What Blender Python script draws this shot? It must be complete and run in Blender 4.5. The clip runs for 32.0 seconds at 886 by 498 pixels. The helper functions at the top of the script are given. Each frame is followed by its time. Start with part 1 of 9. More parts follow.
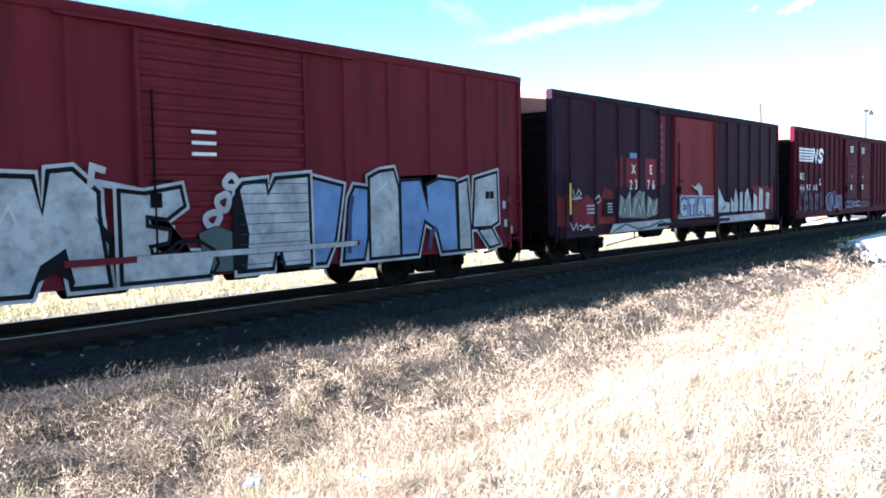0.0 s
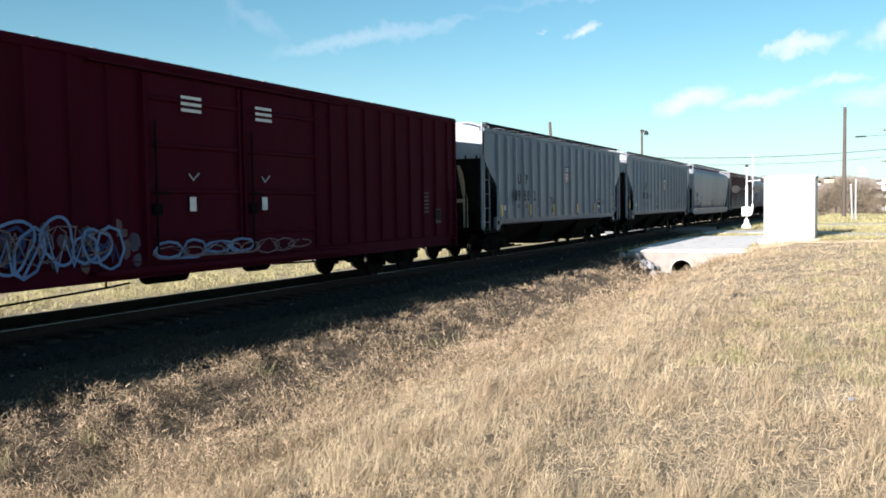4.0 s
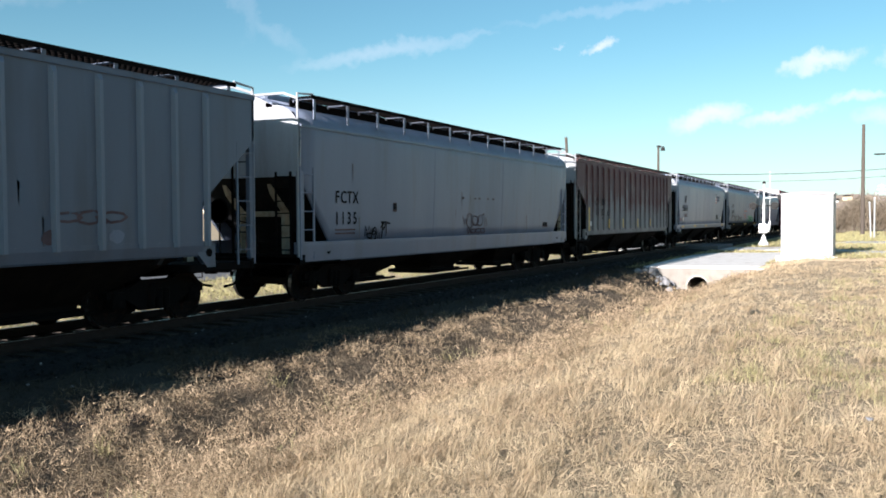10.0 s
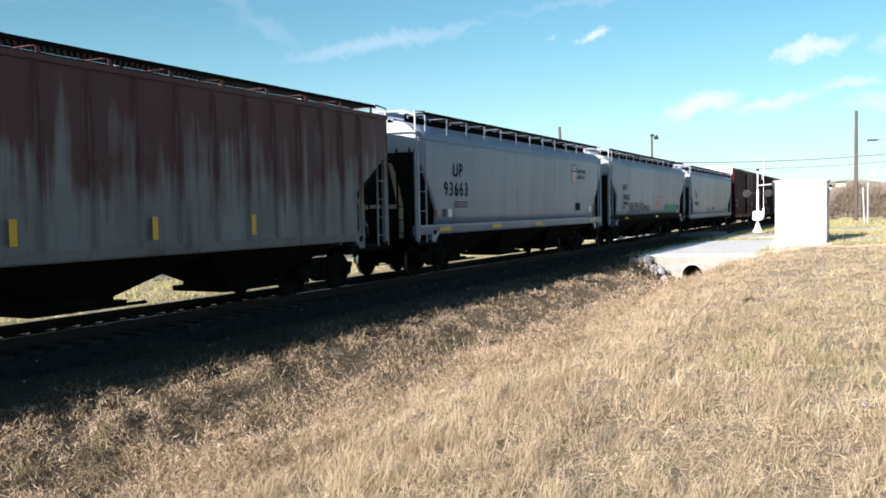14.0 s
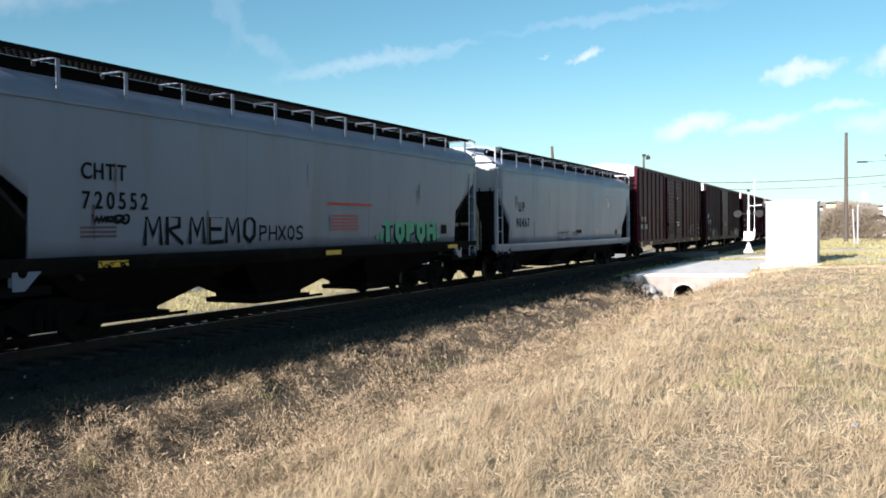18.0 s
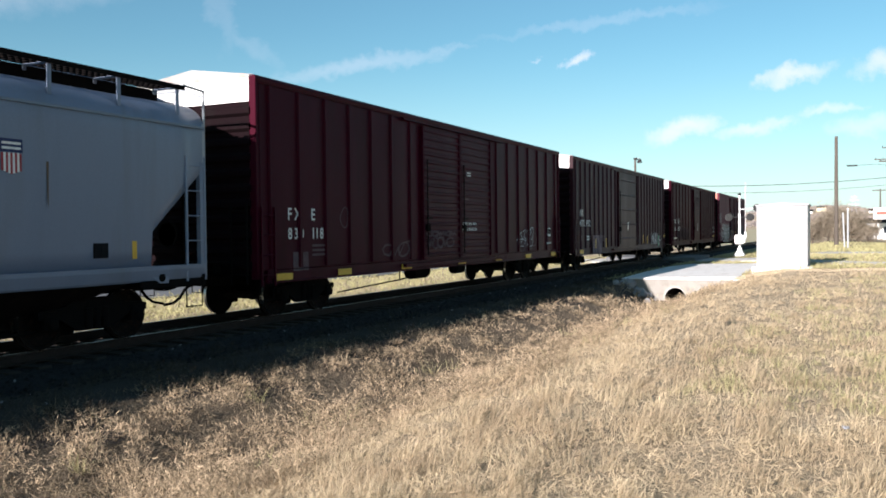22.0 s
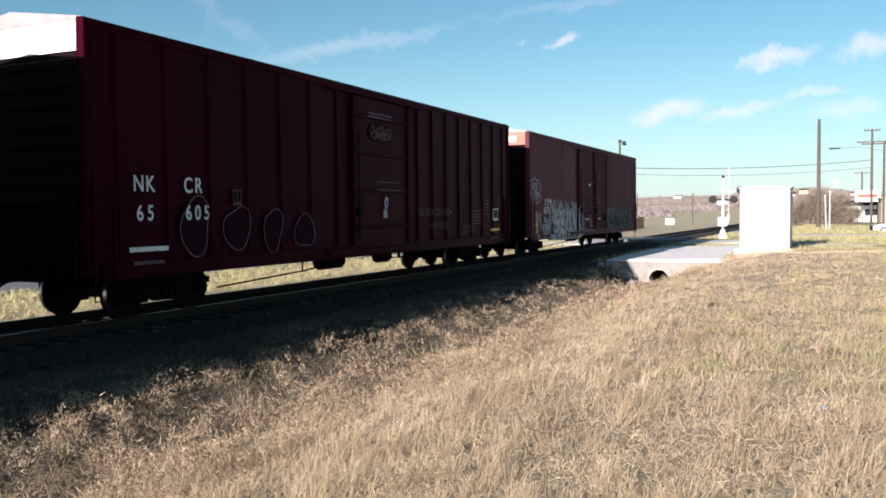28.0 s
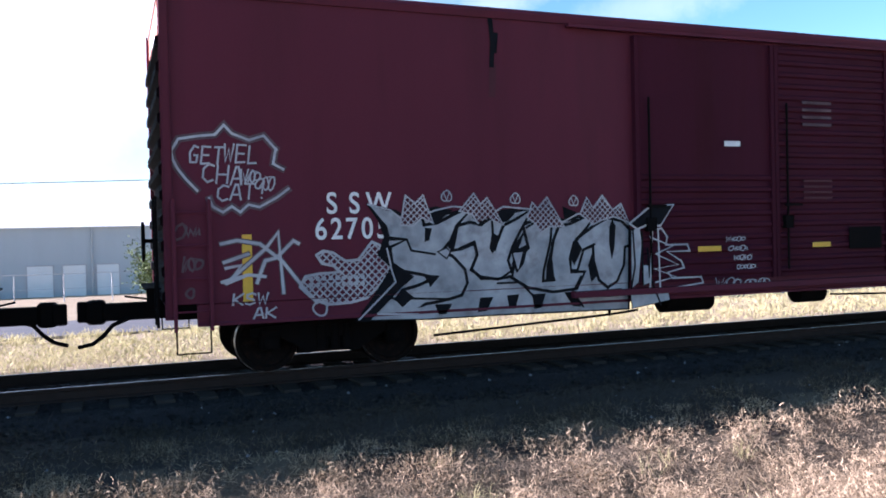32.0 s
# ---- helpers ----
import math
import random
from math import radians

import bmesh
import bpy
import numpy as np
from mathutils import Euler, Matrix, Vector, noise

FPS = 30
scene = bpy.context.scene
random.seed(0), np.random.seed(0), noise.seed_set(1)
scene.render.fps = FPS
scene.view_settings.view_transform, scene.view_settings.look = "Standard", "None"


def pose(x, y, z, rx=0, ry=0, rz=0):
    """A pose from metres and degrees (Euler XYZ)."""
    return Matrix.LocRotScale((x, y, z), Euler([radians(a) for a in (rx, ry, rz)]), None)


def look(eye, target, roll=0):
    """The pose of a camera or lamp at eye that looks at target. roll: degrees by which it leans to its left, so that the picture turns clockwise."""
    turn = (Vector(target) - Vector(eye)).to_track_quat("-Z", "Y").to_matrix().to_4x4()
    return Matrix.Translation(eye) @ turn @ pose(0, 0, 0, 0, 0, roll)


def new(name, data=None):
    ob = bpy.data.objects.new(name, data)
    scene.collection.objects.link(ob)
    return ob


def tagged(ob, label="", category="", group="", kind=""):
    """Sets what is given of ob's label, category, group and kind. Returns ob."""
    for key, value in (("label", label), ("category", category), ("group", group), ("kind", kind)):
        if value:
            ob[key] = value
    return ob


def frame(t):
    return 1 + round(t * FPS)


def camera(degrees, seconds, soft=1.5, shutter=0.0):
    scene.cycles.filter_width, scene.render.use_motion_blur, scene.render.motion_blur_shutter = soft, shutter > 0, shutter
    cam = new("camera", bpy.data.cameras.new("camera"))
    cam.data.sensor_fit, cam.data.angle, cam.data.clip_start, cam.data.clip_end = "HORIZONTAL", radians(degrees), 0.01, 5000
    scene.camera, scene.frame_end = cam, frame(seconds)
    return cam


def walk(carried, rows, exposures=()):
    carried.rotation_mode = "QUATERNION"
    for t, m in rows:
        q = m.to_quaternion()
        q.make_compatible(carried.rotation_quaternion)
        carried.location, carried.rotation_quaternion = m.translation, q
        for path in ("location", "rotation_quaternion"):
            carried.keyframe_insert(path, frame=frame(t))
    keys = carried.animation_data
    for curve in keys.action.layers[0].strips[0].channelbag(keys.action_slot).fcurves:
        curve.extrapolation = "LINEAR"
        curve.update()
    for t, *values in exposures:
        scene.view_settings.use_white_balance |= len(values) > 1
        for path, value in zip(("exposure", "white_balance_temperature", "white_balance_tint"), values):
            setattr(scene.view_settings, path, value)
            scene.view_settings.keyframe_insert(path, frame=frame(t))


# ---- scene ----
cam = camera(55.07, 32.0, soft=1.8)
# ---- camera: a hand-held phone that only turns on its spot ----
EYE = (0.0, 0.0, 1.79)


def aim(yaw, pitch, roll):
    return Matrix.Translation(EYE) @ pose(0, 0, 0, 90 + pitch, 0, yaw) @ pose(0, 0, 0, 0, 0, roll)


PATH = [(0, -50.35, -3.58, -0.96), (0.5, -57.41, -2.60, -0.65), (1, -63.59, -3.34, 0.45), (1.5, -64.74, -4.39, -0.49),
        (2, -64.53, -4.27, 0.16), (2.5, -64.90, -3.81, 0.48), (3, -64.44, -3.36, -0.16), (3.5, -63.90, -3.28, -0.57),
        (4, -63.55, -2.94, -0.83), (4.5, -63.44, -2.74, -0.45), (6.5, -62.93, -2.50, 0.10), (7, -63.15, -2.05, -0.05),
        (7.5, -62.82, -1.49, -0.45), (8, -63.11, -1.63, -0.63), (8.5, -62.80, -1.71, -0.76), (9, -62.87, -1.67, -0.47),
        (9.5, -63.23, -2.12, 0.14), (10, -62.55, -1.99, -0.29), (10.5, -62.54, -1.92, -0.39), (11, -62.72, -1.58, -0.68),
        (11.5, -62.64, -1.63, -0.68), (12, -62.93, -2.03, -0.76), (12.5, -62.83, -2.50, -1.07), (13, -62.32, -2.77, -0.92),
        (13.5, -62.64, -2.69, -0.93), (15.5, -63.09, -2.37, -1.20), (16, -63.00, -2.57, -1.32), (16.5, -63.45, -2.62, -1.02),
        (17, -63.47, -2.54, -1.17), (17.5, -63.47, -1.96, -1.03), (18, -63.44, -1.36, -0.59), (18.5, -63.29, -1.59, -1.22),
        (19, -63.82, -1.43, -0.49), (19.5, -63.59, -1.57, -0.71), (20, -64.19, -1.41, -0.60), (20.5, -64.22, -1.43, -0.55),
        (21, -64.15, -1.19, -0.69), (21.5, -64.26, -1.15, -0.68), (22, -63.98, -1.14, -0.59), (22.5, -64.36, -1.13, -0.81),
        (23, -64.15, -1.34, -0.52), (23.5, -64.26, -1.29, -0.51), (24, -64.30, -1.33, -0.53), (24.5, -64.61, -1.78, -0.77),
        (25, -64.70, -1.89, -0.65), (25.5, -65.13, -2.03, -0.76), (27.5, -64.65, -1.85, -0.57), (28, -64.99, -2.36, -0.53),
        (28.5, -65.16, -1.96, -0.33), (29, -65.46, -2.53, -0.11), (29.5, -65.78, -2.54, -0.31), (30, -63.01, -2.76, -0.39),
        (30.5, -55.49, -2.95, 0.10), (31, -44.56, -2.60, 0.49), (31.5, -31.99, -2.44, 0.17), (32, -21.33, -0.96, -1.36)]
walk(cam, [(t, aim(a, b, c)) for t, a, b, c in PATH],
     exposures=[(0, 2.85, 5250, 21), (0.4, 2.8, 5300, 21), (0.8, 2.55, 5600, 18), (1.2, 2.15, 5700, 17), (1.6, 1.75, 5900, 15), (2.2, 1.60, 6000, 14), (3.2, 1.53, 6050, 15), (12, 1.53, 6050, 15), (20, 1.49, 6050, 15), (24, 1.40, 6050, 17), (28, 1.35, 6100, 20), (29.6, 1.29, 6000, 21), (30.6, 1.24, 5900, 20), (31, 1.6, 5800, 23), (31.5, 2.05, 5650, 28), (32, 2.35, 5550, 33)])

# ---- light: a winter sun behind the camera's left shoulder, past the train ----
SUN_WAY = Vector((3.1, -0.56, -1.0)).normalized()
world = bpy.data.worlds.new("sky")
scene.world = world
world.use_nodes = True
wn, wl = world.node_tree.nodes, world.node_tree.links
wn.clear()
sky = wn.new("ShaderNodeTexSky")
sky.sky_type = "NISHITA"
sky.sun_disc = False
sky.sun_elevation = math.asin(-SUN_WAY.z)
sky.sun_rotation = math.atan2(-SUN_WAY.x, -SUN_WAY.y)
sky.altitude, sky.air_density, sky.dust_density, sky.ozone_density = 200, 1.0, 0.6, 1.0


def wmath(op, a, b=None, clamp=False):
    n = wn.new("ShaderNodeMath")
    n.operation, n.use_clamp = op, clamp
    for i, v in enumerate((a, b)):
        if v is None:
            continue
        if isinstance(v, (int, float)):
            n.inputs[i].default_value = v
        else:
            wl.new(v, n.inputs[i])
    return n.outputs[0]


coord = wn.new("ShaderNodeTexCoord")
warp = wn.new("ShaderNodeTexNoise")
warp.inputs["Scale"].default_value, warp.inputs["Detail"].default_value, warp.inputs["Roughness"].default_value = 26, 8, 0.62
wl.new(coord.outputs["Generated"], warp.inputs["Vector"])
shift = wn.new("ShaderNodeVectorMath")
shift.operation = "MULTIPLY_ADD"
wl.new(warp.outputs["Color"], shift.inputs[0])
shift.inputs[1].default_value = (0.07, 0.07, 0.045)
shift.inputs[2].default_value = (-0.035, -0.035, -0.0225)
bent = wn.new("ShaderNodeVectorMath")
bent.operation = "ADD"
wl.new(coord.outputs["Generated"], bent.inputs[0])
wl.new(shift.outputs[0], bent.inputs[1])


def cloud(az, el, wide, high, tilt, weight):
    """A mask round one direction of the sky: az as the camera's yaw, all in degrees."""
    a, e = radians(az), radians(el)
    ahead = Vector((-math.sin(a) * math.cos(e), math.cos(a) * math.cos(e), math.sin(e)))
    right = Vector((math.cos(a), math.sin(a), 0))
    up = right.cross(ahead)
    c, s = math.cos(radians(tilt)), math.sin(radians(tilt))
    terms = []
    for axis, size in ((right * c + up * s, wide), (up * c - right * s, high)):
        d = wn.new("ShaderNodeVectorMath")
        d.operation = "DOT_PRODUCT"
        wl.new(bent.outputs[0], d.inputs[0])
        d.inputs[1].default_value = axis / math.tan(radians(size))
        terms.append(wmath("POWER", wmath("ABSOLUTE", d.outputs["Value"]), 2))
    facing = wn.new("ShaderNodeVectorMath")
    facing.operation = "DOT_PRODUCT"
    wl.new(coord.outputs["Generated"], facing.inputs[0])
    facing.inputs[1].default_value = ahead
    inside = wmath("SUBTRACT", 1.0, wmath("ADD", *terms), True)
    return wmath("MULTIPLY", wmath("MULTIPLY", wmath("POWER", inside, 1.4), weight), wmath("GREATER_THAN", facing.outputs["Value"], 0.2))


masks = [cloud(*row) for row in (
    (-58.6, 11.0, 7.4, 0.7, 9.5, 0.22), (-63.6, 11.9, 3.4, 0.4, 9, 0.14), (-51.6, 12.0, 3.2, 0.7, -32, 0.09), (-49.6, 14.2, 0.8, 3.4, 12, 0.08), (-74.5, 13.6, 9.0, 0.45, 5, 0.12),
    (-72.9, 11.2, 1.35, 0.5, 8, 0.6), (-70.3, 11.2, 0.5, 0.2, 8, 0.25), (-86.4, 9.5, 2.9, 0.75, 12, 0.62), (-84.9, 9.2, 1.3, 0.5, 8, 0.45), (-91.4, 9.8, 1.8, 0.9, 18, 0.55),
    (-79.8, 6.5, 2.7, 0.85, 9, 0.62), (-81.2, 6.7, 1.3, 0.6, 12, 0.4), (-84.0, 6.35, 2.6, 0.6, 6, 0.5), (-88.2, 7.1, 2.6, 0.5, 4, 0.42), (-90.6, 6.0, 2.6, 0.7, 3, 0.34),
    (1.0, 13.0, 16.0, 9.0, 10, 0.6), (-15.0, 13.0, 9.0, 6.0, 12, 0.35), (-38.0, 15.0, 11.0, 2.2, 14, 0.2), (-26.0, 15.5, 7.0, 2.0, 30, 0.25))]
total = masks[0]
for m in masks[1:]:
    total = wmath("MAXIMUM", total, m)
# haze near the ground, whitest where the road runs on
sep = wn.new("ShaderNodeSeparateXYZ")
wl.new(coord.outputs["Generated"], sep.inputs[0])
haze = wmath("POWER", wmath("SUBTRACT", 1.0, wmath("MULTIPLY", wmath("ABSOLUTE", sep.outputs["Z"]), 4.2), True), 2.2)
tint = wn.new("ShaderNodeMix")
tint.data_type, tint.blend_type = "RGBA", "MULTIPLY"
tint.inputs["Factor"].default_value = 1.0
wl.new(sky.outputs[0], tint.inputs["A"])
tint.inputs["B"].default_value = (0.72, 1.09, 1.05, 1)
hazy = wn.new("ShaderNodeMix")
hazy.data_type = "RGBA"
wl.new(wmath("MULTIPLY", haze, 0.64), hazy.inputs["Factor"])
wl.new(tint.outputs["Result"], hazy.inputs["A"])
hazy.inputs["B"].default_value = (8.2, 8.7, 9.0, 1)
cloudy = wn.new("ShaderNodeMix")
cloudy.data_type = "RGBA"
wl.new(total, cloudy.inputs["Factor"])
wl.new(hazy.outputs["Result"], cloudy.inputs["A"])
cloudy.inputs["B"].default_value = (9.6, 9.2, 9.2, 1)
back = wn.new("ShaderNodeBackground")
back.inputs["Strength"].default_value = 0.0445
wl.new(cloudy.outputs["Result"], back.inputs["Color"])
wl.new(back.outputs[0], wn.new("ShaderNodeOutputWorld").inputs["Surface"])

sun = new("sun", bpy.data.lights.new("sun", "SUN"))
sun.data.energy, sun.data.angle, sun.data.color = 5.0, radians(0.53), (1.0, 0.92, 0.82)
sun.matrix_world = look((0, 0, 60), Vector((0, 0, 60)) + SUN_WAY)

# ---- materials ----
def mat(name, base, other=None, rough=0.7, metal=0.0, scale=6.0, fine=60.0, amount=0.5, bump=0.15, streak=0.0, island=0.0, dirt=None, dirt_amount=0.0, spec=0.2, depth=0.02):
    """Painted, earthen or metal surface: two colours mixed by coarse and fine noise, streaked downwards where asked, with relief."""
    m = bpy.data.materials.new(name)
    m.use_nodes = True
    n, l = m.node_tree.nodes, m.node_tree.links
    b = n["Principled BSDF"]
    b.inputs["Roughness"].default_value, b.inputs["Metallic"].default_value = rough, metal
    b.inputs["Specular IOR Level"].default_value = spec
    tc = n.new("ShaderNodeTexCoord")
    mp = n.new("ShaderNodeMapping")
    mp.inputs["Scale"].default_value = (1, 1, 0.12) if streak else (1, 1, 1)
    l.new(tc.outputs["Object"], mp.inputs["Vector"])
    big, small = n.new("ShaderNodeTexNoise"), n.new("ShaderNodeTexNoise")
    for t, s, d in ((big, scale, 5), (small, fine, 4)):
        t.inputs["Scale"].default_value, t.inputs["Detail"].default_value = s, d
        t.inputs["Roughness"].default_value = 0.6
    l.new(mp.outputs[0], big.inputs["Vector"])
    l.new(tc.outputs["Object"], small.inputs["Vector"])
    ramp = n.new("ShaderNodeValToRGB")
    ramp.color_ramp.elements[0].position, ramp.color_ramp.elements[1].position = 0.36, 0.66
    l.new(big.outputs["Fac"], ramp.inputs["Fac"])
    other = other or tuple(c * 0.6 for c in base)
    mix = n.new("ShaderNodeMix")
    mix.data_type = "RGBA"
    mix.inputs["A"].default_value, mix.inputs["B"].default_value = (*base, 1), (*other, 1)
    f = n.new("ShaderNodeMath")
    f.operation = "MULTIPLY"
    f.inputs[1].default_value = amount
    l.new(ramp.outputs["Color"], f.inputs[0])
    l.new(f.outputs[0], mix.inputs["Factor"])
    last = mix.outputs["Result"]
    if dirt:
        d = n.new("ShaderNodeTexNoise")
        d.inputs["Scale"].default_value, d.inputs["Detail"].default_value = scale * 2.7, 7
        l.new(mp.outputs[0], d.inputs["Vector"])
        r2 = n.new("ShaderNodeValToRGB")
        r2.color_ramp.elements[0].position, r2.color_ramp.elements[1].position = 0.5, 0.7
        l.new(d.outputs["Fac"], r2.inputs["Fac"])
        g = n.new("ShaderNodeMath")
        g.operation = "MULTIPLY"
        g.inputs[1].default_value = dirt_amount
        l.new(r2.outputs["Color"], g.inputs[0])
        m2 = n.new("ShaderNodeMix")
        m2.data_type = "RGBA"
        l.new(g.outputs[0], m2.inputs["Factor"])
        l.new(last, m2.inputs["A"])
        m2.inputs["B"].default_value = (*dirt, 1)
        last = m2.outputs["Result"]
    hsv = n.new("ShaderNodeHueSaturation")
    l.new(last, hsv.inputs["Color"])
    vary = n.new("ShaderNodeMapRange")
    vary.inputs["To Min"].default_value, vary.inputs["To Max"].default_value = 0.82, 1.18
    l.new(small.outputs["Fac"], vary.inputs["Value"])
    value = vary.outputs[0]
    if island:
        geo = n.new("ShaderNodeNewGeometry")
        ir = n.new("ShaderNodeMapRange")
        ir.inputs["To Min"].default_value, ir.inputs["To Max"].default_value = 1 - island, 1 + island
        l.new(geo.outputs["Random Per Island"], ir.inputs["Value"])
        mm = n.new("ShaderNodeMath")
        mm.operation = "MULTIPLY"
        l.new(value, mm.inputs[0])
        l.new(ir.outputs[0], mm.inputs[1])
        value = mm.outputs[0]
    l.new(value, hsv.inputs["Value"])
    l.new(hsv.outputs["Color"], b.inputs["Base Color"])
    rr = n.new("ShaderNodeMapRange")
    rr.inputs["To Min"].default_value, rr.inputs["To Max"].default_value = max(0.05, rough - 0.12), min(1.0, rough + 0.12)
    l.new(big.outputs["Fac"], rr.inputs["Value"])
    l.new(rr.outputs[0], b.inputs["Roughness"])
    if bump:
        bp = n.new("ShaderNodeBump")
        bp.inputs["Strength"].default_value, bp.inputs["Distance"].default_value = bump, depth
        l.new(small.outputs["Fac"], bp.inputs["Height"])
        l.new(bp.outputs[0], b.inputs["Normal"])
    return m


def plain(name, base, rough=0.6, metal=0.0):
    return mat(name, base, tuple(c * 0.8 for c in base), rough, metal, 3.0, 40.0, 0.5, 0.05)


def car_paint(name, base, other, rough, k=0.8, sheen=0.08, **more):
    """Old vehicle enamel: dull in the face, with a sheen that catches the sky at a slant."""
    more["dirt"] = tuple(c * k for c in more["dirt"])
    return mat(name, tuple(c * k for c in base), tuple(c * k for c in other), rough if sheen < 0.2 else rough * 0.75, spec=sheen, bump=0.05, **more)


RUST = (0.04, 0.017, 0.01)
M_RED1 = car_paint("red_car_paint", (0.120, 0.016, 0.023), (0.080, 0.011, 0.016), 0.6, scale=1.2, streak=1, dirt=(0.051, 0.011, 0.008), dirt_amount=0.5, k=1.0, sheen=0.04)
M_BURNT = car_paint("charred_paint", (0.020, 0.010, 0.019), (0.030, 0.009, 0.015), 0.75, scale=0.9, streak=1, dirt=(0.055, 0.012, 0.014), dirt_amount=0.55, k=1.1, sheen=0.06)
M_REDOLD = car_paint("old_red_paint", (0.135, 0.017, 0.022), (0.074, 0.012, 0.014), 0.65, scale=1.0, streak=1, dirt=(0.041, 0.011, 0.008), dirt_amount=0.5, k=1.25, sheen=0.04)
M_NSRED = car_paint("brown_red_paint", (0.072, 0.007, 0.018), (0.055, 0.006, 0.015), 0.6, scale=1.1, streak=1, dirt=(0.022, 0.006, 0.005), dirt_amount=0.4, k=0.7, sheen=0.02)
M_NSBRN = car_paint("weathered_brown_paint", (0.068, 0.012, 0.024), (0.050, 0.011, 0.020), 0.5, scale=1.1, streak=1, dirt=(0.030, 0.013, 0.013), dirt_amount=0.5, k=0.42, sheen=0.12)
M_CRIM = car_paint("crimson_paint", (0.105, 0.004, 0.024), (0.076, 0.004, 0.019), 0.45, scale=1.0, streak=1, dirt=(0.036, 0.005, 0.006), dirt_amount=0.4, k=0.37, sheen=0.05)
M_NKRED = car_paint("dull_crimson_paint", (0.092, 0.003, 0.022), (0.068, 0.003, 0.016), 0.45, scale=1.0, streak=1, dirt=(0.032, 0.005, 0.005), dirt_amount=0.4, k=0.32, sheen=0.02)
M_SSW = car_paint("faded_maroon_paint", (0.110, 0.022, 0.037), (0.090, 0.020, 0.032), 0.6, scale=0.8, streak=1, dirt=(0.064, 0.018, 0.024), dirt_amount=0.35, k=0.85, sheen=0.08)
M_SSWDOOR = car_paint("dark_maroon_paint", (0.055, 0.011, 0.021), (0.040, 0.010, 0.016), 0.6, scale=1.0, streak=1, dirt=(0.036, 0.008, 0.008), dirt_amount=0.4, k=0.9, sheen=0.03)
M_SSWGREY = car_paint("greyed_maroon_paint", (0.085, 0.027, 0.040), (0.062, 0.022, 0.031), 0.7, scale=0.8, streak=1, dirt=(0.061, 0.024, 0.021), dirt_amount=0.5, k=0.8, sheen=0.08)
M_GREY = car_paint("blue_grey_paint", (0.145, 0.185, 0.262), (0.116, 0.150, 0.217), 0.6, scale=1.0, streak=1, dirt=(0.083, 0.083, 0.083), dirt_amount=0.35, k=0.62, sheen=0.4)
M_GREY2 = car_paint("pale_grey_paint", (0.168, 0.200, 0.278), (0.134, 0.160, 0.224), 0.6, scale=0.8, streak=1, dirt=(0.121, 0.110, 0.099), dirt_amount=0.35, k=0.86, sheen=0.4)
M_GREY3 = car_paint("light_grey_paint", (0.174, 0.214, 0.302), (0.140, 0.172, 0.249), 0.55, scale=0.8, streak=1, dirt=(0.110, 0.110, 0.110), dirt_amount=0.3, k=0.86, sheen=0.4)
M_RUSTY = car_paint("rust_streaked_paint", (0.185, 0.19, 0.195), (0.145, 0.14, 0.145), 0.75, scale=1.5, streak=1, amount=0.9, dirt=(0.090, 0.05, 0.04), dirt_amount=0.4, k=1.0, sheen=0.25)
# slope sheet paint: shade beneath the body put into a near-black base
M_SHADOWGREY = mat("shaded_slope_paint", (0.016, 0.017, 0.019), (0.011, 0.011, 0.012), 0.7, scale=1.2, dirt=(0.03, 0.026, 0.024), dirt_amount=0.6, spec=0.05)
# lighter copy of the hopper grey, for the sky brightness on ribs
M_RIBGREY = car_paint("sky_lit_grey_paint", (0.24, 0.295, 0.385), (0.19, 0.235, 0.31), 0.55, scale=1.0, streak=1, dirt=(0.12, 0.12, 0.12), dirt_amount=0.3, k=0.6, sheen=0.4)
# underbody steels: grimy, with bases lowered further to deepen the shade beneath cars
M_UNDER = mat("grimy_shade_black_steel", (0.005, 0.0045, 0.0045), (0.008, 0.0065, 0.006), 0.9, scale=3, dirt=(0.014, 0.008, 0.006), dirt_amount=0.3, spec=0.05)
M_BAY = mat("dusty_shaded_hopper_steel", (0.009, 0.007, 0.0065), (0.006, 0.005, 0.0045), 0.9, scale=1.5, dirt=(0.022, 0.016, 0.013), dirt_amount=0.45, spec=0.05)
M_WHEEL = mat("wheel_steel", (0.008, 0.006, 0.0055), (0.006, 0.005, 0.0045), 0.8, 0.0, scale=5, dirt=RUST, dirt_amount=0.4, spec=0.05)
M_TREAD = mat("polished_tread", (0.5, 0.48, 0.46), (0.4, 0.38, 0.36), 0.3, 1.0, scale=8, bump=0.02)
M_GALV = mat("galvanised_steel", (0.42, 0.43, 0.44), (0.33, 0.34, 0.35), 0.5, 0.4, scale=4)
M_ROOF = mat("galvanised_roof", (0.28, 0.27, 0.265), (0.20, 0.18, 0.17), 0.55, 0.2, scale=1.2, dirt=(0.3, 0.15, 0.1), dirt_amount=0.4)
M_WHITE = mat("white_lettering", (0.72, 0.72, 0.70), (0.55, 0.54, 0.52), 0.6, scale=5, amount=0.7)
M_BLACK = mat("black_lettering", (0.006, 0.0065, 0.008), (0.014, 0.014, 0.017), 0.7, scale=5, spec=0.05)
M_YELLOW = mat("yellow_reflector", (0.62, 0.38, 0.04), (0.5, 0.3, 0.04), 0.45, scale=6)
M_RAIL = mat("rail_rusty_steel", (0.03, 0.018, 0.014), (0.02, 0.013, 0.01), 0.85, 0.0, scale=8)
M_RAILTOP = mat("rail_running_surface", (0.2, 0.19, 0.18), (0.13, 0.12, 0.115), 0.38, 1.0, scale=10, bump=0.02)
M_TIE = mat("creosoted_timber", (0.03, 0.024, 0.019), (0.05, 0.04, 0.033), 0.9, scale=4, fine=30, bump=0.5)
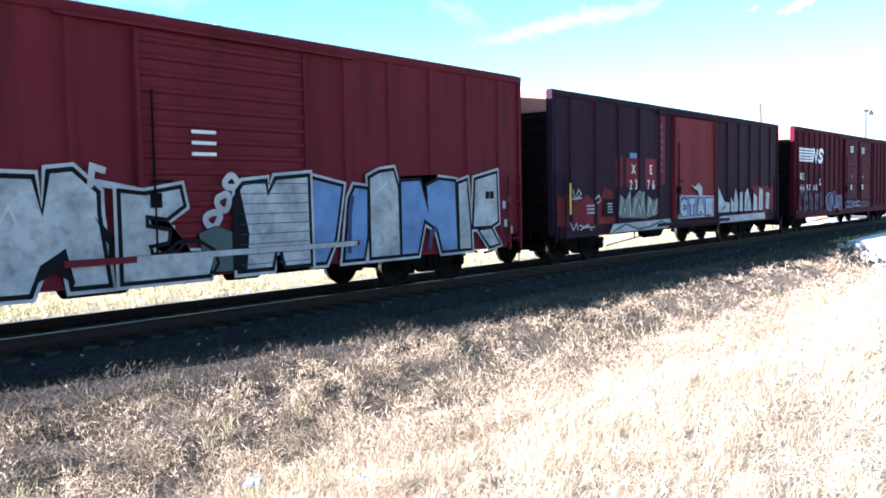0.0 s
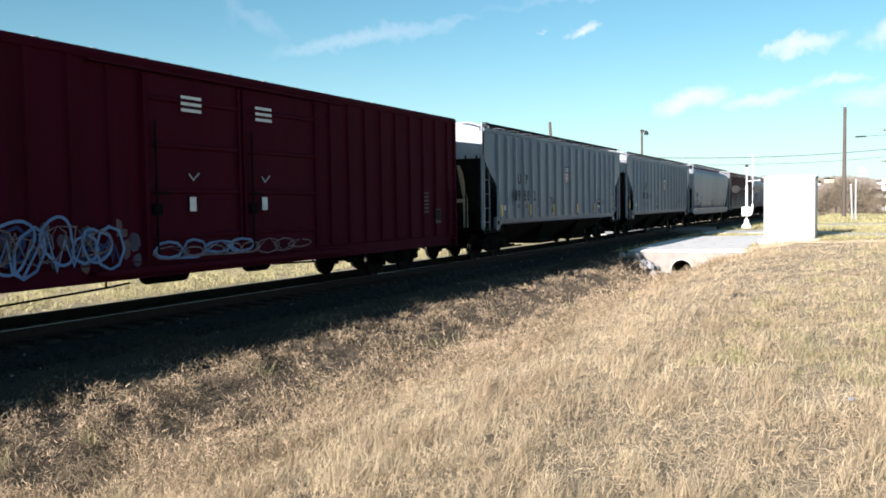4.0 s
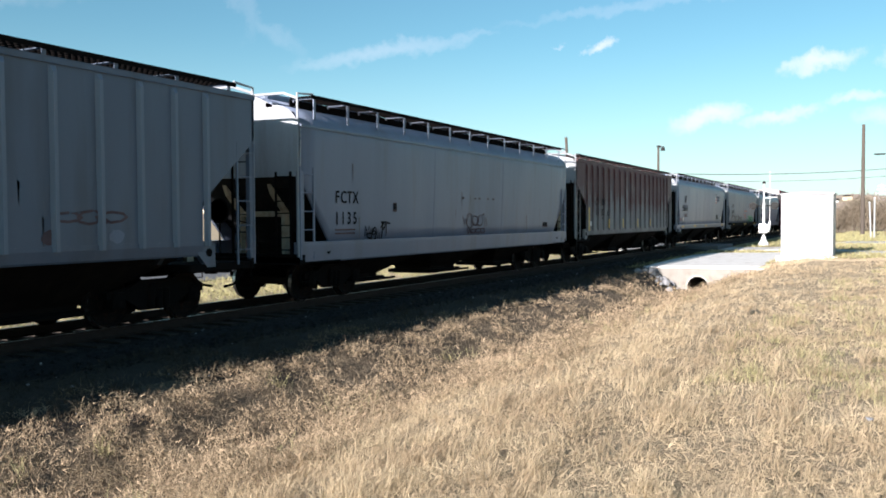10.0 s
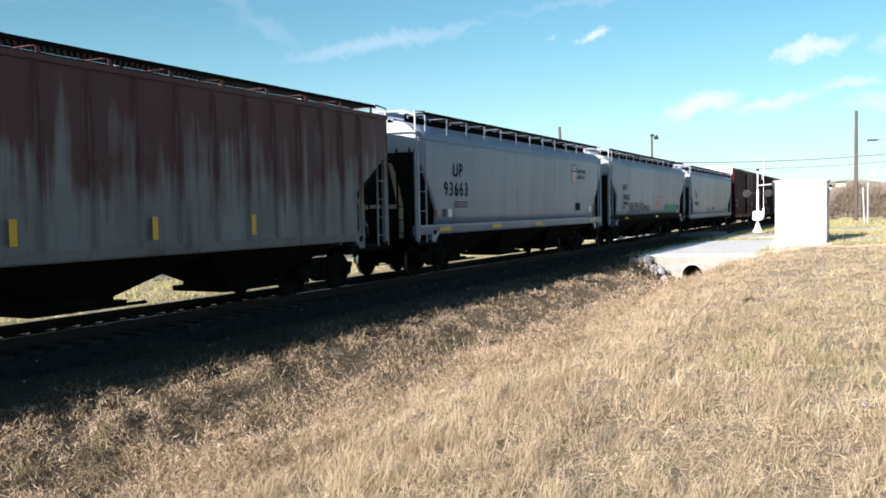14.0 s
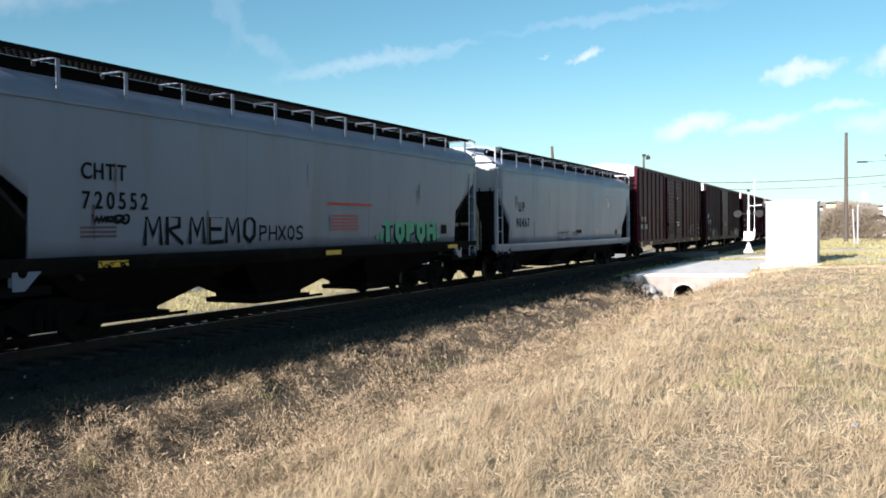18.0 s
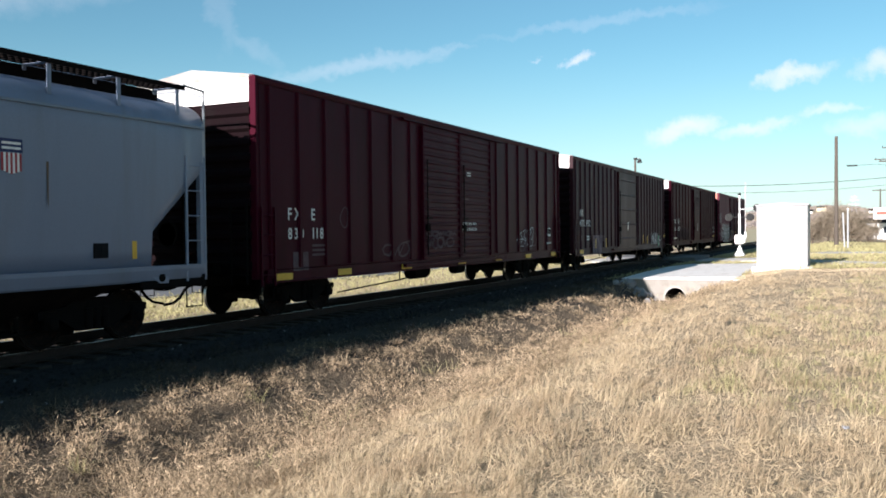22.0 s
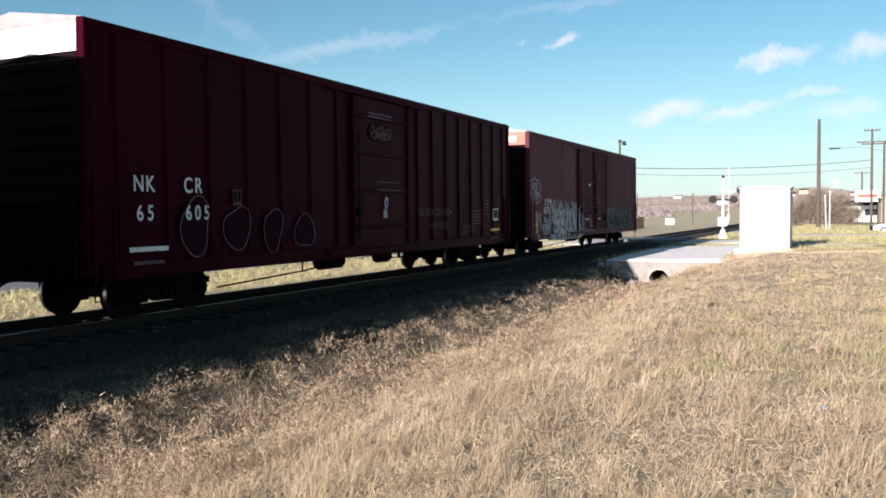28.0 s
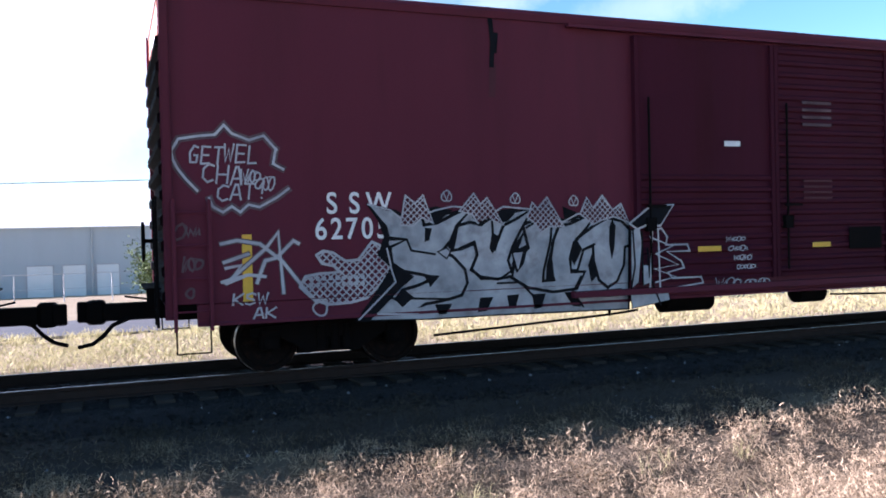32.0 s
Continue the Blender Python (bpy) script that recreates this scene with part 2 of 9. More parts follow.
# ballast base lowered as well to deepen the shade along the train
M_BALLAST = mat("ballast_stone", (0.026, 0.023, 0.022), (0.013, 0.012, 0.012), 0.9, scale=9, fine=70, bump=0.8, island=0.45, depth=0.04)
M_CHIP = mat("pale_stone_chip", (0.24, 0.235, 0.24), (0.18, 0.18, 0.18), 0.8, scale=9, fine=70, island=0.3)
M_SOIL = mat("dry_grass_soil", (0.37, 0.295, 0.195), (0.28, 0.22, 0.145), 0.95, scale=0.55, fine=22, amount=0.8, bump=1.0, dirt=(0.40, 0.315, 0.21), dirt_amount=0.7, depth=0.05)
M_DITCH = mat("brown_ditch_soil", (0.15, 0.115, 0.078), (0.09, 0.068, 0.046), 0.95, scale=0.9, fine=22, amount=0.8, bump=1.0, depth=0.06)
# earth of the trackside strip, darkened in colour for the train's shade
M_EARTH = mat("shade_dark_earth", (0.066, 0.052, 0.04), (0.04, 0.033, 0.026), 0.95, scale=0.8, fine=22, amount=0.8, bump=1.0, depth=0.06)
M_VERGE = mat("greenish_dry_grass", (0.40, 0.36, 0.185), (0.26, 0.245, 0.11), 0.75, scale=0.5, fine=3, bump=0, island=0.35)
# weed colour beside the ballast, darkened to deepen the train's shade
M_SHADEWEED = mat("shade_dark_weeds", (0.066, 0.055, 0.041), (0.044, 0.038, 0.029), 0.85, scale=0.5, fine=4, bump=0, island=0.4)
M_DARKWEED = mat("dark_dead_weeds", (0.085, 0.06, 0.05), (0.055, 0.04, 0.034), 0.85, scale=0.8, fine=4, bump=0, island=0.4)
M_FIELD = mat("green_tan_field", (0.30, 0.285, 0.175), (0.34, 0.27, 0.18), 0.95, scale=0.03, fine=1.0, amount=0.9, bump=0.2)
M_STRAW = mat("dry_straw_grass", (0.50, 0.40, 0.262), (0.31, 0.23, 0.145), 0.8, scale=0.9, fine=3, amount=0.85, bump=0, island=0.28)
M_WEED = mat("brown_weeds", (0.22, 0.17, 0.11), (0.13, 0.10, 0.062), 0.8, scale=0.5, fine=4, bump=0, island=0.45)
M_CURL = mat("curled_dry_weeds", (0.44, 0.335, 0.22), (0.26, 0.195, 0.125), 0.8, scale=0.9, fine=4, bump=0, island=0.4)
for m in (M_STRAW, M_WEED, M_CURL, M_VERGE, M_SHADEWEED, M_DARKWEED):
    # thin dry blades let some light through
    n, l = m.node_tree.nodes, m.node_tree.links
    glow, mixed = n.new("ShaderNodeBsdfTranslucent"), n.new("ShaderNodeMixShader")
    l.new(n["Principled BSDF"].inputs["Base Color"].links[0].from_socket, glow.inputs["Color"])
    mixed.inputs["Fac"].default_value = 0.3
    l.new(n["Principled BSDF"].outputs[0], mixed.inputs[1])
    l.new(glow.outputs[0], mixed.inputs[2])
    l.new(mixed.outputs[0], n["Material Output"].inputs["Surface"])
M_CONC = mat("pale_concrete", (0.66, 0.64, 0.61), (0.56, 0.54, 0.51), 0.9, scale=1.1, fine=45, bump=0.25, dirt=(0.33, 0.29, 0.24), dirt_amount=0.5)
M_OLDCONC = mat("stained_concrete", (0.26, 0.24, 0.215), (0.19, 0.175, 0.155), 0.9, scale=1.1, fine=45, bump=0.25, dirt=(0.16, 0.13, 0.1), dirt_amount=0.5)
M_CALICHE = mat("packed_caliche", (0.47, 0.455, 0.43), (0.38, 0.36, 0.33), 0.95, scale=0.7, fine=25, bump=0.5, dirt=(0.36, 0.30, 0.2), dirt_amount=0.35)
M_ASPHALT = mat("worn_asphalt", (0.12, 0.12, 0.125), (0.09, 0.09, 0.092), 0.9, scale=0.8, fine=60, bump=0.3)
M_BOX = mat("white_enamelled_steel", (0.30, 0.30, 0.308), (0.275, 0.275, 0.283), 0.45, scale=1.2, bump=0.02)
M_WOODPOLE = mat("weathered_pole_timber", (0.085, 0.07, 0.058), (0.06, 0.05, 0.042), 0.9, scale=2.5, streak=1, bump=0.4)
M_WIRE = plain("black_cable", (0.03, 0.03, 0.032), 0.6)


# ---- mesh building ----
class Mesh:
    """Collects boxes, prisms, tubes and sheets into one mesh."""

    def __init__(self):
        self.v, self.f, self.m, self.mat = [], [], [], 0

    def add(self, verts, faces):
        k = len(self.v)
        self.v += [tuple(p) for p in verts]
        self.f += [tuple(i + k for i in f) for f in faces]
        self.m += [self.mat] * len(faces)
        return self

    def box(self, x0, x1, y0, y1, z0, z1, c=0.0):
        if not c:
            return self.add([(x, y, z) for x in (x0, x1) for y in (y0, y1) for z in (z0, z1)],
                            [(0, 1, 3, 2), (4, 6, 7, 5), (0, 4, 5, 1), (2, 3, 7, 6), (0, 2, 6, 4), (1, 5, 7, 3)])
        ring = lambda e, z: [(x0 + c + e, y0 + e, z), (x1 - c - e, y0 + e, z), (x1 - e, y0 + c + e, z), (x1 - e, y1 - c - e, z), (x1 - c - e, y1 - e, z), (x0 + c + e, y1 - e, z), (x0 + e, y1 - c - e, z), (x0 + e, y0 + c + e, z)]
        h = c * 0.6
        return self.loft([ring(h, z0), ring(0, z0 + h), ring(0, z1 - h), ring(h, z1)])

    def loft(self, rings, caps=True):
        n = len(rings[0])
        faces = [(r * n + i, r * n + (i + 1) % n, (r + 1) * n + (i + 1) % n, (r + 1) * n + i) for r in range(len(rings) - 1) for i in range(n)]
        if caps:
            faces += [tuple(range(n))[::-1], tuple(range((len(rings) - 1) * n, len(rings) * n))]
        return self.add([p for r in rings for p in r], faces)

    def prism(self, outline, axis, a, b):
        """The outline (pairs) swept along axis x, y or z."""
        put = {"x": lambda p, s: (s, p[0], p[1]), "y": lambda p, s: (p[0], s, p[1]), "z": lambda p, s: (p[0], p[1], s)}[axis]
        return self.loft([[put(p, a) for p in outline], [put(p, b) for p in outline]])

    def rod(self, p, q, r, n=8, r2=None):
        p, q = Vector(p), Vector(q)
        d = (q - p).normalized()
        s = d.orthogonal().normalized()
        u = d.cross(s)
        return self.loft([[c + (s * math.cos(i * math.tau / n) + u * math.sin(i * math.tau / n)) * k for i in range(n)] for c, k in ((p, r), (q, r if r2 is None else r2))])

    def pipe(self, points, r, n=6):
        """A bent rod through the points, in one piece."""
        p = [Vector(q) for q in points]
        way = [(b - a).normalized() for a, b in zip(p, p[1:])]
        s = way[0].orthogonal().normalized()
        rings = []
        for i, q in enumerate(p):
            t = (way[max(0, i - 1)] + way[min(len(way) - 1, i)])
            t = t.normalized() if t.length > 0.1 else way[0]
            s = (s - t * s.dot(t)).normalized() if abs(s.dot(t)) < 0.95 else t.orthogonal().normalized()
            u = t.cross(s)
            rings.append([q + (s * math.cos(k * math.tau / n) + u * math.sin(k * math.tau / n)) * r for k in range(n)])
        return self.loft(rings)

    def turn(self, outline, axis="y", n=20, at=(0, 0, 0)):
        """The outline (along, radius) turned round the axis."""
        rings = []
        for a, r in outline:
            ring = []
            for i in range(n):
                c, s = r * math.cos(i * math.tau / n), r * math.sin(i * math.tau / n)
                p = {"y": (c, a, s), "z": (c, s, a), "x": (a, c, s)}[axis]
                ring.append(tuple(p[k] + at[k] for k in range(3)))
            rings.append(ring)
        return self.loft(rings)

    def data(self, name, *mats):
        me = bpy.data.meshes.new(name)
        me.from_pydata(self.v, [], self.f)
        for m in mats:
            me.materials.append(m)
        if len(mats) > 1:
            me.polygons.foreach_set("material_index", self.m)
        bm = bmesh.new()
        bm.from_mesh(me)
        bmesh.ops.recalc_face_normals(bm, faces=bm.faces)
        bm.to_mesh(me)
        bm.free()
        return me


def part(name, mesh, material, parent, label="", at=None, kind=""):
    """One mesh object under a thing or a part; mesh is a Mesh or ready data."""
    if isinstance(mesh, Mesh):
        mesh = mesh.data(name, *(material if isinstance(material, tuple) else (material,)))
    ob = new(name, mesh)
    ob.parent = parent
    if at is not None:
        ob.matrix_basis = at if isinstance(at, Matrix) else pose(*at)
    return tagged(ob, label=label, kind=kind)


def thing(name, label, category, group="", kind="", mesh=None, material=None, at=None):
    data = mesh.data(name, *(material if isinstance(material, tuple) else (material,))) if mesh else None
    ob = new(name, data)
    if at is not None:
        ob.matrix_basis = at if isinstance(at, Matrix) else pose(*at)
    return tagged(ob, label, category, group, kind)


def smooth(ob):
    for p in ob.data.polygons:
        p.use_smooth = True
    return ob


# ---- ground ----
YC = 12.305          # the track's centre line; the rails' tops are z = 0
HEADWALL = 34.85      # where the ditch runs into its culvert


def steps(v, xs, ys):
    return np.interp(v, xs, ys)


def ground_z(x, y):
    """Height of the ground: a bank, the ditch, the track's bed, the verge and road beyond, rising fields and hills."""
    x, y = np.asarray(x, float), np.asarray(y, float)
    ditch = steps(y, [-400, -12, 0, 2.4, 3.8, 5.2, 6.2, 6.8, 7.6, 8.5, 9.6, 15.2, 18, 21, 30, 40, 60, 80, 150], [0.9, 0.45, 0.2, 0.16, -0.1, -0.52, -0.70, -0.70, -0.44, -0.34, -0.32, -0.34, -0.42, -0.5, -0.85, -1.1, -2.0, -2.8, -3.2])
    flat = steps(y, [-400, -12, 0, 2.4, 3.7, 4.7, 6.5, 9.6, 15.2, 18, 21, 30, 40, 60, 80, 150], [0.9, 0.5, 0.28, 0.24, 0.08, -0.24, -0.26, -0.3, -0.34, -0.42, -0.5, -0.85, -1.1, -2.0, -2.8, -3.2])
    soft = ditch + (flat - ditch) * np.clip((x - 34.0) / 3.0, 0, 1)
    z = np.where(y > 8.8, soft, np.where(x < HEADWALL, ditch, flat))
    mouth = np.clip((x - 25) / 8, 0, 1) * np.clip(1.6 - np.abs(y - 6.75) / 0.95, 0, 1) * (x < HEADWALL)
    z = z + (np.minimum(z, -1.05) - z) * np.minimum(1, mouth)
    near = np.clip((np.abs(y - YC) - 4) / 14, 0, 1)
    z = np.where(y < YC, z - (z + 0.3) * np.clip((x - 46) / 50, 0, 1) * near, z)
    far = np.hypot(x, y)
    rise = np.clip((far - 260) / 1500, 0, 1) ** 1.15
    ahead = np.clip((x / np.maximum(far, 1) + 0.35) / 1.2, 0.12, 1)
    roll = 1 + 0.18 * np.sin(np.arctan2(y, x) * 17 + 0.6) + 0.10 * np.sin(np.arctan2(y, x) * 41)
    return z + rise * 36 * ahead * roll


def grid_lines(fine, step, reach, grow):
    out = [fine[0]]
    while out[-1] < fine[1] - 1e-6:
        out.append(out[-1] + step)
    s = step
    while out[-1] < reach:
        s *= grow
        out.append(out[-1] + s)
    s, low = step, [fine[0]]
    while low[-1] > -reach:
        s *= grow
        low.append(low[-1] - s)
    return np.array(low[:0:-1] + out)


gx = grid_lines((-8.0, 48.0), 0.4, 3600, 1.16)
gx = np.sort(np.append(gx, [HEADWALL - 0.01, HEADWALL + 0.01]))
gy = grid_lines((-6.0, 24.0), 0.3, 3600, 1.17)
X, Y = np.meshgrid(gx, gy, indexing="ij")
Z = ground_z(X, Y)
lump = np.array([noise.noise((a * 0.7, b * 0.7, 0.0)) * 0.05 + noise.noise((a * 2.3, b * 2.3, 4.0)) * 0.025 for a, b in zip(X.ravel(), Y.ravel())]).reshape(X.shape)
mound = np.array([noise.noise((a * 0.9, b * 1.2, 9.0)) for a, b in zip(X.ravel(), Y.ravel())]).reshape(X.shape) * 0.06 - 0.06
lump = lump + mound * (Y < 8) * (X < HEADWALL - 0.5)
Z = Z + lump * np.clip((np.abs(Y - YC) - 2.6) / 1.0, 0, 1) * (np.hypot(X, Y) < 120)
nx, ny = X.shape
idx = np.arange(nx * ny).reshape(nx, ny)
quads = np.stack([idx[:-1, :-1], idx[1:, :-1], idx[1:, 1:], idx[:-1, 1:]], -1).reshape(-1, 4)
centre = np.stack([X, Y], -1).reshape(-1, 2)[quads].mean(1)
quads = quads[~((np.abs(centre[:, 0] - HEADWALL) < 0.011) & (np.abs(centre[:, 1] - 6.56) < 0.6))]
centre = np.stack([X, Y], -1).reshape(-1, 2)[quads].mean(1)
me = bpy.data.meshes.new("ground")
me.from_pydata(np.stack([X, Y, Z], -1).reshape(-1, 3).tolist(), [], quads.tolist())
me.materials.append(M_SOIL)
me.materials.append(M_EARTH)
me.materials.append(M_FIELD)
me.materials.append(M_DITCH)
mid_x, mid_y = centre[:, 0], centre[:, 1]
# the strip nearest the track takes the earth darkened for train shade
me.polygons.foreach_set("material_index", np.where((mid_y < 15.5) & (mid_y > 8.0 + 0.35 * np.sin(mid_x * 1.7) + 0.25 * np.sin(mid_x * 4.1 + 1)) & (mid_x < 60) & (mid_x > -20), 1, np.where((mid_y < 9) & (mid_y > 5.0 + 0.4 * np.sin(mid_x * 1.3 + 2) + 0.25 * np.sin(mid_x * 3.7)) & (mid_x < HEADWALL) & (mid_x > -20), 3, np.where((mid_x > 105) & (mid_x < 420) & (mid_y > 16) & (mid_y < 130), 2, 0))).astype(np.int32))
ground = tagged(new("ground", me), "dry winter grass ground with a ditch along the track", "ground", kind="structure")
for p in ground.data.polygons:
    p.use_smooth = True


def ribbon(name, label, category, line, width, material, lift=0.03, step=2.0):
    """A strip of road laid over the ground along a polyline."""
    pts, m = [], Mesh()
    for (ax, ay), (bx, by) in zip(line, line[1:]):
        k = max(1, int(math.hypot(bx - ax, by - ay) / step))
        pts += [(ax + (bx - ax) * i / k, ay + (by - ay) * i / k) for i in range(k)]
    pts.append(line[-1])
    rows = []
    for i, (a, b) in enumerate(pts):
        (px, py), (qx, qy) = pts[max(0, i - 1)], pts[min(len(pts) - 1, i + 1)]
        d = math.hypot(qx - px, qy - py)
        nxx, nyy = -(qy - py) / d, (qx - px) / d
        row = []
        for s in np.linspace(-0.5, 0.5, 9):
            x, y = a + nxx * width * s, b + nyy * width * s
            row.append((x, y, float(ground_z(x, y)) + lift + 0.05 * (1 - (2 * s) ** 2) + 0.03))
        rows.append(row)
    n = 9
    m.add([p for r in rows for p in r], [(r * n + i, r * n + i + 1, (r + 1) * n + i + 1, (r + 1) * n + i) for r in range(len(rows) - 1) for i in range(n - 1)])
    low = [[(x, y, z - 0.25) for x, y, z in (r[0], r[-1])] for r in rows]
    k = len(m.v)
    m.add([p for r in low for p in r], [])
    for r in range(len(rows) - 1):
        m.f.append((r * n, (r + 1) * n, k + 2 * r + 2, k + 2 * r))
        m.f.append((r * n + n - 1, k + 2 * r + 1, k + 2 * r + 3, (r + 1) * n + n - 1))
        m.m += [0, 0]
    return thing(name, label, category, kind="structure", mesh=m, material=material)


ribbon("road", "grey asphalt road running beside the track", "road", [(-260, 27.5), (54, 27.5)], 8.0, M_ASPHALT, step=6)
ribbon("road", "pale road that crosses the track", "road", [(54, -70), (57, -20), (59, 4), (59.2, 9.3)], 6.0, M_CALICHE, lift=0.02)
ribbon("road", "pale road that crosses the track", "road", [(59.2, 15.3), (60, 30), (64, 80), (80, 190)], 7.0, M_CALICHE, lift=0.02)
ribbon("driveway", "pale packed driveway behind the relay cabinet", "driveway", [(47.5, 5.0), (43.5, 2.6), (40.3, 0.4), (38.3, -1.6)], 2.2, M_CALICHE, lift=0.0, step=0.7)

# ---- track ----
TRACK = (-170.0, 420.0)
track = thing("railway_track", "single railway track of rusty rails on timber ties and dark ballast", "railway track", kind="structure")
RAIL_OUT = [(-0.07, -0.17), (0.07, -0.17), (0.07, -0.155), (0.012, -0.14), (0.012, -0.045), (0.036, -0.035), (0.036, -0.008), (0.026, 0), (-0.026, 0), (-0.036, -0.008), (-0.036, -0.035), (-0.012, -0.045), (-0.012, -0.14), (-0.07, -0.155)]
for side in (-1, 1):
    m = Mesh()
    m.prism([(y + YC + side * 0.7525, z) for y, z in RAIL_OUT], "x", *TRACK)
    m.mat = 1
    m.box(*TRACK, YC + side * 0.7525 - 0.024, YC + side * 0.7525 + 0.024, -0.01, 0.002)
    part("rail", m, (M_RAIL, M_RAILTOP), track, "rusty steel rail with a bright running surface")
m = Mesh()
m.prism([(YC - 2.55, -0.6), (YC - 2.35, -0.34), (YC - 1.75, -0.215), (YC + 1.75, -0.215), (YC + 2.9, -0.38), (YC + 3.1, -0.6)], "x", *TRACK)
part("ballast_bed", m, M_BALLAST, track)
tie = Mesh().box(-0.115, 0.115, -1.3, 1.3, -0.33, -0.172, 0.012).data("tie", M_TIE)
plate = Mesh().box(-0.1, 0.1, -0.18, 0.18, -0.172, -0.16)
rest = Mesh()
for i in range(int((TRACK[1] - TRACK[0]) / 0.52)):
    x = TRACK[0] + i * 0.52
    if -26 < x < 115:
        part("tie", tie, M_TIE, track, at=(x + random.uniform(-0.02, 0.02), YC + random.uniform(-0.03, 0.03), random.uniform(-0.006, 0.004), 0, 0, random.uniform(-1, 1)))
    else:
        rest.box(x - 0.115, x + 0.115, YC - 1.3, YC + 1.3, -0.33, -0.172)
part("far_ties", rest, M_TIE, track, kind="stuff")


def scatter_stones(name, label, count, ylow, yhigh, zat, size, material, seed, xlow=-14, xhigh=70):
    """Many small angular stones as one heap."""
    rng = np.random.default_rng(seed)
    base = np.array([(1, 0, 0), (-1, 0, 0), (0, 1, 0), (0, -1, 0), (0, 0, 1), (0, 0, -1)], float)
    tri = np.array([(0, 2, 4), (2, 1, 4), (1, 3, 4), (3, 0, 4), (2, 0, 5), (1, 2, 5), (3, 1, 5), (0, 3, 5)])
    x = xlow + (xhigh - xlow) * rng.random(count) ** 1.5
    y = ylow + (yhigh - ylow) * rng.random(count)
    s = size * (0.5 + rng.random(count))
    v = base[None] * (0.6 + 0.6 * rng.random((count, 6, 1))) * s[:, None, None]
    a = rng.random(count) * 6.28
    c, n = np.cos(a)[:, None], np.sin(a)[:, None]
    v = np.stack([v[..., 0] * c - v[..., 1] * n, v[..., 0] * n + v[..., 1] * c, v[..., 2] * 0.7], -1)
    v[..., 0] += x[:, None]
    v[..., 1] += y[:, None]
    v[..., 2] += zat(x, y)[:, None]
    f = (tri[None] + 6 * np.arange(count)[:, None, None]).reshape(-1, 3)
    me = bpy.data.meshes.new(name)
    me.from_pydata(v.reshape(-1, 3).tolist(), [], f.tolist())
    me.materials.append(material)
    return tagged(new(name, me), label, "stones", kind="stuff")


def bed_z(x, y):
    return np.interp(np.abs(y - YC), [0, 1.75, 2.9, 3.6], [-0.215, -0.215, -0.37, -0.38])


scatter_stones("ballast_stones", "loose dark ballast stones along the track", 26000, YC - 2.7, YC + 1.6, bed_z, 0.035, M_BALLAST, 3)
scatter_stones("pale_stones", "scattered pale stone chips beside the track", 240, YC - 4.3, YC - 1.2, lambda x, y: np.maximum(bed_z(x, y), ground_z(x, y)) + 0.015, 0.026, M_CHIP, 5)

# ---- the train: shared running gear ----
WHEEL_R = 0.43
m = Mesh()
m.turn([(-0.93, 0.085), (0.93, 0.085)], n=10)
for s in (-1, 1):
    m.turn([(s * 0.70, 0.02), (s * 0.70, WHEEL_R + 0.025), (s * 0.728, WHEEL_R + 0.02), (s * 0.745, WHEEL_R), (s * 0.83, WHEEL_R - 0.008), (s * 0.83, WHEEL_R - 0.07), (s * 0.80, WHEEL_R - 0.09), (s * 0.785, 0.17), (s * 0.83, 0.13), (s * 0.83, 0.02)], n=28)
    for k in range(4):
        a = k * math.pi / 2
        m.box(math.cos(a) * 0.25 - 0.03, math.cos(a) * 0.25 + 0.03, s * 0.79 - 0.012, s * 0.79 + 0.012, math.sin(a) * 0.25 - 0.03, math.sin(a) * 0.25 + 0.03)
    m.mat = 1
    m.loft([[(r * math.cos(i * math.tau / 28), y, r * math.sin(i * math.tau / 28)) for i in range(28)] for y, r in ((s * 0.75, WHEEL_R - 0.002), (s * 0.75, WHEEL_R + 0.0015), (s * 0.825, WHEEL_R - 0.006), (s * 0.825, WHEEL_R - 0.012))], caps=False)
    m.mat = 0
WHEELSET = m.data("wheelset", M_WHEEL, M_TREAD)
m = Mesh()
m.loft([[(x, y, z) for x, z in ((-1.1, 0.5), (-0.75, 0.5), (-0.35, 0.26), (0.35, 0.26), (0.75, 0.5), (1.1, 0.5), (1.1, 0.62), (0.62, 0.66), (0.4, 0.78), (-0.4, 0.78), (-0.62, 0.66), (-1.1, 0.62))] for y in (-0.06, 0.06)])
for s in (-1, 1):
    m.box(s * 0.865 - 0.13, s * 0.865 + 0.13, -0.1, 0.1, 0.33, 0.6, 0.02)
    m.turn([(-0.13, 0.09), (-0.14, 0.05)], n=10, at=(s * 0.865, 0, 0.43))
for k in (-0.17, 0, 0.17):
    m.turn([(0.3, 0.07), (0.62, 0.07)], "z", 10, at=(k, -0.07, 0))
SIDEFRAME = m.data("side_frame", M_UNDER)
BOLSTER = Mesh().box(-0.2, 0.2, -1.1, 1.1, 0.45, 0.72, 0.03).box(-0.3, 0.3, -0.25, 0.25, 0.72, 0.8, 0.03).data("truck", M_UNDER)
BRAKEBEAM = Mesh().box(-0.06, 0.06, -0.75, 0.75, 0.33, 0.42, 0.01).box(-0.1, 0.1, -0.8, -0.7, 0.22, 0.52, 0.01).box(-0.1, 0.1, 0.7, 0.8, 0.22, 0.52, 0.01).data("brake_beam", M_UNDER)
m = Mesh()
m.box(-1.3, 0.42, -0.11, 0.11, 0.74, 0.97, 0.02)
m.box(0.38, 0.62, -0.17, 0.13, 0.70, 1.02, 0.05)
m.box(0.55, 0.74, -0.19, -0.08, 0.72, 1.0, 0.03)
COUPLER = m.data("coupler", M_UNDER)
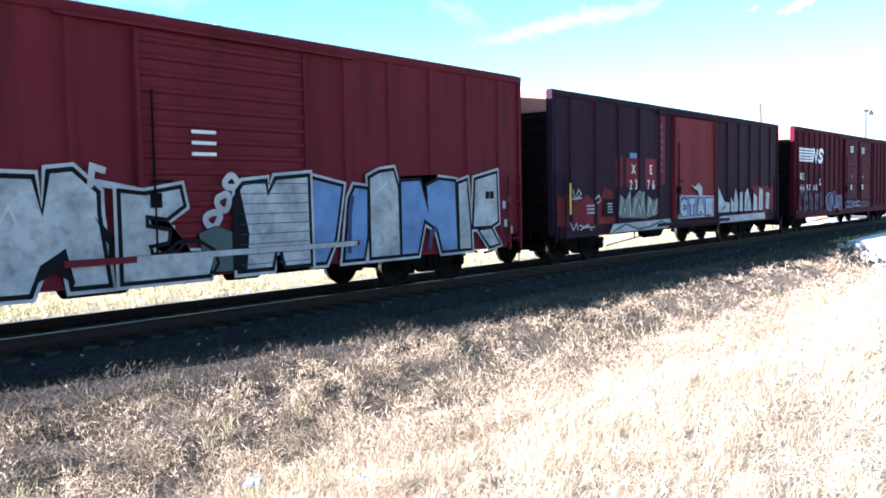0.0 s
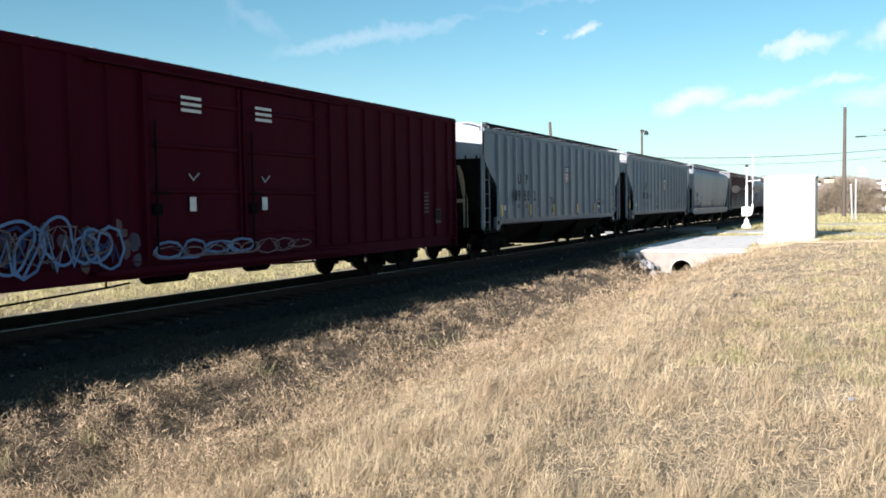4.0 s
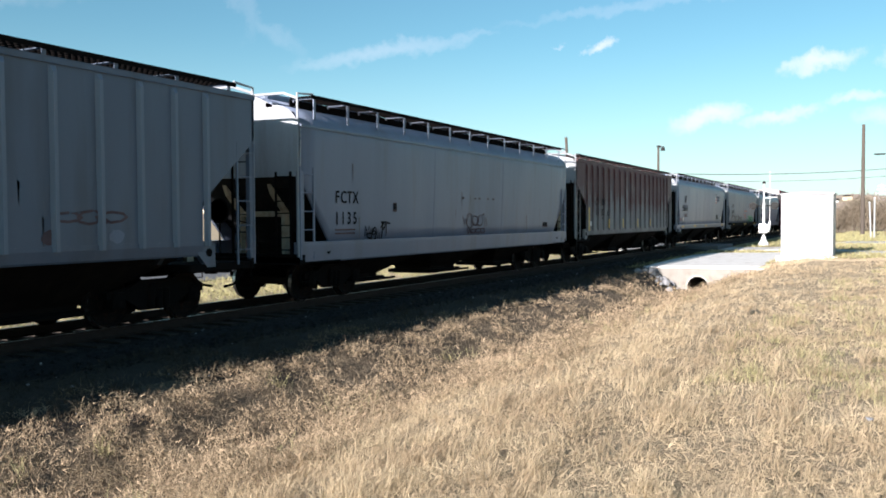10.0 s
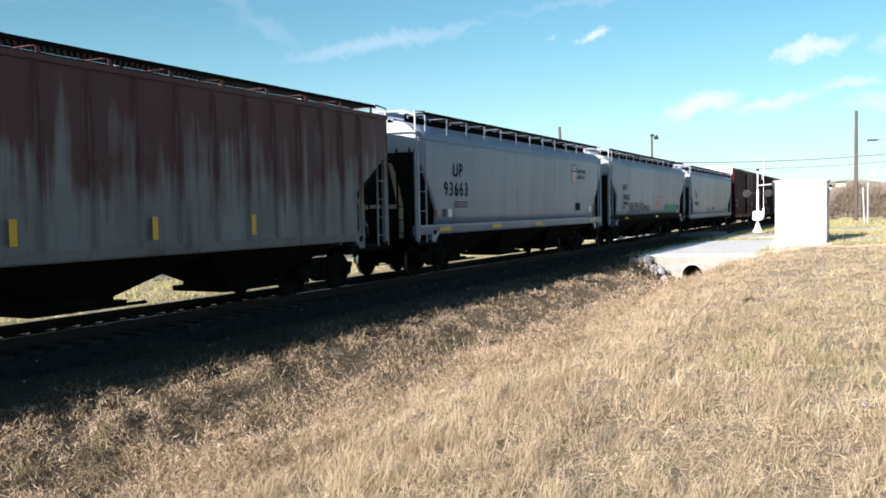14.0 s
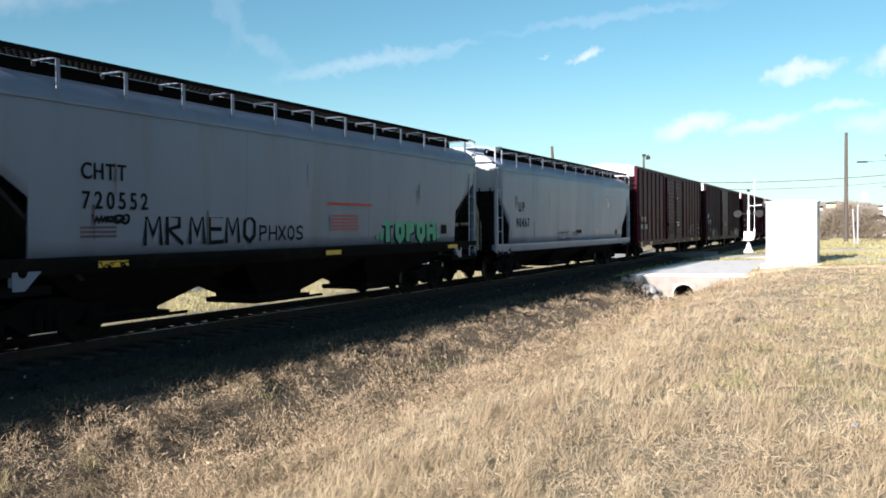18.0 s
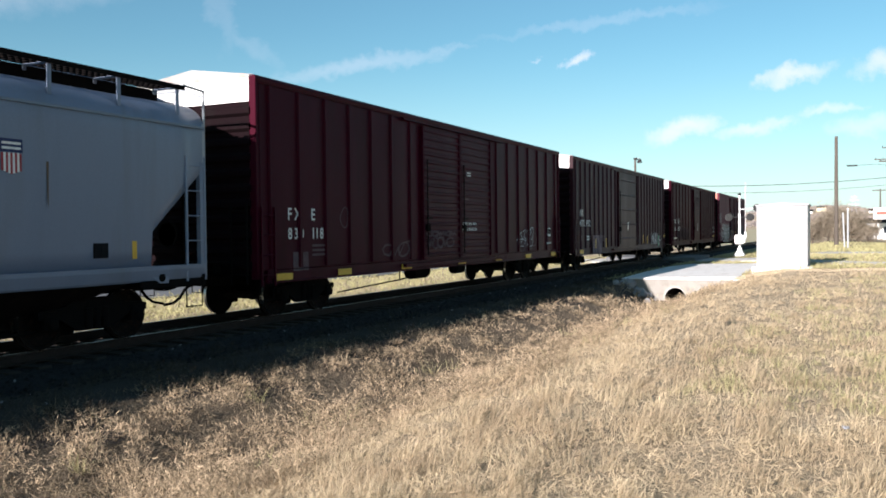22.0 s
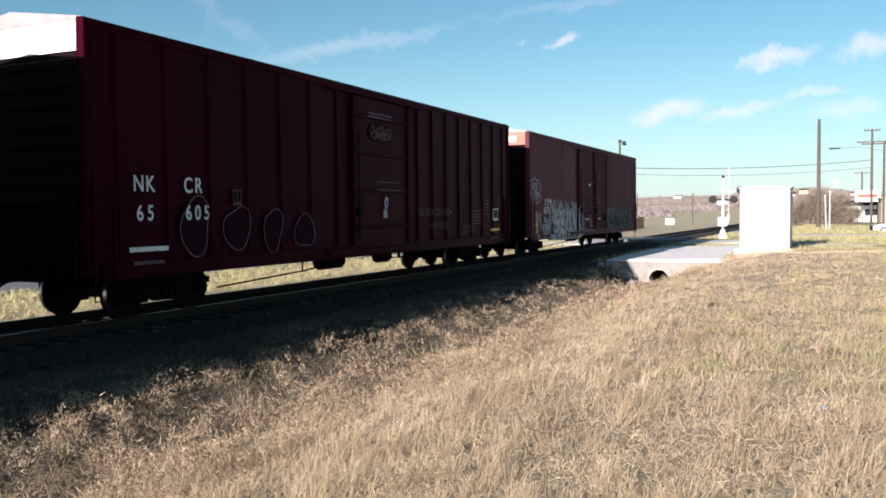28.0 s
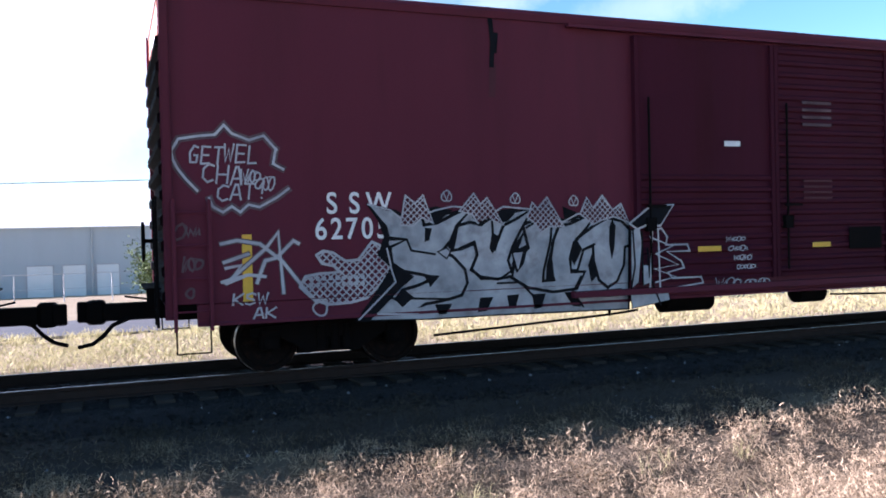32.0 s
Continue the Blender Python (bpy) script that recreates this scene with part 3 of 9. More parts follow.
HOSE = Mesh().pipe([(0.1, 0.28, 0.78), (0.3, 0.3, 0.7), (0.42, 0.3, 0.56), (0.55, 0.25, 0.46), (0.72, 0.15, 0.42)], 0.028, 8).data("air_hose", M_UNDER)
CUTLEVER = Mesh().pipe([(0.06, -1.45, 0.92), (0.06, -1.25, 0.92), (0.1, -0.3, 0.98), (0.45, -0.1, 1.05)], 0.014).pipe([(0.06, -1.45, 0.92), (0.06, -1.45, 0.72), (0.06, -1.2, 0.72), (0.06, -1.2, 0.9)], 0.012).data("cut_lever", M_UNDER)
WHEELS = []


def running_gear(car, length, truck_at, reach=0.0):
    for s in (-1, 1):
        t = part("truck", BOLSTER, M_UNDER, car, "grimy cast steel two-axle truck", at=(s * truck_at, 0, 0))
        for y in (-1.0, 1.0):
            part("side_frame", SIDEFRAME, M_UNDER, t, at=(0, y, 0, 0, 0, 0 if y < 0 else 180))
        for x in (-0.865, 0.865):
            w = part("wheelset", WHEELSET, M_WHEEL, t)
            WHEELS.append((w, x))
        for x in (-0.36, 0.36):
            part("brake_beam", BRAKEBEAM, M_UNDER, t, at=(x, 0, 0))
        turn = 0 if s > 0 else 180
        part("coupler", COUPLER, M_UNDER, car, at=(s * (length / 2 + reach), 0, 0, 0, 0, turn))
        part("air_hose", HOSE, M_UNDER, car, "black rubber air hose", at=(s * (length / 2 + reach), 0, 0, 0, 0, turn))
        part("cut_lever", CUTLEVER, M_UNDER, car, at=(s * length / 2, 0, 0, 0, 0, turn))


def ladder_mesh(width, z0, z1, rungs, r=0.013):
    """Stiles in the x-z plane; the rungs are pieces of their own."""
    m = Mesh()
    for x in (-width / 2, width / 2):
        m.box(x - 0.022, x + 0.022, -0.018, 0.018, z0, z1, 0.004)
    return m, [z0 + (z1 - z0) * (i + 0.6) / rungs for i in range(rungs)], Mesh().rod((-width / 2, 0, 0), (width / 2, 0, 0), r, 6)


def ladder(car, x, y, z0, z1, rungs, material, width=0.42, turn=0):
    m, heights, rung = ladder_mesh(width, z0, z1, rungs)
    ob = part("ladder", m, material, car, at=(x, y, 0, 0, 0, turn))
    data = rung.data("rung", material)
    for z in heights:
        part("rung", data, material, ob, at=(0, 0, z))
    return ob


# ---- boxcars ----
# end wall paint, near black to carry the shade between coupled cars
M_ENDSHADE = mat("shaded_end_paint", (0.006, 0.003, 0.004), (0.010, 0.004, 0.005), 0.85, scale=1.5, dirt=(0.008, 0.006, 0.006), dirt_amount=0.6, spec=0.05)
M_OLDPOST = car_paint("chalked_post_paint", (0.078, 0.028, 0.042), (0.055, 0.018, 0.028), 0.7, scale=1.2, streak=1, dirt=(0.05, 0.02, 0.022), dirt_amount=0.4, k=0.5, sheen=0.12)
M_HEADW = mat("white_end_paint", (0.66, 0.64, 0.62), (0.55, 0.52, 0.5), 0.6, scale=1.5)
M_FADED = mat("sun_faded_red_paint", (0.36, 0.16, 0.12), (0.28, 0.11, 0.08), 0.7, scale=1.5)
def boxcar(label, length, eave, sill, half, paint, doors, posts, truck_at, door_paint=None, door_ribs=14, door_top=0.12, post_wide=0.13, corr=11, roof_lip=0.07, fascia=None, plain_side=None, end_paint=None, ladder_high=False, header=None, reach=0.32, smooth_top=False, track_up=0.1, post_paint=None):
    """doors: (x0, x1) along the side; posts: x places of the outside posts."""
    car = thing("boxcar", label, "boxcar", "freight train")
    L = length / 2
    zb = sill + 0.28
    for s in (-1, 1):
        m = Mesh().box(-L, L, s * (half - 0.06), s * half, zb, eave - 0.1)
        part("side_wall", m, paint, car)
        m = Mesh().prism([(s * (half - 0.08), sill), (s * (half + 0.02), sill), (s * (half + 0.02), sill + 0.03), (s * (half - 0.0), sill + 0.05), (s * (half - 0.0), zb - 0.02), (s * (half + 0.02), zb), (s * (half - 0.08), zb)], "x", -L + 0.35, L - 0.35)
        part("side_sill", m, paint, car)
        m = Mesh().prism([(s * (half - 0.1), eave - 0.14), (s * (half + 0.03), eave - 0.14), (s * (half + 0.05), eave - 0.05), (s * (half + 0.03), eave), (s * (half - 0.1), eave + 0.02)], "x", -L - 0.02, L + 0.02)
        part("roof_edge", m, fascia or paint, car)
        post = Mesh().loft([[(x, s * y, z) for x, y in ((-post_wide / 2, half), (-post_wide / 3, half + 0.05), (post_wide / 3, half + 0.05), (post_wide / 2, half))] for z in (zb + 0.02, zb + 0.1, eave - 0.22, eave - 0.145)]).data("side_post", post_paint or paint)
        for x in posts:
            if not any(a - 0.05 < x < b + 0.05 for a, b in doors):
                part("side_post", post, paint, car, at=(x, 0, 0))
        for e in (-1, 1):
            m = Mesh().box(e * L - 0.09 * e, e * L + 0.01 * e, s * (half - 0.12), s * (half + 0.03), sill + 0.1, eave - 0.02, 0.01)
            part("corner_post", m, paint, car)
        for a, b in doors:
            door = part("door", Mesh().box(a, b, s * half, s * (half + 0.055), zb - 0.02, eave - door_top - 0.12, 0.006), door_paint or paint, car, "sliding steel door")
            n = door_ribs
            high = eave - door_top - 0.12 - zb
            flat_top = smooth_top and a == doors[0][0]
            if n:
                rib = Mesh().prism([(s * (half + 0.05), -0.055), (s * (half + 0.085), -0.025), (s * (half + 0.085), 0.025), (s * (half + 0.05), 0.055)], "x", a + 0.07, b - 0.07).data("door_rib", door_paint or paint)
                for i in range(n if not flat_top else n // 2 - 1):
                    part("door_rib", rib, door_paint or paint, door, at=(0, 0, zb + high * (i + 0.5) / n))
            for x in (a + 0.03, b - 0.03):
                part("door_frame", Mesh().box(x - 0.035, x + 0.035, s * (half + 0.05), s * (half + 0.095), zb - 0.02, eave - door_top - 0.13, 0.006), door_paint or paint, door)
            part("door_lock", Mesh().rod((a + 0.22, s * (half + 0.11), zb + 0.1), (a + 0.22, s * (half + 0.11), zb + high * 0.75), 0.018).box(a + 0.14, a + 0.3, s * (half + 0.08), s * (half + 0.14), zb + 0.75, zb + 0.95, 0.01).box(a + 0.17, a + 0.5, s * (half + 0.1), s * (half + 0.13), zb + 1.1, zb + 1.14), M_UNDER, door)
        lo, hi = min(a for a, b in doors), max(b for a, b in doors)
        part("door_track", Mesh().box(lo - 1.1, hi + 1.1, s * (half + 0.01), s * (half + 0.12), sill + track_up, sill + track_up + 0.09, 0.01), paint, car)
        part("door_track", Mesh().box(lo - 1.1, hi + 1.1, s * (half + 0.03), s * (half + 0.1), eave - 0.2, eave - 0.145, 0.01), paint, car)
        for e in (-1, 1):
            x = e * (L - 0.3)
            ladder(car, x, s * (half + 0.07), sill - 0.05, (eave - 0.25) if ladder_high else sill + 1.55, 9 if ladder_high else 4, paint)
            part("sill_step", Mesh().pipe([(x - 0.2, s * (half + 0.02), sill + 0.1), (x - 0.2, s * (half + 0.02), sill - 0.32), (x + 0.2, s * (half + 0.02), sill - 0.32), (x + 0.2, s * (half + 0.02), sill + 0.1)], 0.014), M_UNDER, car)
    for e in (-1, 1):
        # pressed end with horizontal corrugations
        prof = [(e * (L - 0.14), sill + 0.15)]
        for i in range(corr):
            z0 = sill + 0.2 + (eave - 0.55 - sill - 0.2) * i / corr
            h = (eave - 0.55 - sill - 0.2) / corr
            prof += [(e * (L - 0.03), z0), (e * (L - 0.03), z0 + h * 0.22), (e * (L + 0.05), z0 + h * 0.4), (e * (L + 0.05), z0 + h * 0.7), (e * (L - 0.03), z0 + h * 0.9)]
        prof += [(e * (L - 0.03), eave - 0.5), (e * (L - 0.14), eave - 0.5)]
        # end walls default to the paint that holds the neighbouring car's shade
        part("end_wall", Mesh().prism(prof, "y", -half + 0.1, half - 0.1), end_paint or M_ENDSHADE, car, "pressed steel end with horizontal corrugations")
        part("end_header", Mesh().prism([(-half + 0.08, eave - 0.5), (half - 0.08, eave - 0.5), (half - 0.08, eave - 0.02), (0, eave + 0.2), (-half + 0.08, eave - 0.02)], "x", e * L - 0.1 * e, e * (L - 0.015)), header or paint, car)
        ladder(car, e * (L + 0.1), -half + 0.35, sill, sill + 1.6, 5, M_UNDER, 0.4, 90)
        part("brake_platform", Mesh().box(e * (L + 0.02), e * (L + 0.22), -0.75, 0.75, sill + 0.42, sill + 0.45).box(e * (L + 0.02), e * (L + 0.2), -0.7, -0.66, sill + 0.22, sill + 0.42), M_UNDER, car)
    part("brake_wheel", Mesh().turn([(-L - 0.2, 0.28), (-L - 0.16, 0.28), (-L - 0.16, 0.24), (-L - 0.2, 0.24)], "x", 18, at=(0, 0.55, 1.8)).rod((-L - 0.18, 0.3, 1.8), (-L - 0.18, 0.8, 1.8), 0.015).rod((-L - 0.18, 0.55, 1.5), (-L - 0.18, 0.55, 2.05), 0.015).rod((-L - 0.05, 0.55, 1.8), (-L - 0.2, 0.55, 1.8), 0.03), M_UNDER, car)
    m = Mesh().prism([(-half + 0.02, eave - 0.02), (half - 0.02, eave - 0.02), (half - 0.02, eave + 0.02), (0, eave + 0.24), (-half + 0.02, eave + 0.02)], "x", -L, L)
    k = int(length / 1.05)
    for i in range(1, k):
        x = -L + length * i / k
        m.prism([(-half + 0.15, eave + 0.005), (half - 0.15, eave + 0.005), (half - 0.15, eave + 0.06), (0, eave + 0.275), (-half + 0.15, eave + 0.06)], "x", max(-L, x - 0.04), min(L, x + 0.04))
    part("roof", m, M_ROOF, car, "galvanised steel roof with raised seams")
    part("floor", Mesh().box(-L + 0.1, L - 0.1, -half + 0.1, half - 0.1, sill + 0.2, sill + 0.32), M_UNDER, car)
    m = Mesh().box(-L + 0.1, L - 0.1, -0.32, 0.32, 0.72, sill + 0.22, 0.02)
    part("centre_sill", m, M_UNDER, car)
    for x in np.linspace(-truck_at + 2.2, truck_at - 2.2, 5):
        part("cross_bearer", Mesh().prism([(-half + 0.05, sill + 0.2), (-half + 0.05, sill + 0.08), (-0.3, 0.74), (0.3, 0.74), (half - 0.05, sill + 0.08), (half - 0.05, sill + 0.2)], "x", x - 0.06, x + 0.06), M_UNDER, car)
    part("brake_cylinder", Mesh().turn([(-0.35, 0.05), (-0.3, 0.17), (0.25, 0.17), (0.35, 0.06)], "x", 14, at=(1.2, -1.0, 0.66)), M_UNDER, car)
    part("air_reservoir", Mesh().turn([(-0.55, 0.05), (-0.45, 0.2), (0.45, 0.2), (0.55, 0.05)], "x", 14, at=(-1.3, -0.9, 0.66)).box(-1.5, -1.44, -1.0, -0.8, 0.66, sill + 0.2).box(-1.15, -1.09, -1.0, -0.8, 0.66, sill + 0.2), M_UNDER, car)
    part("brake_rod", Mesh().pipe([(-truck_at + 1.5, -0.9, 0.35), (-2.9, -1.2, 0.52), (-2.4, -1.2, 0.56)], 0.02).rod((-2.9, -1.2, 0.5), (-2.9, -1.2, sill + 0.1), 0.02), M_UNDER, car)
    part("brake_rod", Mesh().pipe([(1.7, -1.0, 0.6), (truck_at - 1.5, -0.8, 0.45)], 0.02), M_UNDER, car)
    running_gear(car, length, truck_at, reach)
    return car


# ---- covered hoppers ----
# lighter copy of the car grey: sunlight on ends and rails put into paint
M_ENDGREY = mat("sunlit_grey_paint", (0.32, 0.335, 0.36), (0.25, 0.265, 0.285), 0.6, scale=1.4, streak=1, dirt=(0.2, 0.19, 0.18), dirt_amount=0.5, bump=0.05)
# brace colour raised to the beige it shows in sun, with brown dirt
M_TANPOST = mat("sunlit_tan_steel", (0.42, 0.36, 0.27), (0.30, 0.25, 0.19), 0.8, scale=3.0, dirt=(0.16, 0.11, 0.08), dirt_amount=0.5)


def corrode(m, heavy, dark, top, bottom):
    """Rust that has run down from the roof: thick above, thinning to narrow runs below, in patches along the side."""
    n, l = m.node_tree.nodes, m.node_tree.links
    hsv = next(k for k in n if k.bl_idname == "ShaderNodeHueSaturation")
    before = hsv.inputs["Color"].links[0].from_socket
    tc = n.new("ShaderNodeTexCoord")
    runs, patches, split = n.new("ShaderNodeTexNoise"), n.new("ShaderNodeTexNoise"), n.new("ShaderNodeSeparateXYZ")
    mp = n.new("ShaderNodeMapping")
    mp.inputs["Scale"].default_value = (5.5, 5.5, 0.32)
    l.new(tc.outputs["Object"], mp.inputs["Vector"])
    l.new(mp.outputs[0], runs.inputs["Vector"])
    runs.inputs["Scale"].default_value, runs.inputs["Detail"].default_value = 1.0, 6
    l.new(tc.outputs["Object"], patches.inputs["Vector"])
    patches.inputs["Scale"].default_value, patches.inputs["Detail"].default_value = 0.8, 4
    l.new(tc.outputs["Object"], split.inputs[0])
    fall = n.new("ShaderNodeMapRange")
    fall.inputs["From Min"].default_value, fall.inputs["From Max"].default_value = bottom, top
    fall.inputs["To Min"].default_value, fall.inputs["To Max"].default_value = -0.36, 0.26
    l.new(split.outputs["Z"], fall.inputs["Value"])

    def op(kind, a, b):
        k = n.new("ShaderNodeMath")
        k.operation = kind
        for i, v in enumerate((a, b)):
            if isinstance(v, (int, float)):
                k.inputs[i].default_value = v
            else:
                l.new(v, k.inputs[i])
        return k.outputs[0]

    level = op("ADD", op("ADD", op("MULTIPLY", runs.outputs["Fac"], 0.95), op("MULTIPLY", patches.outputs["Fac"], 0.75)), fall.outputs[0])
    ramp = n.new("ShaderNodeMapRange")
    ramp.inputs["From Min"].default_value, ramp.inputs["From Max"].default_value = 0.62, 0.86
    l.new(level, ramp.inputs["Value"])
    both = n.new("ShaderNodeMix")
    both.data_type = "RGBA"
    l.new(runs.outputs["Fac"], both.inputs["Factor"])
    both.inputs["A"].default_value, both.inputs["B"].default_value = (*heavy, 1), (*dark, 1)
    over = n.new("ShaderNodeMix")
    over.data_type = "RGBA"
    l.new(op("MULTIPLY", ramp.outputs[0], 0.92), over.inputs["Factor"])
    l.new(before, over.inputs["A"])
    l.new(both.outputs["Result"], over.inputs["B"])
    l.new(over.outputs["Result"], hsv.inputs["Color"])


corrode(M_RUSTY, (0.10, 0.03, 0.032), (0.045, 0.016, 0.018), 4.1, 1.4)


def hopper(label, length, top, bottom, half, paint, ribs, cut, curved, walk_z, truck_at, bays=3, bay_paint=None, sill_paint=None, sill_drop=0.2, rib_paint=None):
    """cut: (run, height) of the slanted lower corners of the side sheet. curved: smooth bulging side instead of posts."""
    car = thing("covered_hopper", label, "hopper car", "freight train")
    L = length / 2
    run, knee, heel = cut

    def out(z):
        """Half width of the body at height z."""
        if not curved:
            return half
        u = (z - bottom) / (top - bottom)
        return half - 0.10 * (1 - u) ** 2 - (0.0 if u < 0.83 else 0.75 * (1 - math.sqrt(max(0, 1 - ((u - 0.83) / 0.17) ** 2))))

    def low(x):
        e = L - abs(x)
        return heel + (knee - heel) * max(0.0, 1 - e / run) if e < run - 0.002 else bottom

    xs = sorted({-L, -L + run * 0.5, -L + run - 0.01, L - run + 0.01, L - run * 0.5, L} | set(np.linspace(-L + run, L - run, 9)))
    for s in (-1, 1):
        m, nz = Mesh(), 14
        cols = []
        for x in xs:
            z0 = low(x)
            cols.append([(x, s * out(z), z) for z in [z0 + (top - z0) * (1 - (1 - q) ** 1.5) for q in np.linspace(0, 1, nz)]])
        n = nz
        m.add([p for c in cols for p in c], [(i * n + j, (i + 1) * n + j, (i + 1) * n + j + 1, i * n + j + 1) for i in range(len(xs) - 1) for j in range(n - 1)])
        k = len(m.v)
        inner = [[(x, y - s * 0.05, z) for x, y, z in c] for c in cols]
        m.add([p for c in inner for p in c], [(i * n + j, i * n + j + 1, (i + 1) * n + j + 1, (i + 1) * n + j) for i in range(len(xs) - 1) for j in range(n - 1)])
        q = len(xs) - 1
        for a in range(q):
            m.f += [(a * n, k + a * n, k + (a + 1) * n, (a + 1) * n)]
            m.m += [0]
        for a in (0, q):
            m.f += [(a * n + j, a * n + j + 1, k + a * n + j + 1, k + a * n + j) for j in range(n - 1)]
            m.m += [0] * (n - 1)
        side = part("side_sheet", m, paint, car)
        if curved:
            smooth(side)
            # ridge in the lightened grey, so its highlight line is in the colour
            for z, h in ((top - 0.50, 0.04),):
                part("shoulder_ridge", Mesh().box(-L + 0.02, L - 0.02, *sorted((s * (out(z) - 0.02), s * (out(z) + 0.03))), z, z + h), M_RIBGREY, side, "pale ridge along the shoulder")
            for x in np.linspace(-L + run * 1.2, L - run * 1.2, 4)[1:-1]:
                part("weld_seam", Mesh().loft([[(x + dx, s * (out(z) + dy), z) for dx, dy in ((-0.02, -0.004), (0, 0.006), (0.02, -0.004))] for z in np.linspace(bottom + 0.05, top - 0.45, 12)]), paint, side)
        part("side_sill", Mesh().prism([(s * (half - 0.2), bottom - sill_drop), (s * (half - 0.04), bottom - sill_drop), (s * (half - 0.02), bottom - sill_drop + 0.03), (s * (half + 0.015), bottom - 0.01), (s * (half + 0.015), bottom + 0.06), (s * (half - 0.2), bottom + 0.06)], "x", -L + (run if not curved else 0.02), L - (run if not curved else 0.02)), sill_paint or paint, car)
        part("top_chord", Mesh().box(-L, L, s * (out(top) - 0.12), s * (out(top) + 0.03), top - 0.06, top + 0.04, 0.01), paint, car)
        if not curved:
            rib = Mesh().loft([[(x, s * y, z) for x, y in ((-0.07, half), (-0.032, half + 0.07), (0.032, half + 0.07), (0.07, half))] for z in (bottom - 0.02, top - 0.18)] + [[(-0.07, s * half, top - 0.08), (-0.05, s * (half + 0.01), top - 0.08), (0.05, s * (half + 0.01), top - 0.08), (0.07, s * half, top - 0.08)]]).data("side_post", rib_paint or paint)
            for x in ribs:
                part("side_post", rib, paint, car, at=(x, 0, 0))
    # roof, slightly arched, with a trough of hatches
    arch = [(y, top + 0.26 * (1 - (y / out(top)) ** 2)) for y in np.linspace(-out(top), out(top), 9)]
    smooth(part("roof", Mesh().prism([(-out(top), top - 0.02)] + arch + [(out(top), top - 0.02)], "x", -L + 0.04, L - 0.04), paint, car))
    for x in np.linspace(-L + 1.6, L - 1.6, 6):
        hatch = part("hatch_cover", Mesh().box(x - 1.05, x + 1.05, -0.3, 0.3, top + 0.22, top + 0.36, 0.04), paint, car)
        part("hatch_latch", Mesh().box(x - 0.04, x + 0.04, -0.36, 0.36, top + 0.36, top + 0.39), M_GALV, hatch)
    # dark plate added for the shaded band beside the hatches, then raised walkways both sides, of open grating
    for s in (-1, 1):
        y0, y1 = sorted((s * (half - 0.62), s * (half - 0.05)))
        m = Mesh()
        for y in np.linspace(y0, y1, 5):
            m.box(-L + 0.5, L - 0.5, y - 0.008, y + 0.008, walk_z - 0.03, walk_z)
        for x in np.arange(-L + 0.5, L - 0.49, 0.12):
            m.box(x - 0.006, x + 0.006, y0, y1, walk_z - 0.025, walk_z - 0.004)
        part("running_board", m, M_UNDER, car, "dark steel grating walkway")
        part("shade_plate", Mesh().box(-L + 0.5, L - 0.5, *sorted((s * (half - 0.66), s * (half - 0.63))), top - 0.02, walk_z - 0.035), M_UNDER, car, "dark plate added for the shaded band under the walkway")
        part("walkway_edge", Mesh().box(-L + 0.45, L - 0.45, *sorted((s * (half - 0.05), s * (half - 0.02))), walk_z - 0.07, walk_z + 0.01), M_UNDER, car)
        stay = Mesh().box(-0.02, 0.02, y0, y1, walk_z - 0.06, walk_z - 0.03).box(-0.035, 0.035, s * (half - 0.07) - 0.012, s * (half - 0.07) + 0.012, (bottom + 0.9 * (top - bottom)) if curved else top, walk_z - 0.03).box(-0.03, 0.03, s * (half - 0.6) - 0.012, s * (half - 0.6) + 0.012, top + 0.1, walk_z - 0.03).data("walkway_bracket", paint)
        for x in np.linspace(-L + 0.6, L - 0.6, 13):
            part("walkway_bracket", stay, paint, car, at=(x, 0, 0))
    zf = 1.02
    rise = [float(v) for v in np.linspace(knee, top - 0.02, 10)]
    for e in (-1, 1):
        # upper end sheet, slope sheet running in under the body, end floor and posts
        # end sheet takes the lighter grey that stands for direct sun
        part("end_sheet", Mesh().prism([(out(z), z) for z in rise] + arch[::-1] + [(-out(z), z) for z in rise[::-1]], "x", e * (L - 0.05), e * L), M_ENDGREY, car, "end sheet coloured pale to read as sunlit")
        # slope sheet is coloured dark for the shade under the end
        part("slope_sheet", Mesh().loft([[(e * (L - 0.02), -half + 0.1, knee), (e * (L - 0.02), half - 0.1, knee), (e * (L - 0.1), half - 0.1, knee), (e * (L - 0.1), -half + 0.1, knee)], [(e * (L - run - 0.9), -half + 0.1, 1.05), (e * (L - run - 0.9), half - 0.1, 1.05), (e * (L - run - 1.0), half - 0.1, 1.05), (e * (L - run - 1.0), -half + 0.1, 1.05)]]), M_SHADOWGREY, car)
        part("end_sill", Mesh().box(e * (L - run - 0.3), e * L, -half + 0.02, half - 0.02, zf - 0.14, zf, 0.02), M_UNDER, car)
        part("end_beam", Mesh().box(e * (L - 0.12), e * L, -half, half, zf - 0.16, zf + 0.06, 0.02), M_UNDER, car)
        for y in (-half + 0.06, half - 0.06):
            part("end_post", Mesh().box(e * (L - 0.12), e * L, y - 0.05, y + 0.05, zf, knee + 0.1, 0.01), paint, car)
            ladder(car, e * (L - 0.24), y * 1.03, zf - 0.05, knee - 0.05 if not curved else knee + 0.2, 5, paint, 0.46)
            pad = part("jacking_pad", Mesh().prism([(e * (L - run - 0.3), bottom + 0.02), (e * (L - run + 0.32), bottom + 0.02), (e * (L - run + 0.32), zf - 0.06), (e * (L - run + 0.12), zf - 0.06)], "y", y - 0.05, y + 0.05), paint, car)
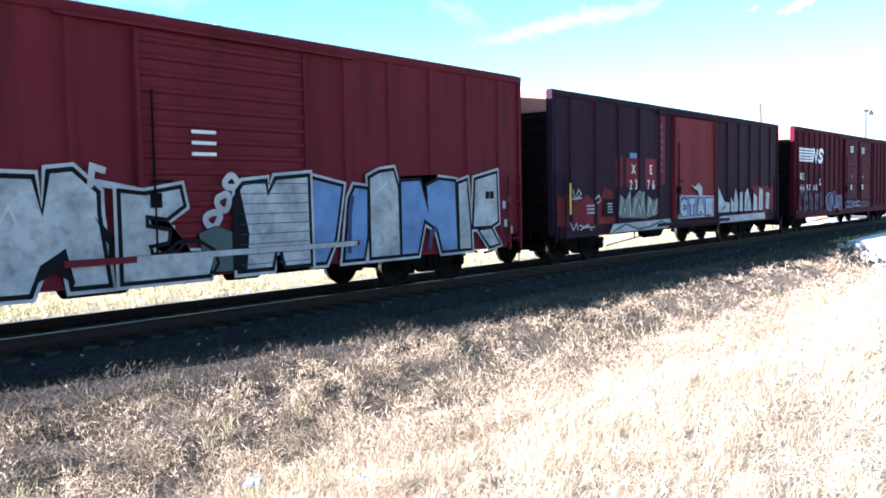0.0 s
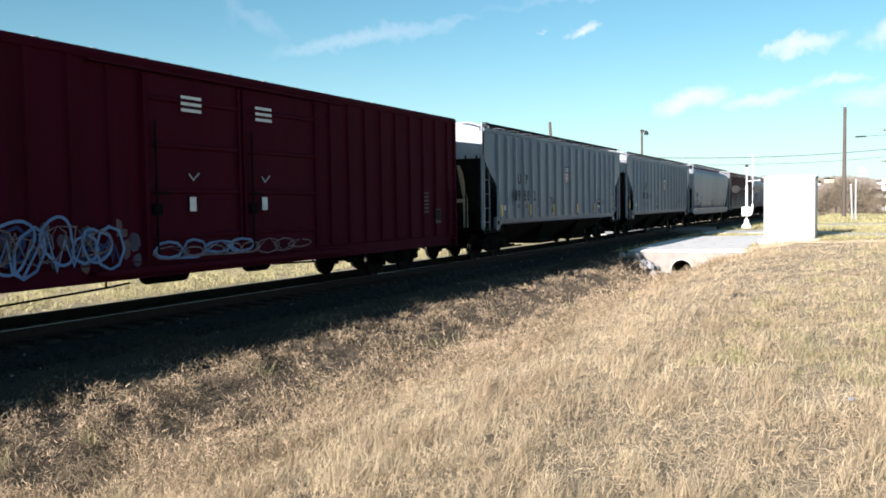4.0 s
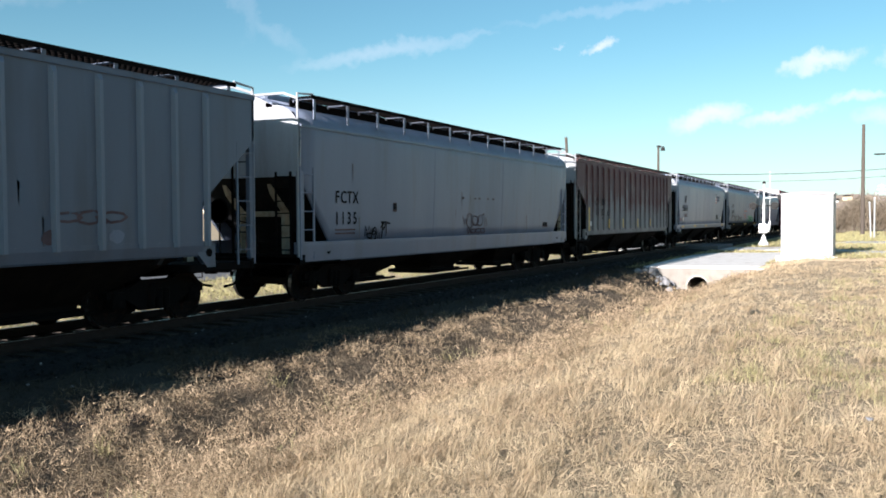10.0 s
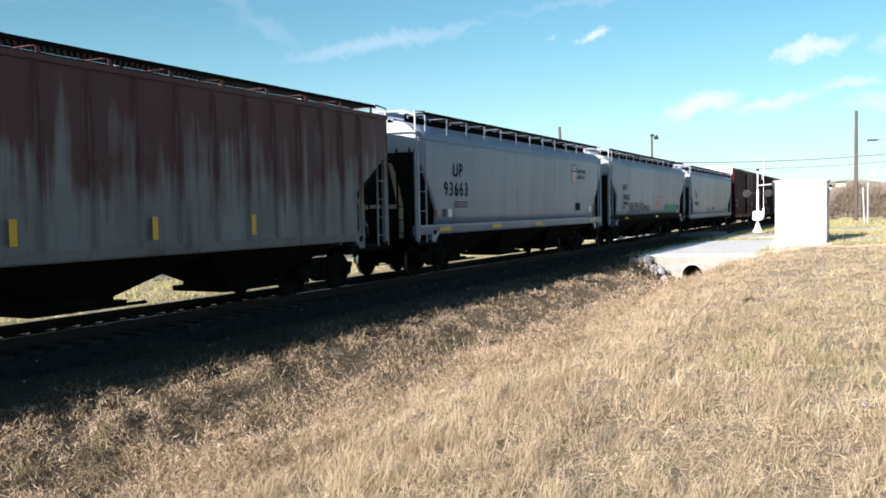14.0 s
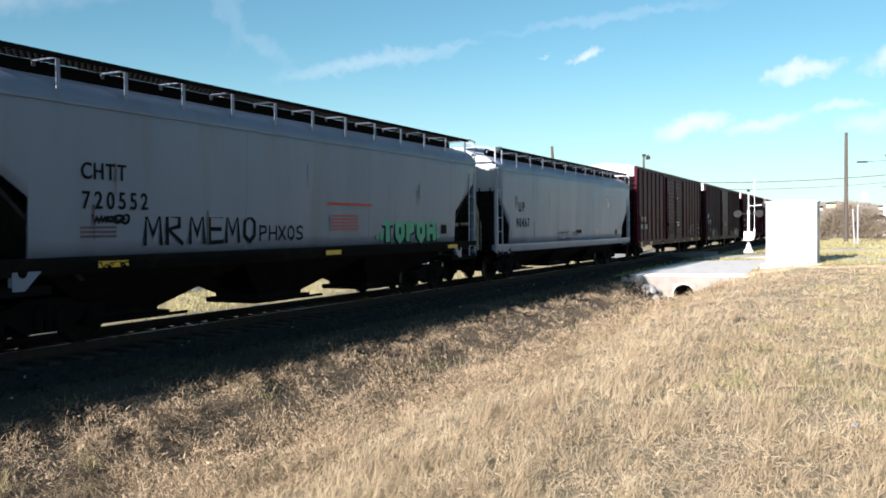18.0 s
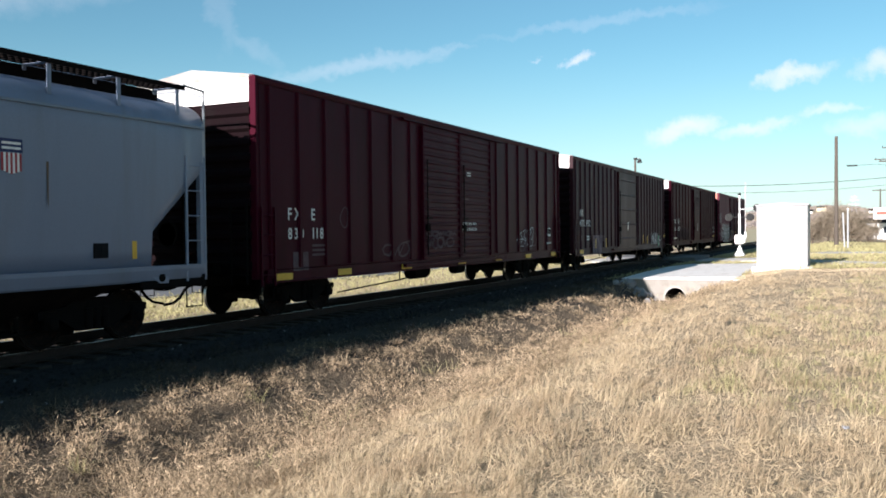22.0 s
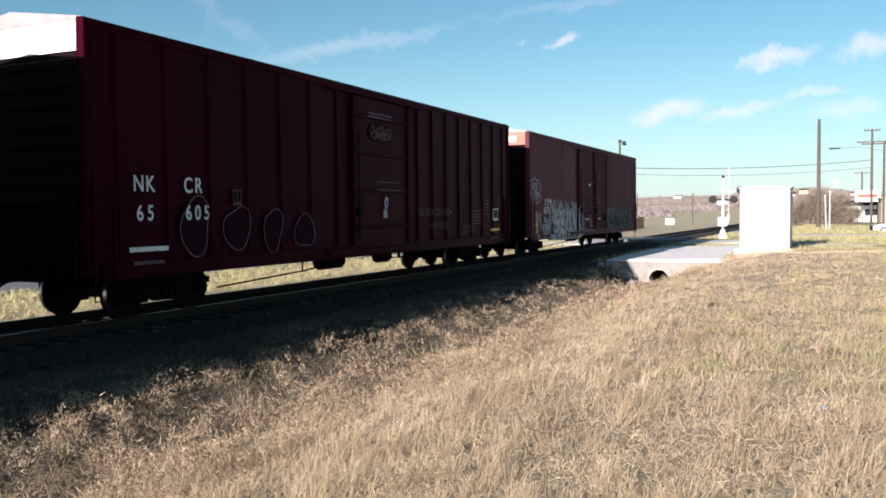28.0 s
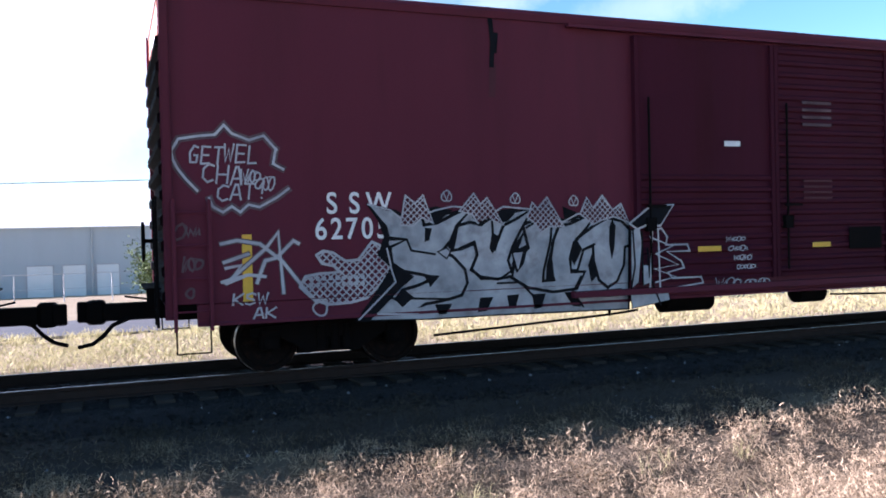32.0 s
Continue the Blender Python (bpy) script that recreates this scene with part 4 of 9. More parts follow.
            part("lifting_eye", Mesh().turn([(-0.06, 0.02), (-0.06, 0.075), (0.06, 0.075), (0.06, 0.02)], "y", 12, at=(e * (L - run + 0.16), y, bottom - 0.14)), M_UNDER, pad, "dark round lifting eye")
            part("sill_step", Mesh().pipe([(e * (L - 0.45), y, zf - 0.1), (e * (L - 0.45), y, 0.5), (e * (L - 0.05), y, 0.5), (e * (L - 0.05), y, zf - 0.1)], 0.014), M_UNDER, car)
        for y in (-0.62, 0.62):
            leg = lambda x, w, z: [(e * x - w, y - 0.05, z), (e * x + w, y - 0.05, z), (e * x + w, y + 0.05, z), (e * x - w, y + 0.05, z)]
            part("inner_post", Mesh().loft([leg(L - 0.75, 0.08, zf), leg(L - 0.75, 0.08, zf + 0.95), leg(L - 0.35, 0.07, knee - 0.35), leg(L - 0.2, 0.07, knee)]), M_TANPOST, car, "slope brace coloured tan as if sunlit")
        part("cross_brace", Mesh().box(*sorted((e * (L - 0.8), e * (L - 0.7))), -0.62, 0.62, zf + 0.85, zf + 0.97, 0.01), M_TANPOST, car)
        part("brake_pipe", Mesh().pipe([(e * (L - 0.3), 0.3, zf), (e * (L - 0.3), 0.3, zf + 1.2), (e * (L - 0.9), 0.3, zf + 1.5)], 0.025).pipe([(e * (L - 0.25), -0.25, zf), (e * (L - 0.25), -0.25, zf + 0.7), (e * (L - 0.25), 0.9, zf + 0.8)], 0.02), M_UNDER, car)
        # tall end ladder and corner rail to the walkway
        for q in (-1, 1):
            part("corner_rail", Mesh().pipe([(e * (L + 0.03), q * (half - 0.04), zf), (e * (L + 0.03), q * (half - 0.04), walk_z - 0.02), (e * (L - 0.5), q * (half - 0.04), walk_z + 0.02)], 0.025, 6).pipe([(e * (L + 0.03), q * (half - 0.04), walk_z - 0.12), (e * (L - 0.05), q * (half - 0.45), walk_z + 0.02), (e * (L - 0.05), 0, walk_z + 0.03)], 0.03, 6), M_ENDGREY, car, "pale grab rail at the corner")
        part("end_grab", Mesh().pipe([(e * (L + 0.05), -0.45, top - 0.35), (e * (L + 0.12), -0.45, top - 0.3), (e * (L + 0.12), 0.45, top - 0.3), (e * (L + 0.05), 0.45, top - 0.35)], 0.016), M_ENDGREY, car)
        ladder(car, e * (L + 0.06), -half + 0.4, zf, knee + 0.1, 7, M_UNDER, 0.38, 90)
    part("brake_wheel", Mesh().turn([(-L - 0.12, 0.28), (-L - 0.08, 0.28), (-L - 0.08, 0.24), (-L - 0.12, 0.24)], "x", 18, at=(0, 0.5, 2.0)).rod((-L - 0.1, 0.25, 2.0), (-L - 0.1, 0.75, 2.0), 0.015).rod((-L - 0.1, 0.5, 0.95), (-L - 0.1, 0.5, 2.25), 0.02), M_UNDER, car)
    part("air_reservoir", Mesh().turn([(-0.45, 0.05), (-0.38, 0.22), (0.38, 0.22), (0.45, 0.05)], "x", 14, at=(-L + 1.4, -0.2, 1.3)), M_UNDER, car)
    part("centre_sill", Mesh().box(-L + 0.1, L - 0.1, -0.3, 0.3, 0.78, 1.04, 0.02), M_UNDER, car)
    # discharge bays, funnels that narrow to their gates
    span = 2 * (L - run - 0.4)
    w = span / bays
    for i in range(bays):
        c = -span / 2 + w * (i + 0.5)
        ring = lambda a, y, z: [(c - a, -y, z), (c + a, -y, z), (c + a, y, z), (c - a, y, z)]
        part("hopper_bay", Mesh().loft([ring(w / 2, half - 0.14, bottom + 0.02), ring(w / 2, half - 0.18, bottom - 0.22), ring(w * 0.17, 0.6, 0.42), ring(w * 0.17, 0.6, 0.34)]), bay_paint or M_BAY, car, "dust-stained funnel-shaped discharge bay, darkened for underbody shade")
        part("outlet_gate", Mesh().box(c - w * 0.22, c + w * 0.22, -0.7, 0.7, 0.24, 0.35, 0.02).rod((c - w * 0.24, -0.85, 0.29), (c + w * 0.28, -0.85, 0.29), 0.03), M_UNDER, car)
    running_gear(car, length, truck_at)
    return car


def spread(a, b, n):
    return [float(v) for v in np.linspace(a, b, n)]


# ---- the cars, front to rear: each keeps its place along the train ----
CARS = []
POSTS = [s * x for x in (7.1, 6.35, 5.6, 4.8, 3.98, 3.15, 2.27, 1.37, 0.45) for s in (-1, 1)]


def place(car, front, rear):
    CARS.append((car, (front + rear) / 2))
    return car


car1 = place(boxcar("red boxcar with a corrugated door and big silver graffiti", 16.58, 4.36, 0.66, 1.6, M_RED1, [(-1.0, 2.05)], [-7.5, -6.4, -5.2, -4.1, -3.0, -1.9, 2.98, 4.1, 5.25, 6.4, 7.5], 5.9, reach=0.0, track_up=0.29), -124.4, -107.82)
car2 = place(boxcar("charred boxcar with a red door and white graffiti", 15.68, 4.22, 0.72, 1.6, M_BURNT, [(-1.3, 1.75)], spread(-7.0, -2.2, 5) + spread(2.9, 7.0, 5), 5.5, door_paint=M_REDOLD, door_ribs=0, header=M_FADED, reach=0.0), -106.52, -90.84)
car3 = place(boxcar("brown-red double-door boxcar with white stripes", 19.04, 4.28, 0.66, 1.6, M_NSRED, [(-2.45, -0.04), (0.04, 2.45)], spread(-9.0, -3.1, 9) + spread(3.1, 9.0, 9), 7.1, door_ribs=4, header=M_FADED), -88.97, -69.93)
car4 = place(hopper("ribbed blue-grey covered hopper with black lettering", 16.47, 4.16, 1.34, 1.6, M_GREY, POSTS, (1.35, 3.25, 2.12), False, 4.36, 6.35, rib_paint=M_RIBGREY), -67.85, -51.38)
car5 = place(hopper("ribbed blue-grey covered hopper with black lettering", 16.8, 4.13, 1.36, 1.6, M_GREY, POSTS, (1.4, 3.3, 2.12), False, 4.34, 6.45, rib_paint=M_RIBGREY), -49.95, -33.15)
car6 = place(hopper("smooth pale grey covered hopper with rounded shoulders", 16.48, 4.22, 1.27, 1.6, M_GREY2, [], (1.15, 2.7, 1.3), True, 4.42, 6.3, sill_drop=0.38), -31.7, -15.22)
car7 = place(hopper("rust-streaked ribbed covered hopper, tan below", 16.69, 4.1, 1.32, 1.6, M_RUSTY, POSTS, (1.4, 3.2, 2.25), False, 4.34, 6.4), -13.97, 2.72)
car8 = place(hopper("smooth light grey covered hopper with black lettering", 16.57, 4.2, 1.36, 1.6, M_GREY3, [], (1.1, 3.35, 1.8), True, 4.42, 6.3), 4.26, 20.83)
car9 = place(hopper("smooth grey covered hopper with black and green graffiti", 16.78, 4.22, 1.36, 1.6, M_GREY2, [], (1.35, 3.25, 2.3), True, 4.45, 6.4, sill_paint=M_BAY), 22.14, 38.92)
car10 = place(hopper("smooth light grey covered hopper with black lettering", 17.07, 4.2, 1.2, 1.6, M_GREY3, [], (1.25, 3.0, 1.85), True, 4.42, 6.5), 40.58, 57.65)
car11 = place(boxcar("crimson hi-cube boxcar with small white lettering", 18.93, 4.93, 0.78, 1.6, M_CRIM, [(-2.4, 0.0), (0.0, 2.35)], spread(-9.0, -3.0, 7) + spread(3.0, 9.0, 7), 7.0, door_ribs=17, header=M_HEADW), 59.1, 78.03)
car12 = place(boxcar("weathered brown hi-cube boxcar with a ribbed plug door", 18.54, 4.92, 0.72, 1.6, M_NSBRN, [(-1.95, 1.95)], spread(-8.9, -2.4, 10) + spread(2.5, 8.9, 10), 6.9, door_ribs=5, header=M_HEADW, post_paint=M_OLDPOST), 79.91, 98.45)
car13 = place(boxcar("crimson hi-cube boxcar with painted-out patches", 18.72, 4.91, 0.76, 1.6, M_NKRED, [(-1.4, 1.5)], spread(-8.7, -2.0, 7) + spread(2.2, 8.8, 8), 7.0, door_ribs=4, header=M_HEADW), 100.65, 119.37)
car14 = place(boxcar("maroon hi-cube boxcar with a large silver graffiti piece", 18.64, 4.9, 0.74, 1.6, M_SSW, [(-2.7, -0.12), (-0.1, 2.3)], [], 7.15, door_paint=M_SSWDOOR, door_ribs=20, header=M_FADED, smooth_top=True), 121.6, 140.24)

# ---- beside the track: culvert, relay cabinet, crossing signals ----
PIPE_Y, PIPE_Z, PIPE_R = 6.56, -0.93, 0.40
WALL_Y, WALL_Z = (3.4, 8.75), (-1.6, -0.21)
m = Mesh()
hole = [(PIPE_Y + PIPE_R * math.cos(a), PIPE_Z + PIPE_R * math.sin(a)) for a in (i * math.tau / 32 for i in range(32))]


def to_edge(y, z):
    """The point of the headwall's outline straight out from the pipe's middle."""
    dy, dz = y - PIPE_Y, z - PIPE_Z
    reach = (WALL_Y[1] - PIPE_Y if dy > 0 else PIPE_Y - WALL_Y[0]) / max(abs(dy), 1e-6), (WALL_Z[1] - PIPE_Z if dz > 0 else PIPE_Z - WALL_Z[0]) / max(abs(dz), 1e-6)
    return PIPE_Y + dy * min(reach), PIPE_Z + dz * min(reach)


# square corners: the ring's points next to a corner are drawn into it
rim = [to_edge(*p) for p in hole]
for c in ((WALL_Y[1], WALL_Z[1]), (WALL_Y[0], WALL_Z[1]), (WALL_Y[0], WALL_Z[0]), (WALL_Y[1], WALL_Z[0])):
    rim[min(range(32), key=lambda i: math.dist(rim[i], c))] = c
m.loft([[(x, y, z) for y, z in ring] for x, ring in ((HEADWALL + 0.1, rim), (HEADWALL - 0.25, rim), (HEADWALL - 0.25, hole), (HEADWALL + 0.1, hole))], caps=False)
# pipe concrete darkened in colour to hold the shade within
M_PIPE = mat("shade_dark_pipe_concrete", (0.055, 0.045, 0.036), (0.035, 0.03, 0.025), 0.95, scale=2.0)
M_PIPERIM = mat("pale_pipe_mortar", (0.34, 0.32, 0.29), (0.25, 0.23, 0.21), 0.9, scale=3.0)
headwall = thing("culvert", "pale concrete culvert headwall with a round pipe in the ditch", "culvert")
part("headwall", m, M_OLDCONC, headwall)
part("coping", Mesh().box(HEADWALL - 0.28, HEADWALL + 0.1, WALL_Y[0], WALL_Y[1], -0.212, -0.17, 0.015), M_CONC, headwall, "worn pale top edge")
for r, (x0, x1), paint, label in ((PIPE_R, (HEADWALL - 0.2, HEADWALL + 7), M_PIPE, "round concrete pipe, coloured dark for the shade inside"), (PIPE_R, (HEADWALL - 0.31, HEADWALL - 0.2), M_PIPERIM, "pale mortar ring")):
    turned = lambda x, k: [(x, PIPE_Y + k * math.cos(a), PIPE_Z + k * math.sin(a)) for a in (i * math.tau / 28 for i in range(28))]
    part("pipe" if paint is M_PIPE else "pipe_rim", Mesh().loft([turned(x0, r - 0.002), turned(x0, r + 0.065), turned(x1, r + 0.065), turned(x1, r - 0.002), turned(x0, r - 0.002)], caps=False), paint, headwall, label)
# added plate that closes the pipe's unseen far end
part("pipe_end_cap", Mesh().box(HEADWALL + 6.8, HEADWALL + 6.9, PIPE_Y - 0.5, PIPE_Y + 0.5, PIPE_Z - 0.5, PIPE_Z + 0.5), M_PIPE, headwall)
plan = [(HEADWALL + 0.06, 3.5), (HEADWALL + 0.06, 8.7), (40, 8.95), (46, 9.0), (49.6, 8.5), (50.6, 6.2), (50.2, 3.6), (46, 3.9), (40.5, 4.25), (37.6, 4.0)]
apron_z = lambda x, y: -0.165 + max(0.0, (4.9 - y) * 0.06)
m = Mesh().loft([[(x, y, -0.5) for x, y in plan], [(x, y, apron_z(x, y)) for x, y in plan]])
thing("apron", "pale concrete apron over the culvert", "driveway", kind="structure", mesh=m, material=M_CONC)
# broken stone tipped beside the headwall
rubble = random.Random(8)
for i in range(34):
    x, y = HEADWALL - 0.35 - rubble.random() ** 1.5 * 1.5, 8.55 - rubble.random() ** 1.2 * 1.3
    r = rubble.uniform(0.06, 0.16)
    spin = pose(x, y, float(ground_z(x, y)) + r * 0.3, rubble.uniform(0, 180), rubble.uniform(0, 180), rubble.uniform(0, 180))
    m = Mesh().turn([(-r, r * 0.35), (-r * 0.5, r * rubble.uniform(0.8, 1.1)), (r * 0.4, r * rubble.uniform(0.8, 1.1)), (r * 0.9, r * 0.4)], "z", 6)
    m.v = [tuple(spin @ (Vector(p) * rubble.uniform(0.85, 1.15))) for p in m.v]
    thing("rubble_stone", "broken pale stone tipped beside the culvert", "stone", "rubble by the culvert", mesh=m, material=M_CHIP)

cabinet = thing("relay_cabinet", "tall white steel railway relay cabinet on a pad", "cabinet", at=(36.5, 2.66, 0.2))
part("shell", Mesh().box(-0.92, 0.92, -0.93, 0.93, 0.1, 2.48, 0.02), M_BOX, cabinet)
part("roof", Mesh().prism([(-0.98, 2.48), (0.98, 2.48), (0.98, 2.53), (0, 2.6), (-0.98, 2.53)], "x", -0.97, 0.97), M_BOX, cabinet)
part("pad", Mesh().box(-1.1, 1.1, -1.1, 1.1, -0.25, 0.1, 0.03), M_CONC, cabinet)
door = part("door", Mesh().box(-0.945, -0.92, -0.55, 0.6, 0.2, 2.3, 0.01), M_BOX, cabinet)
part("handle", Mesh().box(-0.985, -0.945, 0.42, 0.46, 1.05, 1.25, 0.008), M_GALV, door)
for z in (0.45, 1.25, 2.05):
    part("hinge", Mesh().rod((-0.95, -0.56, z - 0.07), (-0.95, -0.56, z + 0.07), 0.014), M_GALV, door)
part("vent", Mesh().box(0.2, 0.6, -0.96, -0.93, 1.9, 2.2, 0.01), M_GALV, cabinet)

M_SIGWHITE = plain("signal_white_paint", (0.75, 0.75, 0.74), 0.4)
M_BOARDBACK = plain("weathered_board_back", (0.07, 0.062, 0.056), 0.8)
M_BLACKP = plain("matt_black_paint", (0.02, 0.02, 0.02), 0.7)


def crossing_signal(label, at, facing, lamps=2.75, boards=None):
    sig = thing("crossing_signal", label, "crossing signal", "crossing signals", at=(*at, 0, 0, facing))
    part("base", Mesh().turn([(0, 0.34), (0.12, 0.34), (0.3, 0.2), (0.6, 0.13)], "z", 12), M_SIGWHITE, sig)
    part("mast", Mesh().rod((0, 0, 0.4), (0, 0, lamps + 0.25), 0.075, 12).rod((0, 0, lamps), (0, 0, lamps + 1.55), 0.04, 8), M_SIGWHITE, sig)
    case = part("gate_machine", Mesh().box(-0.5, 0.3, -0.28, 0.28, 0.85, 1.5, 0.05), M_SIGWHITE, sig, "white gate machine case")
    part("counterweight", Mesh().box(-0.9, 0.45, -0.4, -0.32, 1.05, 1.25, 0.02).box(-0.95, -0.6, -0.46, -0.3, 0.95, 1.4, 0.03), M_SIGWHITE, case)
    part("gate_arm", Mesh().box(-0.014, 0.014, -0.40, -0.38, 1.2, 5.2).box(-0.12, 0.12, -0.44, -0.34, 1.1, 1.7), M_SIGWHITE, case, "raised slim white gate arm")
    arm = part("lamp_arm", Mesh().rod((0, -0.75, lamps), (0, 0.75, lamps), 0.04), M_BLACKP, sig)
    for y in (-0.72, 0.72):
        for d in (-1, 1):
            lamp = part("flasher", Mesh().turn([(d * 0.05, 0.08), (d * 0.1, 0.15), (d * 0.3, 0.15), (d * 0.3, 0.13), (d * 0.22, 0.13)], "x", 14, at=(0, y, lamps)).turn([(d * 0.19, 0.26), (d * 0.2, 0.26)], "x", 16, at=(0, y, lamps)), M_BLACKP, arm, "black round flasher lamp with backboard")
    if boards:
        cross = part("crossbuck", Mesh(), M_BOARDBACK, sig, "crossed boards showing their bare grey backs", at=(0.1, 0, boards))
        m = Mesh()
        for a in (45, -45):
            c, s = math.cos(radians(a)), math.sin(radians(a))
            m.loft([[(x, y * c - z * s, y * s + z * c) for y, z in ((-0.6, -0.11), (0.6, -0.11), (0.6, 0.11), (-0.6, 0.11))] for x in ((-0.012, 0.0) if a > 0 else (0.004, 0.016))])
        cross.data = m.data("crossbuck", M_BOARDBACK)
    part("bell", Mesh().turn([(0, 0.05), (0.02, 0.12), (0.12, 0.1), (0.2, 0.02)], "z", 12, at=(0, 0, lamps + 1.55)), M_BLACKP, sig)
    return sig


near_signal = crossing_signal("white crossing signal mast with flashers and a raised gate", (63.6, 7.55, -0.12), 0)
side_arm = part("side_arm", Mesh().rod((0, 0, 3.3), (0, -1.12, 3.38), 0.03), M_SIGWHITE, near_signal, "slim white side arm")
part("flasher", Mesh().turn([(-0.05, 0.08), (-0.1, 0.15), (-0.3, 0.15), (-0.3, 0.13), (-0.22, 0.13)], "x", 14, at=(0, -1.18, 3.4)).turn([(-0.19, 0.27), (-0.2, 0.27)], "x", 16, at=(0, -1.18, 3.4)), M_BLACKP, side_arm, "black round flasher lamp with backboard")
crossing_signal("white crossing signal mast with crossed boards beyond the track", (55.4, 21.3, -0.55), 180, 4.4, 5.3)
thing("crossing_surface", "worn asphalt level crossing between the rails", "level crossing", kind="structure", mesh=Mesh().box(56.2, 62.2, YC - 0.68, YC + 0.68, -0.2, -0.005, 0.02).box(56.2, 62.2, YC - 2.9, YC - 0.83, -0.34, -0.005, 0.02).box(56.2, 62.2, YC + 0.83, YC + 2.9, -0.34, -0.005, 0.02), material=M_ASPHALT)


# ---- poles and wires ----
def pole(label, x, y, z0, z1, r=0.15, arms=(), lean=(0, 0), material=None, light=False):
    ob = thing("utility_pole", label, "utility pole", "utility poles")
    top = (x + lean[0], y + lean[1], z1)
    part("shaft", Mesh().rod((x, y, z0 - 0.5), top, r, 12, r * 0.68), material or M_WOODPOLE, ob)
    for z, half, turn in arms:
        c, s = math.cos(radians(turn)), math.sin(radians(turn))
        part("crossarm", Mesh().loft([[(x + lean[0] + u * c - v * s, y + lean[1] + u * s + v * c, z + w) for u, v in ((-half, -0.06), (half, -0.06), (half, 0.06), (-half, 0.06))] for w in (-0.07, 0.07)]), M_WOODPOLE, ob)
        for k in (-0.92, -0.45, 0.45, 0.92):
            part("insulator", Mesh().rod((x + lean[0] + k * half * c, y + lean[1] + k * half * s, z + 0.06), (x + lean[0] + k * half * c, y + lean[1] + k * half * s, z + 0.24), 0.045, 8, 0.03), M_BLACKP, ob)
    if light:
        part("lamp_bracket", Mesh().pipe([top, (top[0], top[1] - 0.25, top[2] + 0.1), (top[0], top[1] - 0.5, top[2])], 0.04), M_GALV, ob)
        part("lamp_head", Mesh().turn([(top[2] - 0.45, 0.28), (top[2] - 0.1, 0.2), (top[2] + 0.05, 0.06)], "z", 12, at=(top[0], top[1] - 0.5, 0)), M_BLACKP, ob, "grey yard lamp head")
        part("lamp_head", Mesh().box(top[0] - 0.2, top[0] + 0.2, top[1] - 0.25, top[1] + 0.15, top[2] - 0.1, top[2] + 0.15, 0.04), M_BLACKP, ob)
    return ob


pole("tall bare timber pole beside the road", 95, 1.95, -0.35, 11.05, 0.22)
pole("timber power pole with two crossarms", 129.9, -3.95, -0.2, 12.8, 0.2, ((12.6, 1.0, 90), (11.05, 1.9, 90)))
pole("timber power pole with a crossarm", 110, -4.6, -0.3, 9.65, 0.17, ((9.4, 2.4, 90),))
pole("distant timber power pole with a crossarm", 190, -4.05, 0.0, 9.5, 0.2, ((9.2, 1.4, 90),))
pole("timber yard pole beyond the track", 97, 24.6, -0.7, 6.9, 0.16)
pole("timber yard pole carrying a floodlight", 97.1, 22.85, -0.7, 9.9, 0.17, light=True)
pole("leaning timber pole beside the side road", 71, 24.2, -0.8, 8.9, 0.17, lean=(-0.1, 0.5))
pole("short timber pole beside the side road", 85.2, 28.9, -1.0, 6.1, 0.15)
pole("small timber pole in the field", 115.6, 32, -1.0, 5.3, 0.12)
pole("small timber pole in the field", 146.7, 31.5, -1.3, 5.1, 0.12)
pole("small timber pole in the field", 158.2, 24, -0.9, 5.2, 0.12)
pole("timber power pole with a crossarm beyond the track", 14.15, 42.7, -1.2, 9.55, 0.16, ((8.1, 1.35, -10),))
for x, y, z1, ln in ((78, 0.95, 3.0, -0.15), (75, 0.7, 3.3, 0.0)):
    ob = thing("marker_post", "slim white marker post beside the road", "post", "marker posts")
    part("shaft", Mesh().rod((x, y, -0.4), (x, y + ln * -1, z1), 0.06, 8), M_GALV, ob)
    part("cap", Mesh().turn([(z1, 0.07), (z1 + 0.05, 0.07)], "z", 8, at=(x, y - ln, 0)), M_SIGWHITE, ob)


def wire(label, a, b, sag, r=0.022):
    a, b = Vector(a), Vector(b)
    pts = [a.lerp(b, i / 24) - Vector((0, 0, sag * 4 * (i / 24) * (1 - i / 24))) for i in range(25)]
    return thing("overhead_wire", label, "cable", "overhead wires", mesh=Mesh().pipe(pts, r, 5), material=M_WIRE)


wire("black overhead cable between poles", (97.1, 22.85, 6.9), (129.9, -3.9, 8.6), 0.5, 0.035)
wire("black overhead cable between poles", (97.1, 22.85, 6.2), (129.9, -3.9, 7.6), 0.55, 0.022)
wire("black overhead cable between poles", (97, 24.6, 6.6), (71, 24.8, 5.2), 0.3, 0.025)
wire("overhead cable beyond the track", (14.15, 42.7, 5.2), (-45, 44, 4.6), 0.5, 0.02)
wire("overhead cable beyond the track", (14.15, 42.7, 5.2), (71, 24.7, 4.4), 1.2, 0.02)
lamp = thing("street_lamp", "grey street lamp head on a long thin arm", "street lamp")
part("arm", Mesh().pipe([(110, -4.5, 8.6), (110, -2.0, 9.1), (110, 0.2, 9.05)], 0.02), M_BLACKP, lamp)
part("head", Mesh().box(109.8, 110.2, 0.0, 1.15, 8.95, 9.12, 0.05), M_BLACKP, lamp)
tower = thing("transmission_tower", "far steel lattice transmission tower", "transmission tower")
for sx in (-1, 1):
    for sy in (-1, 1):
        part("leg", Mesh().rod((900 + sx * 3, 3 + sy * 3, 10), (900, 3, 34), 0.18, 5), M_GALV, tower)
